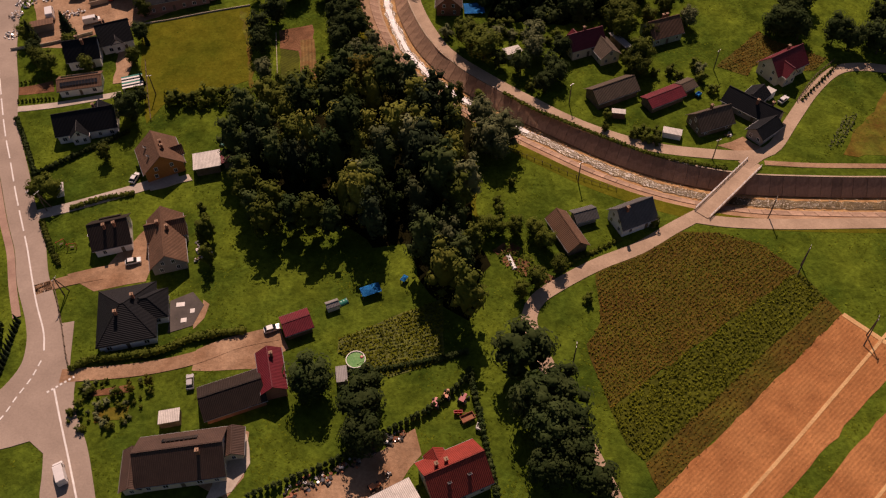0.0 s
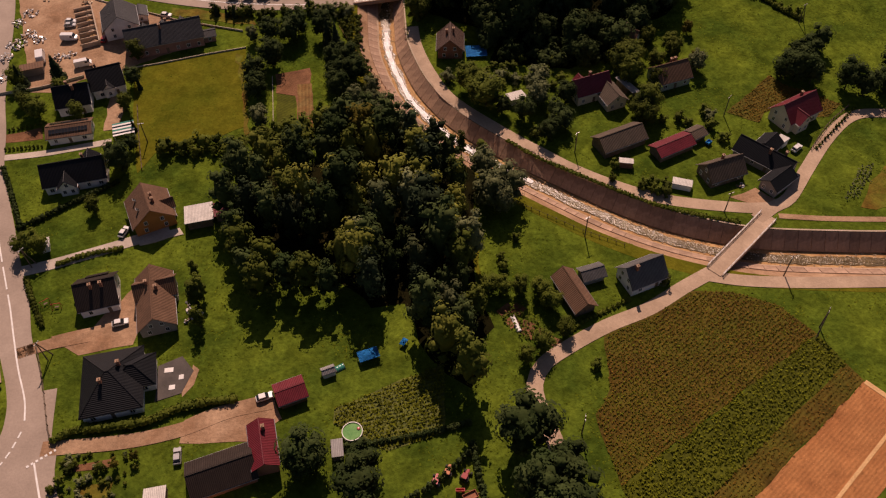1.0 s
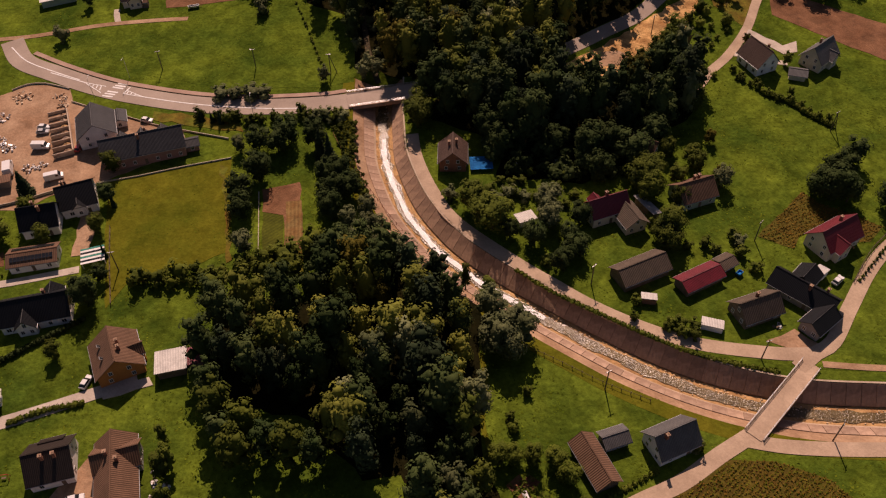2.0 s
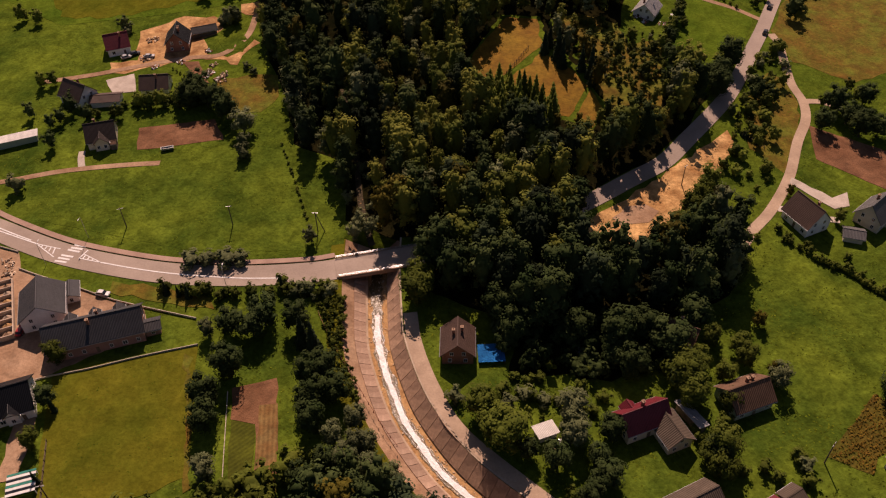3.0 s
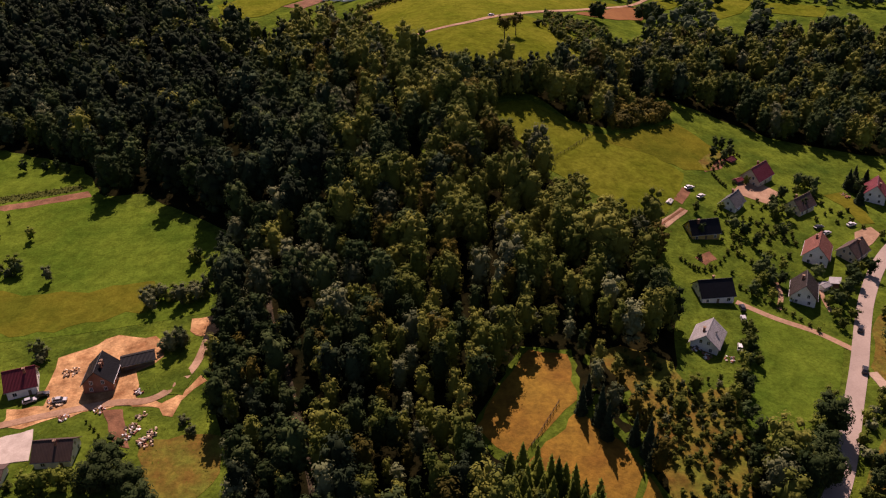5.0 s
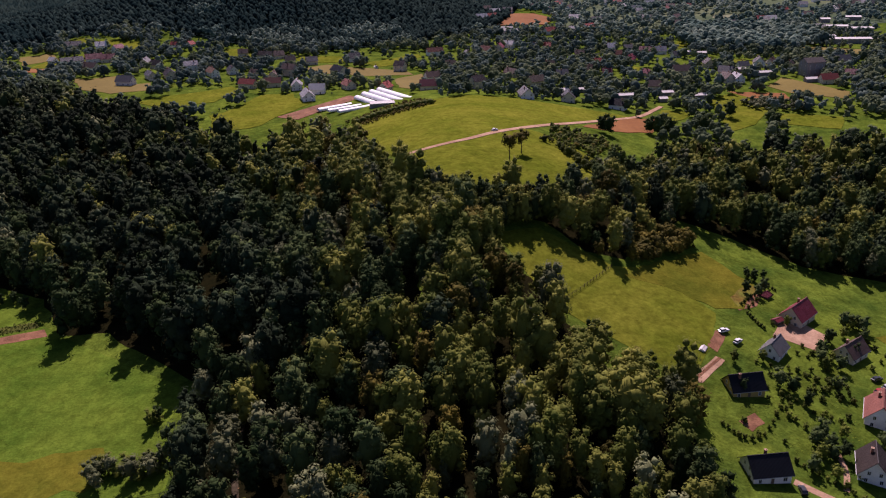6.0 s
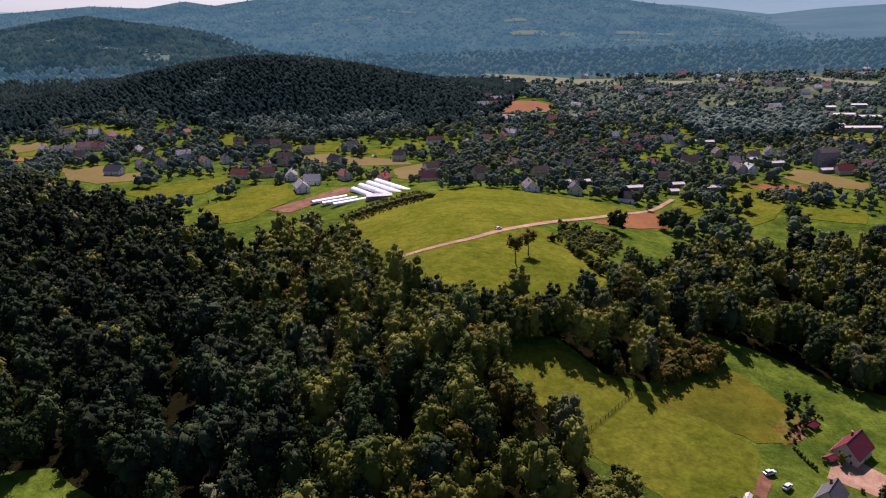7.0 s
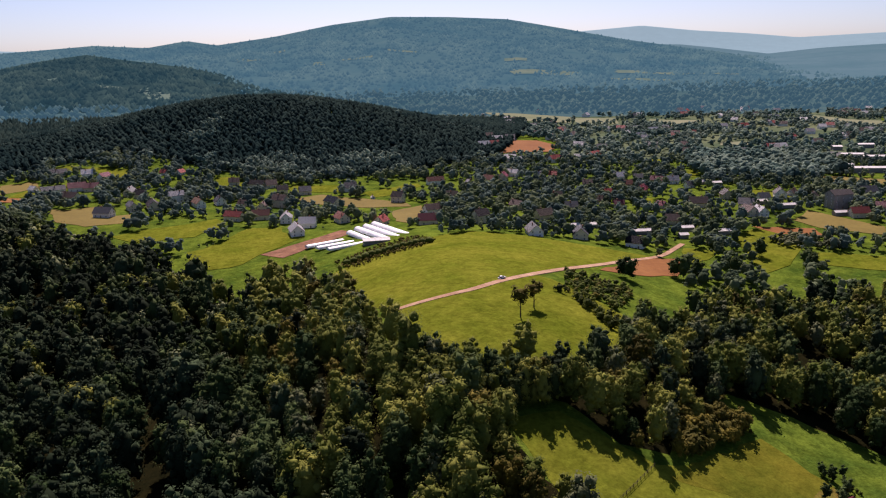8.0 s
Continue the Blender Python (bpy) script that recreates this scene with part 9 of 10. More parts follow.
for field in ([(69.8, 1512.0), (125.2, 1475.5), (191.8, 1395.6), (176.9, 1301.6), (119.8, 1338.5), (86.7, 1428.8)],
              [(192.6, 1375.2), (250.9, 1362.9), (235.9, 1275.0), (179.9, 1273.9)],
              [(292.0, 1335.0), (352.8, 1304.0), (315.8, 1220.7), (277.0, 1276.2)],
              [(527.1, 1369.6), (539.8, 1281.2), (572.7, 1248.3), (537.1, 1182.7), (502.6, 1206.1), (499.0, 1290.1)],
              [(288.4, 1037.3), (318.6, 1033.0), (306.8, 1001.9), (277.6, 1005.7)],
              [(-585.8, 1331.7), (-559.6, 1342.3), (-521.6, 1272.4), (-548.0, 1265.9)],
              [(-604.9, 1489.6), (-590.6, 1507.2), (-508.2, 1319.7), (-528.3, 1343.1)],
              [(-1016.4, 2089.4), (-958.2, 2130.2), (-870.6, 2051.5), (-788.3, 1868.5), (-851.2, 1914.0), (-972.9, 2008.3)]):
    FAR_FIELDS.append(field)
    patch("field_far", field, HAZED_FIELD, 0.6, 30, 1.0, "distant field paled for haze across the valley")
FAR_FIELDS.append([(51, 955), (71, 1004), (98, 1019), (114, 992), (102, 944), (52, 925)])
patch("clay_pit", FAR_FIELDS[-1], CLAY_FIELD, 0.8, 14, 2.0, "far bare reddish clay pit with sheds")
FAR_FIELDS += [[(15, 594), (92, 568), (60, 516), (40, 500), (-13, 462), (-35, 533)], [(-12, 458), (38, 500), (54, 476), (55, 446), (38, 428), (-8, 430)], [(-92, 590), (-53, 640), (-40, 640), (-6, 602), (-8, 578), (-42, 556), (-70, 566)], [(-72, 572), (-66, 606), (4, 616), (2, 600), (-40, 572)]]
SCRUB_CREST = [(49.4, 512.9), (59.4, 510.1), (72.3, 506.2), (71.4, 495.7), (60.1, 469.6), (57.8, 476.1), (49.6, 477.3), (44.3, 479.7)]
SCRUB_HEDGE = [(-45.0, 558.8), (-28.7, 577.3), (-9.9, 586.6), (0.6, 567.7), (-7.7, 550.1), (-17.9, 547.6), (-30.7, 539.4), (-37.2, 542.6)]
SCRUB_GREY = [(164.2, 606.3), (187.5, 618.5), (195.2, 604.8), (199.5, 599.6), (193.8, 587.9), (179.7, 588.6), (164.3, 596.3)]
FAR_FIELDS += [SCRUB_CREST, SCRUB_HEDGE]
trees("valley trees", "dark", 8.0, [(-225, 654), (-215, 646), (-235, 655), (99, 539), (108, 538), (127, 547), (166, 565), (166, 558), (102, 536), (150, 578), (74, 524), (76, 521)])


# distant woods emit a little blue to imitate the air before them
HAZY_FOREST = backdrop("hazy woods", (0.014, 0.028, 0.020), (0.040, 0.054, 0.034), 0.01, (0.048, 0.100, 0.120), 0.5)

# dark wooded ground of the far valley, with emission put in for haze
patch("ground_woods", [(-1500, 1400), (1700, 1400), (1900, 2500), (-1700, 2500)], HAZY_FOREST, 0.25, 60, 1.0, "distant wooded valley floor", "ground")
# valley grass has the haze mixed into its base colour
HAZED_VALLEY_GRASS = material("hazed valley meadows", (0.049, 0.076, 0.041), (0.117, 0.136, 0.071), 0.012, 0.2, 0.95, 0.0, 0.3, spec=0.0)
patch("ground_thicket", [(110, 880), (160, 900), (420, 940), (640, 1400), (120, 1400), (126, 1100)], HAZED_VALLEY_GRASS, 0.25, 30, 2.0, "meadows and gardens of the valley floor", "ground")

# ---- trees of the far valley, past counting ----
def valley_trees(name, x0, x1, y0, y1, count, hi, protos, mat, label, seed, level):
    rng = np.random.default_rng(seed)
    x, y = rng.uniform(x0, x1, count), rng.uniform(y0, y1, count)
    keep = np.abs(x) < (y - 150) * 0.75
    keep &= np.array([noise.noise(Vector((a / 26, b / 40, 51 if y1 < 900 else seed))) + 0.7 * noise.noise(Vector((a / 110, b / 150, (51 if y1 < 900 else seed) + 3.0))) for a, b in zip(x, y)]) > level + np.where(x < 0, 0.16, -0.20 if y1 < 950 else -0.14)
    for poly in FAR_FIELDS:
        keep &= ~inside(poly, x, y)
        if y1 < 950:
            # open ground runs on before each field
            keep &= ~(inside(poly, x * (y + 14) / y, y + 14) | (inside(poly, x * (y + 26) / y, y + 26) & (rng.uniform(0, 1, count) < 0.35)))
    for poly in (WOOD_MAIN, WOOD_BELT, FAR_HILL):
        keep &= ~inside(poly, x, y)
    for bx, by, br in BUILT:
        keep &= np.hypot(x - bx, y - by) > br * 0.8
        keep &= ~((np.abs(x - bx * y / by) < br * 0.75) & (y < by) & (y > by - (22 if by < 900 else 60)))
    p = np.stack([x[keep], y[keep]], 1)
    scatter(name, protos, p, hi * rng.uniform(0.55, 1.25, len(p)), rng.uniform(1.1, 1.8, len(p)), mat, label, "trees", seed)


valley_trees("village_trees", -330, 360, 585, 900, 4400, 7.4, VILLAGE_PROTOS, HAZED_VILLAGE_LEAF, "garden trees of the far village", 51, -0.16)
valley_trees("village_thicket", -330, 360, 585, 900, 3400, 7.6, VILLAGE_PROTOS, HAZED_VILLAGE_DARK, "dark hedges and thickets of the far village", 56, -0.22)
valley_trees("village_bushes", -330, 360, 585, 860, 1300, 2.6, VILLAGE_PROTOS, HAZED_VILLAGE_LEAF, "garden bushes of the far village", 57, -0.6)
valley_trees("village_edge_trees", -430, -60, 690, 899, 1900, 7.6, VILLAGE_PROTOS, HAZED_VILLAGE_DARK, "dark garden trees at the foot of the far hill", 58, -0.22)
valley_trees("east_trees", 95, 330, 520, 720, 900, 7.0, VILLAGE_PROTOS, HAZED_VILLAGE_LEAF, "hedgerow trees east of the knoll", 52, -0.1)
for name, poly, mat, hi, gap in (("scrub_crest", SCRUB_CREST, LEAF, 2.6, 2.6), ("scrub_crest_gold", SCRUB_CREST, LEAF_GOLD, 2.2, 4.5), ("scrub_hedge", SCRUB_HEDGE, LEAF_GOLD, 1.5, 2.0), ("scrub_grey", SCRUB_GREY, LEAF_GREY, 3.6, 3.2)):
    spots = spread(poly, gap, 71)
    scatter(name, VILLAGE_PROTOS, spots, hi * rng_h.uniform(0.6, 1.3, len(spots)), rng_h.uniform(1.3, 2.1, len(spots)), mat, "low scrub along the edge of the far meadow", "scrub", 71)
valley_trees("valley_trees", -500, 700, 870, 1400, 10000, 8.0, VALLEY_PROTOS, HAZED_VALLEY_LEAF, "far trees of the valley floor", 53, -0.08)
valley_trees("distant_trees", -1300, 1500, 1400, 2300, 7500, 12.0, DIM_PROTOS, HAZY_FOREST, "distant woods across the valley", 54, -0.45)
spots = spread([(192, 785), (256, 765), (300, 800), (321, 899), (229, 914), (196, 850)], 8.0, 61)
scatter("valley_wood", VALLEY_PROTOS, spots, rng_h.uniform(9, 13, len(spots)), rng_h.uniform(1.3, 1.8, len(spots)), HAZED_VALLEY_LEAF, "round-crowned wood in the valley", seed=61)


# specks of far houses on the valley floor
def far_specks(count, seed):
    rng = random.Random(seed)
    for i in range(count):
        y = rng.uniform(870, 1500)
        x = rng.uniform(40, 0.5 * y)
        if any(inside(p, x, y) for p in FAR_FIELDS):
            continue
        house("house", x, y, rng.uniform(-30, 60), rng.uniform(9, 13), rng.uniform(7, 9), 3.4, "distant pale house in the valley", rng.choice(("red", "grey", "silver", "brown", "pale")), "white", 3.2, chimney=0, windows=False, door=False, group="distant houses", cheap=True)


far_specks(110, 5)


# ---- building ground, estate gardens and road scrub ----
patch("spoil_ground", [(-61.1, 307.1), (-55.3, 307.5), (-52.1, 302.1), (-55.0, 299.0), (-59.9, 302.2)], PLOT, 0.1, label="orange spoil at the end of the building ground", step=3)
patch("plot_trench", [(-72.4, 276.1), (-67.9, 275.9), (-62.7, 264.3), (-66.1, 265.4)], SOIL, 0.1, label="dug reddish strip beside stacked rubble", step=3)
trees("garden edge", "dark", 6.0, [(-64.8, 253.5), (-63.9, 259.1), (-60.7, 253.3), (-57.6, 252.4), (-54.6, 247.5)])
trees("garden edge", "grey", 6.0, [(-49.2, 241.7)], 1.3)
trees("garden edge", "bush", 2.2, [(-79.9, 255.4), (-83.0, 254.7), (-89.0, 251.2), (-85.1, 251.2), (-91.4, 251.4), (-76.2, 253.2), (-71.8, 253.8), (-68.3, 253.6), (-69.3, 262.1), (-64.6, 298.0), (-60.5, 298.7)], 1.2)
trees("garden edge", "greybush", 2.4, [(-62.8, 296.6), (-64.7, 295.7), (-50.9, 268.0), (-53.4, 271.0)], 1.3)
thicket("young orchard", "bush", 0.9, [(-74.4, 272.4), (-73.0, 270.9), (-71.8, 269.9), (-70.3, 268.3), (-68.8, 266.6), (-70.4, 266.6), (-69.0, 265.1)], 0.8)
trees("wood edge willows", "grey", 8.0, [(-44.6, 275.8), (-43.4, 279.6), (-42.9, 270.1), (-36.5, 247.2), (-47.9, 286.1)], 1.0)
patch("garden_soil", [(81.6, 372.4), (88.4, 380.5), (92.5, 380.0), (89.2, 373.2), (82.7, 369.4)], SOIL, 0.06, label="reddish dug garden plot", step=3)
patch("garden_soil", [(68.0, 350.6), (72.3, 357.9), (74.5, 356.1), (70.0, 348.2)], SOIL, 0.06, label="small dug vegetable plot", step=3)
patch("garden_soil", [(67.1, 323.5), (71.8, 326.8), (72.9, 323.6), (69.0, 320.5)], SOIL, 0.06, label="square of bare reddish earth in a hedge", step=3)
trees("estate gardens", "broad", 3.2, [(112.6, 366.3), (108.3, 361.8), (99.9, 349.9), (96.5, 346.1), (81.9, 313.7), (89.4, 320.6), (81.7, 307.4), (79.6, 312.3), (71.0, 291.0), (68.9, 286.2), (69.8, 282.5), (133.4, 348.3), (139.3, 353.8), (73.1, 345.2), (80.6, 346.8), (94.0, 364.7)])
trees("estate gardens", "spruce", 6.5, [(130.3, 370.9), (133.7, 370.3), (127.0, 359.2)], 1.5)
trees("estate gardens", "bush", 1.4, [(91.9, 340.8), (94.9, 339.8), (95.0, 335.2), (98.7, 338.8), (89.9, 342.6), (89.8, 336.7), (97.7, 333.5), (93.5, 327.2), (111.7, 368.9), (114.4, 356.7), (115.8, 353.3), (118.0, 351.2), (119.6, 347.9), (121.7, 344.8), (113.6, 359.2), (114.9, 346.6), (121.2, 354.0)], 1.2)
trees("estate gardens", "broad", 3.0, [(106.4, 318.7), (99.8, 307.7), (95.1, 301.2), (99.5, 301.5), (95.2, 297.7), (109.7, 323.3), (95.6, 306.2), (110.7, 321.8), (124.5, 339.4)], 1.1)
thicket("estate hedges", "bush", 1.2, [(62.9, 322.2), (63.8, 321.1), (64.6, 319.8), (65.6, 318.9), (66.5, 318.1), (68.0, 318.0), (69.7, 318.6), (71.4, 319.5), (73.2, 321.7), (74.9, 323.9), (76.7, 326.4), (78.7, 329.3), (79.8, 328.7), (82.0, 332.4), (84.4, 336.5), (86.8, 340.5), (88.7, 343.9), (85.9, 371.3), (87.9, 373.7), (89.9, 375.9), (93.2, 379.3), (95.3, 381.6), (94.0, 350.4), (96.0, 352.5), (98.0, 354.6), (100.6, 357.2), (103.2, 359.8)], 1.0)
thicket("estate hedges", "bush", 1.2, [(75.3, 311.8), (76.4, 310.5), (77.6, 309.4), (78.7, 308.3), (79.8, 307.0), (80.9, 305.9), (82.4, 304.8), (83.7, 303.5), (84.9, 301.7), (86.2, 300.1), (87.6, 298.1), (89.0, 296.2)], 1.0)
trees("roadside trees", "dark", 6.2, [(107.3, 297.1), (104.0, 291.2), (117.4, 312.6), (123.7, 319.8), (117.5, 315.3)])
trees("roadside trees", "dark", 6.8, [(77.5, 264.1), (72.6, 256.0), (69.3, 254.0), (71.0, 249.8)])
thicket("road scrub", "bush", 3.2, [(86.9, 267.3), (82.9, 260.6), (94.8, 273.0), (94.0, 274.2), (83.2, 247.3), (81.0, 240.7), (77.9, 234.6), (69.9, 227.5), (71.3, 225.5), (75.7, 221.6), (65.9, 222.8), (68.2, 220.4), (76.4, 235.4)], 1.1)
thicket("road scrub", "dark", 4.6, [(72.7, 241.9), (82.7, 250.7), (80.2, 249.7), (84.6, 249.1), (82.9, 254.2)], 1.1)
thicket("road scrub", "greybush", 2.4, [(86.9, 264.9), (89.4, 269.2), (82.1, 256.9), (93.5, 265.1)], 1.2)
thicket("thuja row", "spruce", 1.8, [(73.4, 234.8), (73.8, 234.2), (74.2, 233.7), (74.7, 233.4), (75.1, 232.9), (75.6, 232.4), (76.0, 231.9), (76.4, 231.4), (76.8, 230.9)], 1.1)
patch("mud_lot", [(37.0, 206.7), (41.5, 210.4), (45.6, 211.2), (47.7, 209.0), (45.0, 205.1), (39.7, 204.0)], DIRT, 0.12, wobble=1.4, label="churned brown mud with puddles on the sand", step=3)
patch("drive_paved", [(81.0, 219.5), (88.0, 212.3), (92.0, 214.2), (90.8, 209.6), (87.2, 208.8), (79.9, 217.6)], PAVING, 0.12, label="pale paved drive to a house", step=3)
thicket("drive garden", "gold", 3.0, [(78.5, 213.4)], 1.2)
thicket("drive garden", "broad", 4.2, [(86.4, 204.4), (75.3, 220.9)], 1.1)
thicket("drive garden", "bush", 1.6, [(73.0, 198.9), (74.0, 198.1), (75.5, 196.5), (76.8, 195.2), (77.6, 193.3), (78.6, 192.8), (80.0, 191.7), (81.3, 190.6), (72.6, 202.2), (67.4, 199.8), (71.2, 219.9), (69.4, 211.8), (65.5, 206.6), (71.8, 215.4), (74.8, 218.1)], 1.1)
thicket("bank shrubs", "bush", 2.6, [(-56.7, 188.7), (-52.3, 187.9), (-48.9, 187.8), (-43.7, 187.0), (-38.6, 186.2), (-35.2, 186.2), (-32.0, 187.2), (-27.7, 186.5), (-24.3, 186.4)], 1.2)
thicket("bank shrubs", "grey", 4.6, [(-17.8, 206.2), (-15.4, 203.3), (-21.0, 213.4), (-18.9, 202.1), (-28.2, 201.3)], 1.1)
trees("hamlet gardens", "greybush", 2.8, [(59.5, 145.3)], 1.3)
trees("hamlet gardens", "bush", 2.2, [(48.3, 154.2), (45.9, 146.9), (48.8, 144.3), (43.5, 125.4), (45.8, 124.6), (41.6, 125.4), (43.1, 150.7), (58.6, 147.0), (60.8, 138.1), (36.3, 130.7), (42.8, 152.5), (52.4, 145.0), (54.1, 143.2)], 1.2)
trees("hamlet gardens", "dark", 5.0, [(42.4, 161.7), (45.2, 147.0), (42.2, 166.3), (31.2, 167.7)], 1.0)
thicket("edge bushes", "bush", 2.6, [(-73.3, 319.6), (-73.5, 315.7), (-67.9, 318.6), (-63.8, 318.9), (-60.2, 316.1), (-68.9, 316.0), (-63.9, 313.9), (-66.3, 332.6)], 1.5)
thicket("edge bushes", "broad", 3.2, [(-136.5, 336.2), (-131.2, 334.9), (-128.9, 334.7), (-124.7, 333.4), (-120.8, 333.1), (-131.4, 327.1), (-123.3, 304.6), (-126.9, 303.7), (-108.9, 266.2), (-129.4, 349.8)], 1.1)
thicket("edge bushes", "greybush", 3.4, [(-117.6, 330.7), (-92.7, 294.3)], 1.3)
SCRUB_WOOD = [(45.9, 273.9), (62.9, 277.1), (63.5, 269.5), (58.1, 255.4), (49.8, 253.1), (42.3, 253.5)]
for name, mat, gap, hi in (("scrub_wood", FOREST, 2.5, 2.0), ("scrub_wood_grey", LEAF_GREY, 3.8, 1.9), ("scrub_wood_dark", LEAF, 7.0, 4.0)):
    spots = spread(SCRUB_WOOD, gap, 81 + len(name))
    scatter(name, NEAR_PROTOS, spots, hi * rng_h.uniform(0.6, 1.3, len(spots)), rng_h.uniform(1.2, 1.7, len(spots)), mat, "young scrubby wood beside the clearing", "forest", 81)
BELT_LINE = [(-6.1, 405.3), (-0.9, 404.7), (4.7, 403.6), (10.3, 402.5), (15.8, 402.1), (21.4, 402.4), (27.1, 402.7), (32.7, 403.0), (31.8, 397.0), (23.4, 394.8), (12.6, 394.3), (1.9, 396.6), (-5.1, 399.8)]
for name, mat, gap in (("belt_line", FOREST, 2.6), ("belt_line_dark", LEAF_DARK, 3.2)):
    spots = spread(BELT_LINE, gap, 91 + len(name))
    scatter(name, NEAR_PROTOS[7:], spots, 10.5 * rng_h.uniform(0.7, 1.2, len(spots)), rng_h.uniform(0.8, 1.1, len(spots)), mat, "row of tall slim trees across the slope", "forest", 91)


patch("meadow_strip", [(-143.5, 370.4), (-114.6, 380.8), (-111.9, 376.8), (-136.4, 368.6)], SOIL, 0.09, label="dug brown strip on the meadow", step=4)
patch("meadow_strip_crop", [(-148.0, 376.2), (-118.8, 385.4), (-116.8, 382.2), (-145.4, 371.8)], CROP_GREEN, 0.09, label="dark green strip of crop on the meadow", step=4)
crop_rows("strip_crop_rows", [(-148.0, 376.2), (-118.8, 385.4), (-116.8, 382.2), (-145.4, 371.8)], 18, 0.9, 0.8, 0.6, LEAF, "rows of leafy crop on the strip")
thicket("young orchard", "bush", 1.2, [(-141.6, 366.9), (-139.8, 363.8), (-139.0, 367.8), (-137.3, 362.3), (-139.4, 358.2), (-138.0, 355.2), (-134.1, 351.8), (-133.3, 364.8), (-131.1, 360.4)], 1.0)
patch("meadow_strip_rust", [(-127.6, 325.9), (-107.2, 321.5), (-75.7, 324.7), (-72.8, 312.7), (-101.0, 304.1), (-117.4, 305.1)], HAY, 0.09, wobble=1.5, label="browner dry part of the meadow", step=4)
thicket("ditch", "bush", 0.7, [(-39.0, 235.9), (-38.2, 233.3), (-37.2, 230.8), (-36.5, 228.5), (-35.6, 226.1), (-34.8, 223.8), (-34.0, 221.5), (-33.4, 219.4), (-32.6, 217.2), (-32.0, 215.1), (-31.3, 213.1), (-30.7, 211.0), (-30.0, 209.2), (-37.8, 232.1), (-35.2, 224.9), (-33.1, 218.4), (-30.7, 210.2)], 1.3)
thicket("stream edge", "grey", 8.0, [(-39.5, 257.7), (-35.9, 251.6), (-36.1, 244.3), (-56.3, 327.2), (-56.5, 338.7), (-52.0, 318.6), (-49.1, 309.3), (-46.1, 300.3), (-46.5, 292.6), (-42.4, 285.8), (-42.9, 277.6), (-44.0, 273.1), (-39.0, 272.6)], 0.9)

patch("meadow_mown_knoll", [(51.7, 377.2), (81.9, 401.6), (93.0, 383.6), (84.2, 370.3), (75.5, 368.2), (63.7, 375.1)], HAY, 0.09, wobble=0.8, label="mown yellowish meadow by the estate", step=4)
patch("meadow_rust_knoll", [(82.1, 375.6), (87.6, 382.4), (92.7, 385.1), (93.2, 383.4), (85.5, 373.9), (83.0, 371.0)], RUST_GRASS, 0.12, label="rusty weeds along the garden hedge", step=3)
thicket("pool hedge", "bush", 1.1, [(84.4, 372.6), (85.7, 374.1), (87.3, 375.9), (88.9, 377.6), (90.4, 379.0), (91.9, 380.7), (93.3, 382.3), (95.0, 383.9), (96.6, 384.9), (97.6, 384.6), (98.2, 383.8), (84.5, 368.3), (84.8, 367.2), (85.2, 366.1), (85.5, 365.0), (85.8, 363.7), (86.2, 362.6), (86.7, 361.7), (90.0, 364.3), (91.6, 366.2), (91.7, 364.7)], 1.0)
thicket("knoll trees", "dark", 2.6, [(91.8, 388.6), (93.4, 387.5), (95.7, 387.1)], 0.9)
house("pavilion", 93.9, 379.5, 40, 3.2, 2.8, 1.5, "small open garden pavilion with a red roof", "maroon", "wood", 1.1, "hip", windows=False, chimney=0, category="pavilion")

heap("rubble_heap", -102.0, 197.8, 2.6, 40, (CURB, DIRT, STONE), "heap of broken stone and rubble in the yard", 300, 0.5, "heap")
heap("rubble_heap", -92.8, 197.5, 1.8, 24, (CURB, DIRT, STONE), "heap of broken stone and rubble in the yard", 301, 0.5, "heap")
heap("rubble_heap", -91.2, 194.6, 1.5, 20, (CURB, DIRT, STONE), "heap of broken stone and rubble in the yard", 302, 0.5, "heap")

for name, mat, pick in (("grove_edge", LEAF_DARK, 0), ("grove_edge_light", LEAF, 1)):
    spots = [(-39.5, 111.7), (-37.4, 107.0), (-35.7, 102.2), (-32.5, 104.0), (-28.4, 100.9), (-24.5, 99.3), (-20.8, 98.6), (-33.0, 98.9)][pick::2]
    scatter(name, NEAR_PROTOS, spots, 11.5 * rng_h.uniform(0.85, 1.15, len(spots)), rng_h.uniform(1.0, 1.3, len(spots)), mat, "tall dark trees at the edge of the grove", "forest", 95)
trees("yard trees", "poplar", 7.0, [(-44.9, 97.3)], 1.3)
trees("yard trees", "dark", 7.2, [(-22.5, 64.8), (-13.8, 60.6)], 1.1)
for kind, count in (("bush", 22), ("greybush", 12)):
    thicket("kitchen garden", kind, 0.8, [(GARDEN_RND.uniform(-61.5, -50), GARDEN_RND.uniform(60, 68.3)) for i in range(count)], 1.1)
STRAW_BIT = material("standing straw", (0.36, 0.165, 0.066), (0.54, 0.27, 0.115), 0.3, 2.0, 0.9, 0.0, 0.3, spec=0.1, per_island=0.35)
for name, poly in (("stubble_rows", [(70.1, 78.7), (75.6, 72.3), (80.8, 67.8), (73.0, 65.4), (50.3, 45.9), (44.4, 41.1), (27.3, 43.1), (32.1, 47.0)]), ("stubble_rows_beyond", [(88.8, 73.2), (70.9, 59.6), (54.8, 45.7), (50.4, 41.8), (62.7, 39.0), (81.6, 56.4)])):
    crop_rows(name, poly, 40, 0.55, 0.3, 0.12, STRAW_BIT, "rows of short cut straw", 0.075, 1)
heap("spoil_heap", -84.2, 289.0, 2.0, 30, (DIRT, WOOD, STONE), "heap of timber and building rubble on the sandy plot", 320, 0.5, "plot heaps")
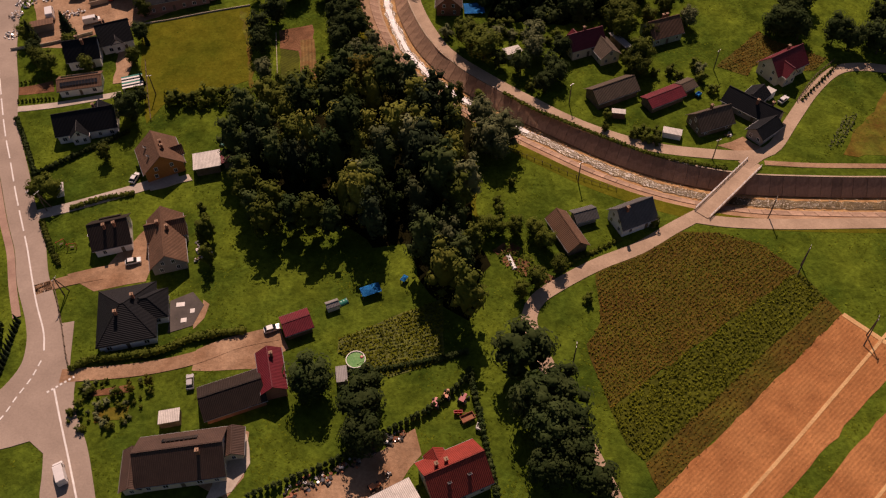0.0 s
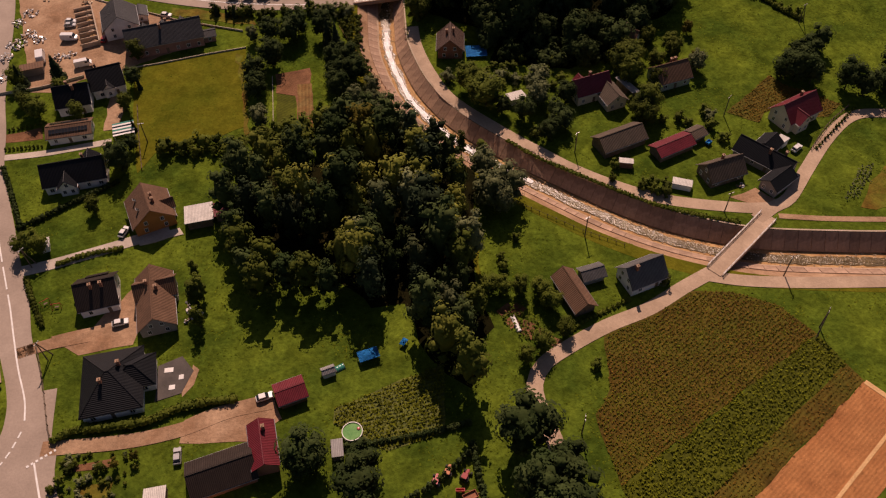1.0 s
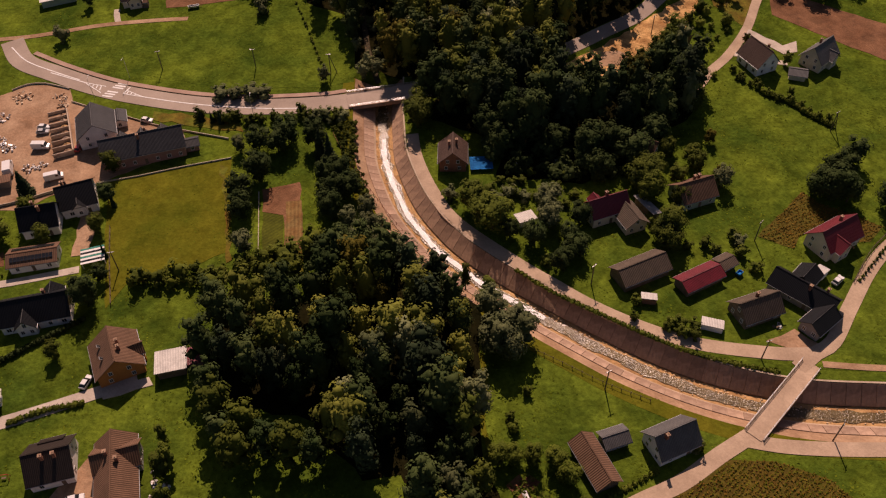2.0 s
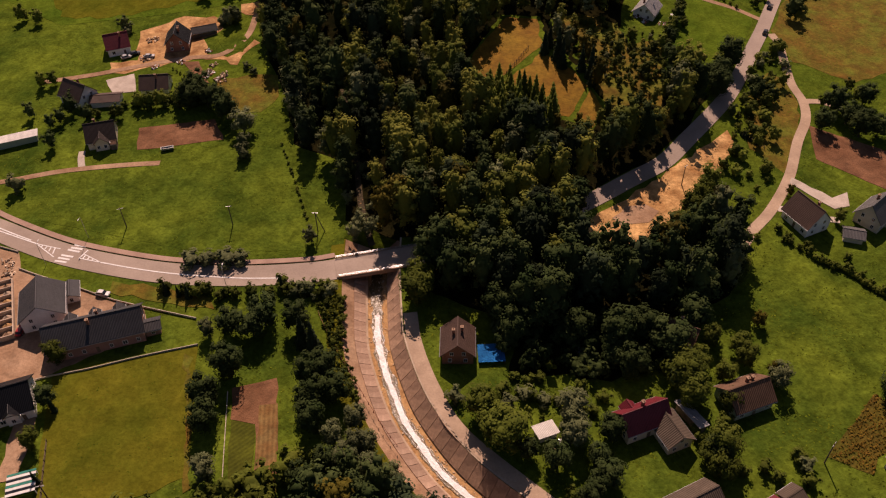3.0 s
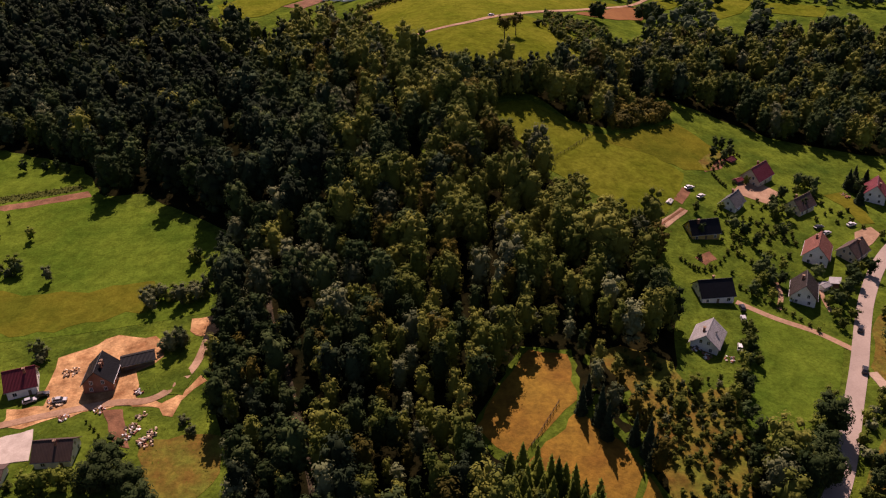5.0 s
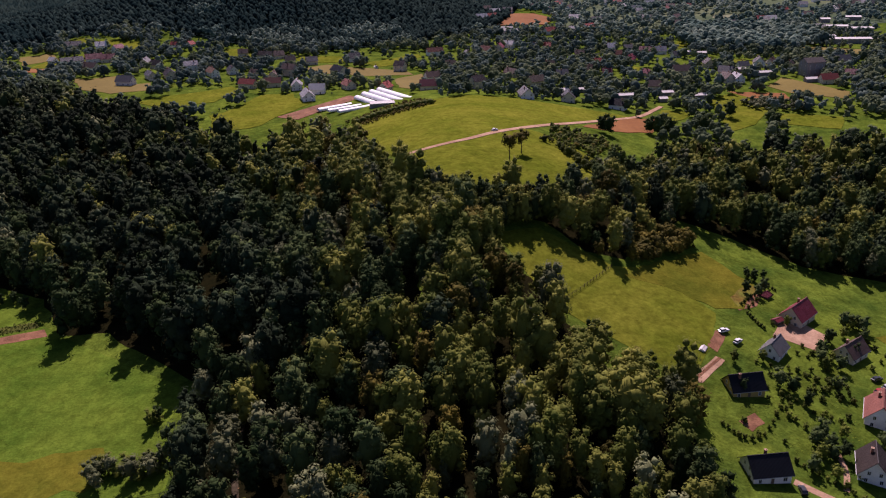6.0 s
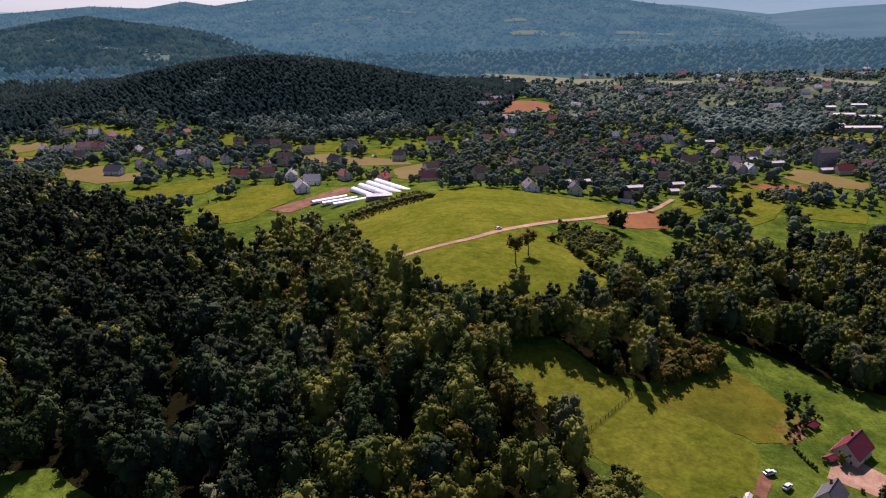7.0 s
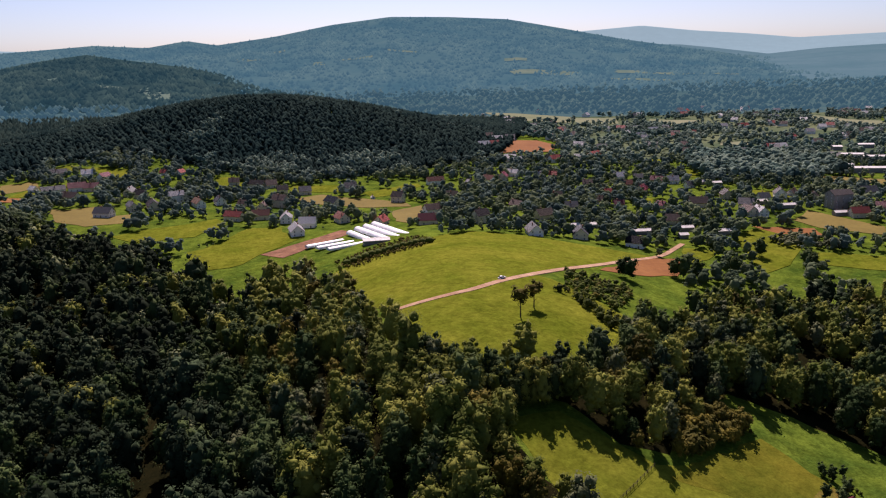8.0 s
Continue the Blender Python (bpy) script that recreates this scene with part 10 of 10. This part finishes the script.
heap("spoil_heap", -83.3, 278.8, 1.8, 24, (DIRT, WOOD, STONE), "heap of timber and building rubble on the sandy plot", 321, 0.5, "plot heaps")
heap("spoil_heap", -59.6, 266.3, 2.0, 30, (DIRT, WOOD, STONE), "heap of timber and building rubble on the sandy plot", 322, 0.5, "plot heaps")
heap("spoil_heap", -64.1, 270.4, 1.4, 20, (DIRT, WOOD, STONE), "heap of timber and building rubble on the sandy plot", 323, 0.5, "plot heaps")
heap("spoil_heap", -59.0, 268.6, 1.2, 16, (DIRT, WOOD, STONE), "heap of timber and building rubble on the sandy plot", 324, 0.5, "plot heaps")
heap("spoil_heap", -63.1, 273.6, 1.2, 16, (DIRT, WOOD, STONE), "heap of timber and building rubble on the sandy plot", 325, 0.5, "plot heaps")

# ---- estate gardens and courts ----
patch("vegetable_beds", [(58.6, 335.7), (62.5, 335.9), (71.0, 345.4), (68.9, 346.6)], DIRT, 0.1, label="greyish dug vegetable beds along the meadow", step=3)
ribbon("bed_strip", [(60.2, 335.9), (65.2, 341.2), (69.8, 346.0)], 0.7, SOIL, 0.16, 2, 0.1, label="dark strip of turned soil", category="bed")
house("greenhouse", 66.4, 348.9, 60, 2.6, 1.6, 1.0, "small pale garden greenhouse beside the beds", "pale", "white", 0.4, windows=False, chimney=0, category="greenhouse", over=0.1)
house("house", 133.6, 363.6, 62, 9.0, 7.0, 2.6, "white gabled house with a crimson roof by spruces", "maroon", "white", 3.0, chimney=1)
patch("court_gravel", [(118.0, 342.0), (124.2, 345.5), (125.3, 341.7), (120.7, 336.4), (116.6, 332.3), (115.2, 334.3)], DIRT, 0.1, label="pinkish gravel court behind the houses", step=3)
vehicle(118.6, 345.6, 20, "white")
patch("garden_dry", [(117.7, 363.2), (125.0, 366.2), (127.2, 359.5), (126.5, 347.6), (122.2, 346.6), (121.0, 357.1)], HAY, 0.09, label="dry yellow garden grass", step=3)
heap("brick_heap", 124.8, 363.8, 1.6, 20, (DIRT, WOOD, RUSTY), "heap of orange bricks and boards on dry grass", 340, 0.5, "garden heaps")
house("shed", 100.6, 315.2, 62, 3.6, 2.8, 1.6, "small shed with a pale grey roof between houses", "silver", "brick", 0.5, "shed", windows=False, chimney=0, category="shed", over=0.2)
ribbon("path_house", [(85.7, 315.2), (84.9, 309.6), (82.4, 304.0)], 1.2, DIRT, 0.12, 2, 0.2, label="reddish garden path beside a house")
ribbon("path_house_gap", [(97.4, 316.3), (95.6, 309.8), (95.2, 304.0)], 1.1, DIRT, 0.12, 2, 0.2, label="reddish gravel path between two houses")
thicket("estate orchard", "bush", 1.3, [(86.5, 338.9), (90.3, 338.4), (93.4, 337.3), (95.9, 338.8), (87.9, 335.9), (95.2, 334.2), (97.9, 336.2)], 1.0)
thicket("estate orchard", "bush", 1.2, [(80.0, 332.0), (82.1, 332.9), (83.4, 332.0), (84.7, 330.2), (86.0, 328.2), (87.7, 327.4), (89.3, 326.6), (91.2, 325.9)], 1.0)
trees("estate shade trees", "dark", 4.0, [(96.6, 348.7), (111.3, 367.7), (113.9, 367.5), (115.5, 365.8), (106.9, 319.7), (81.6, 317.3), (84.3, 320.0)], 1.1)
trees("estate shade trees", "spruce", 6.0, [(128.8, 366.8), (127.7, 368.9)], 1.4)
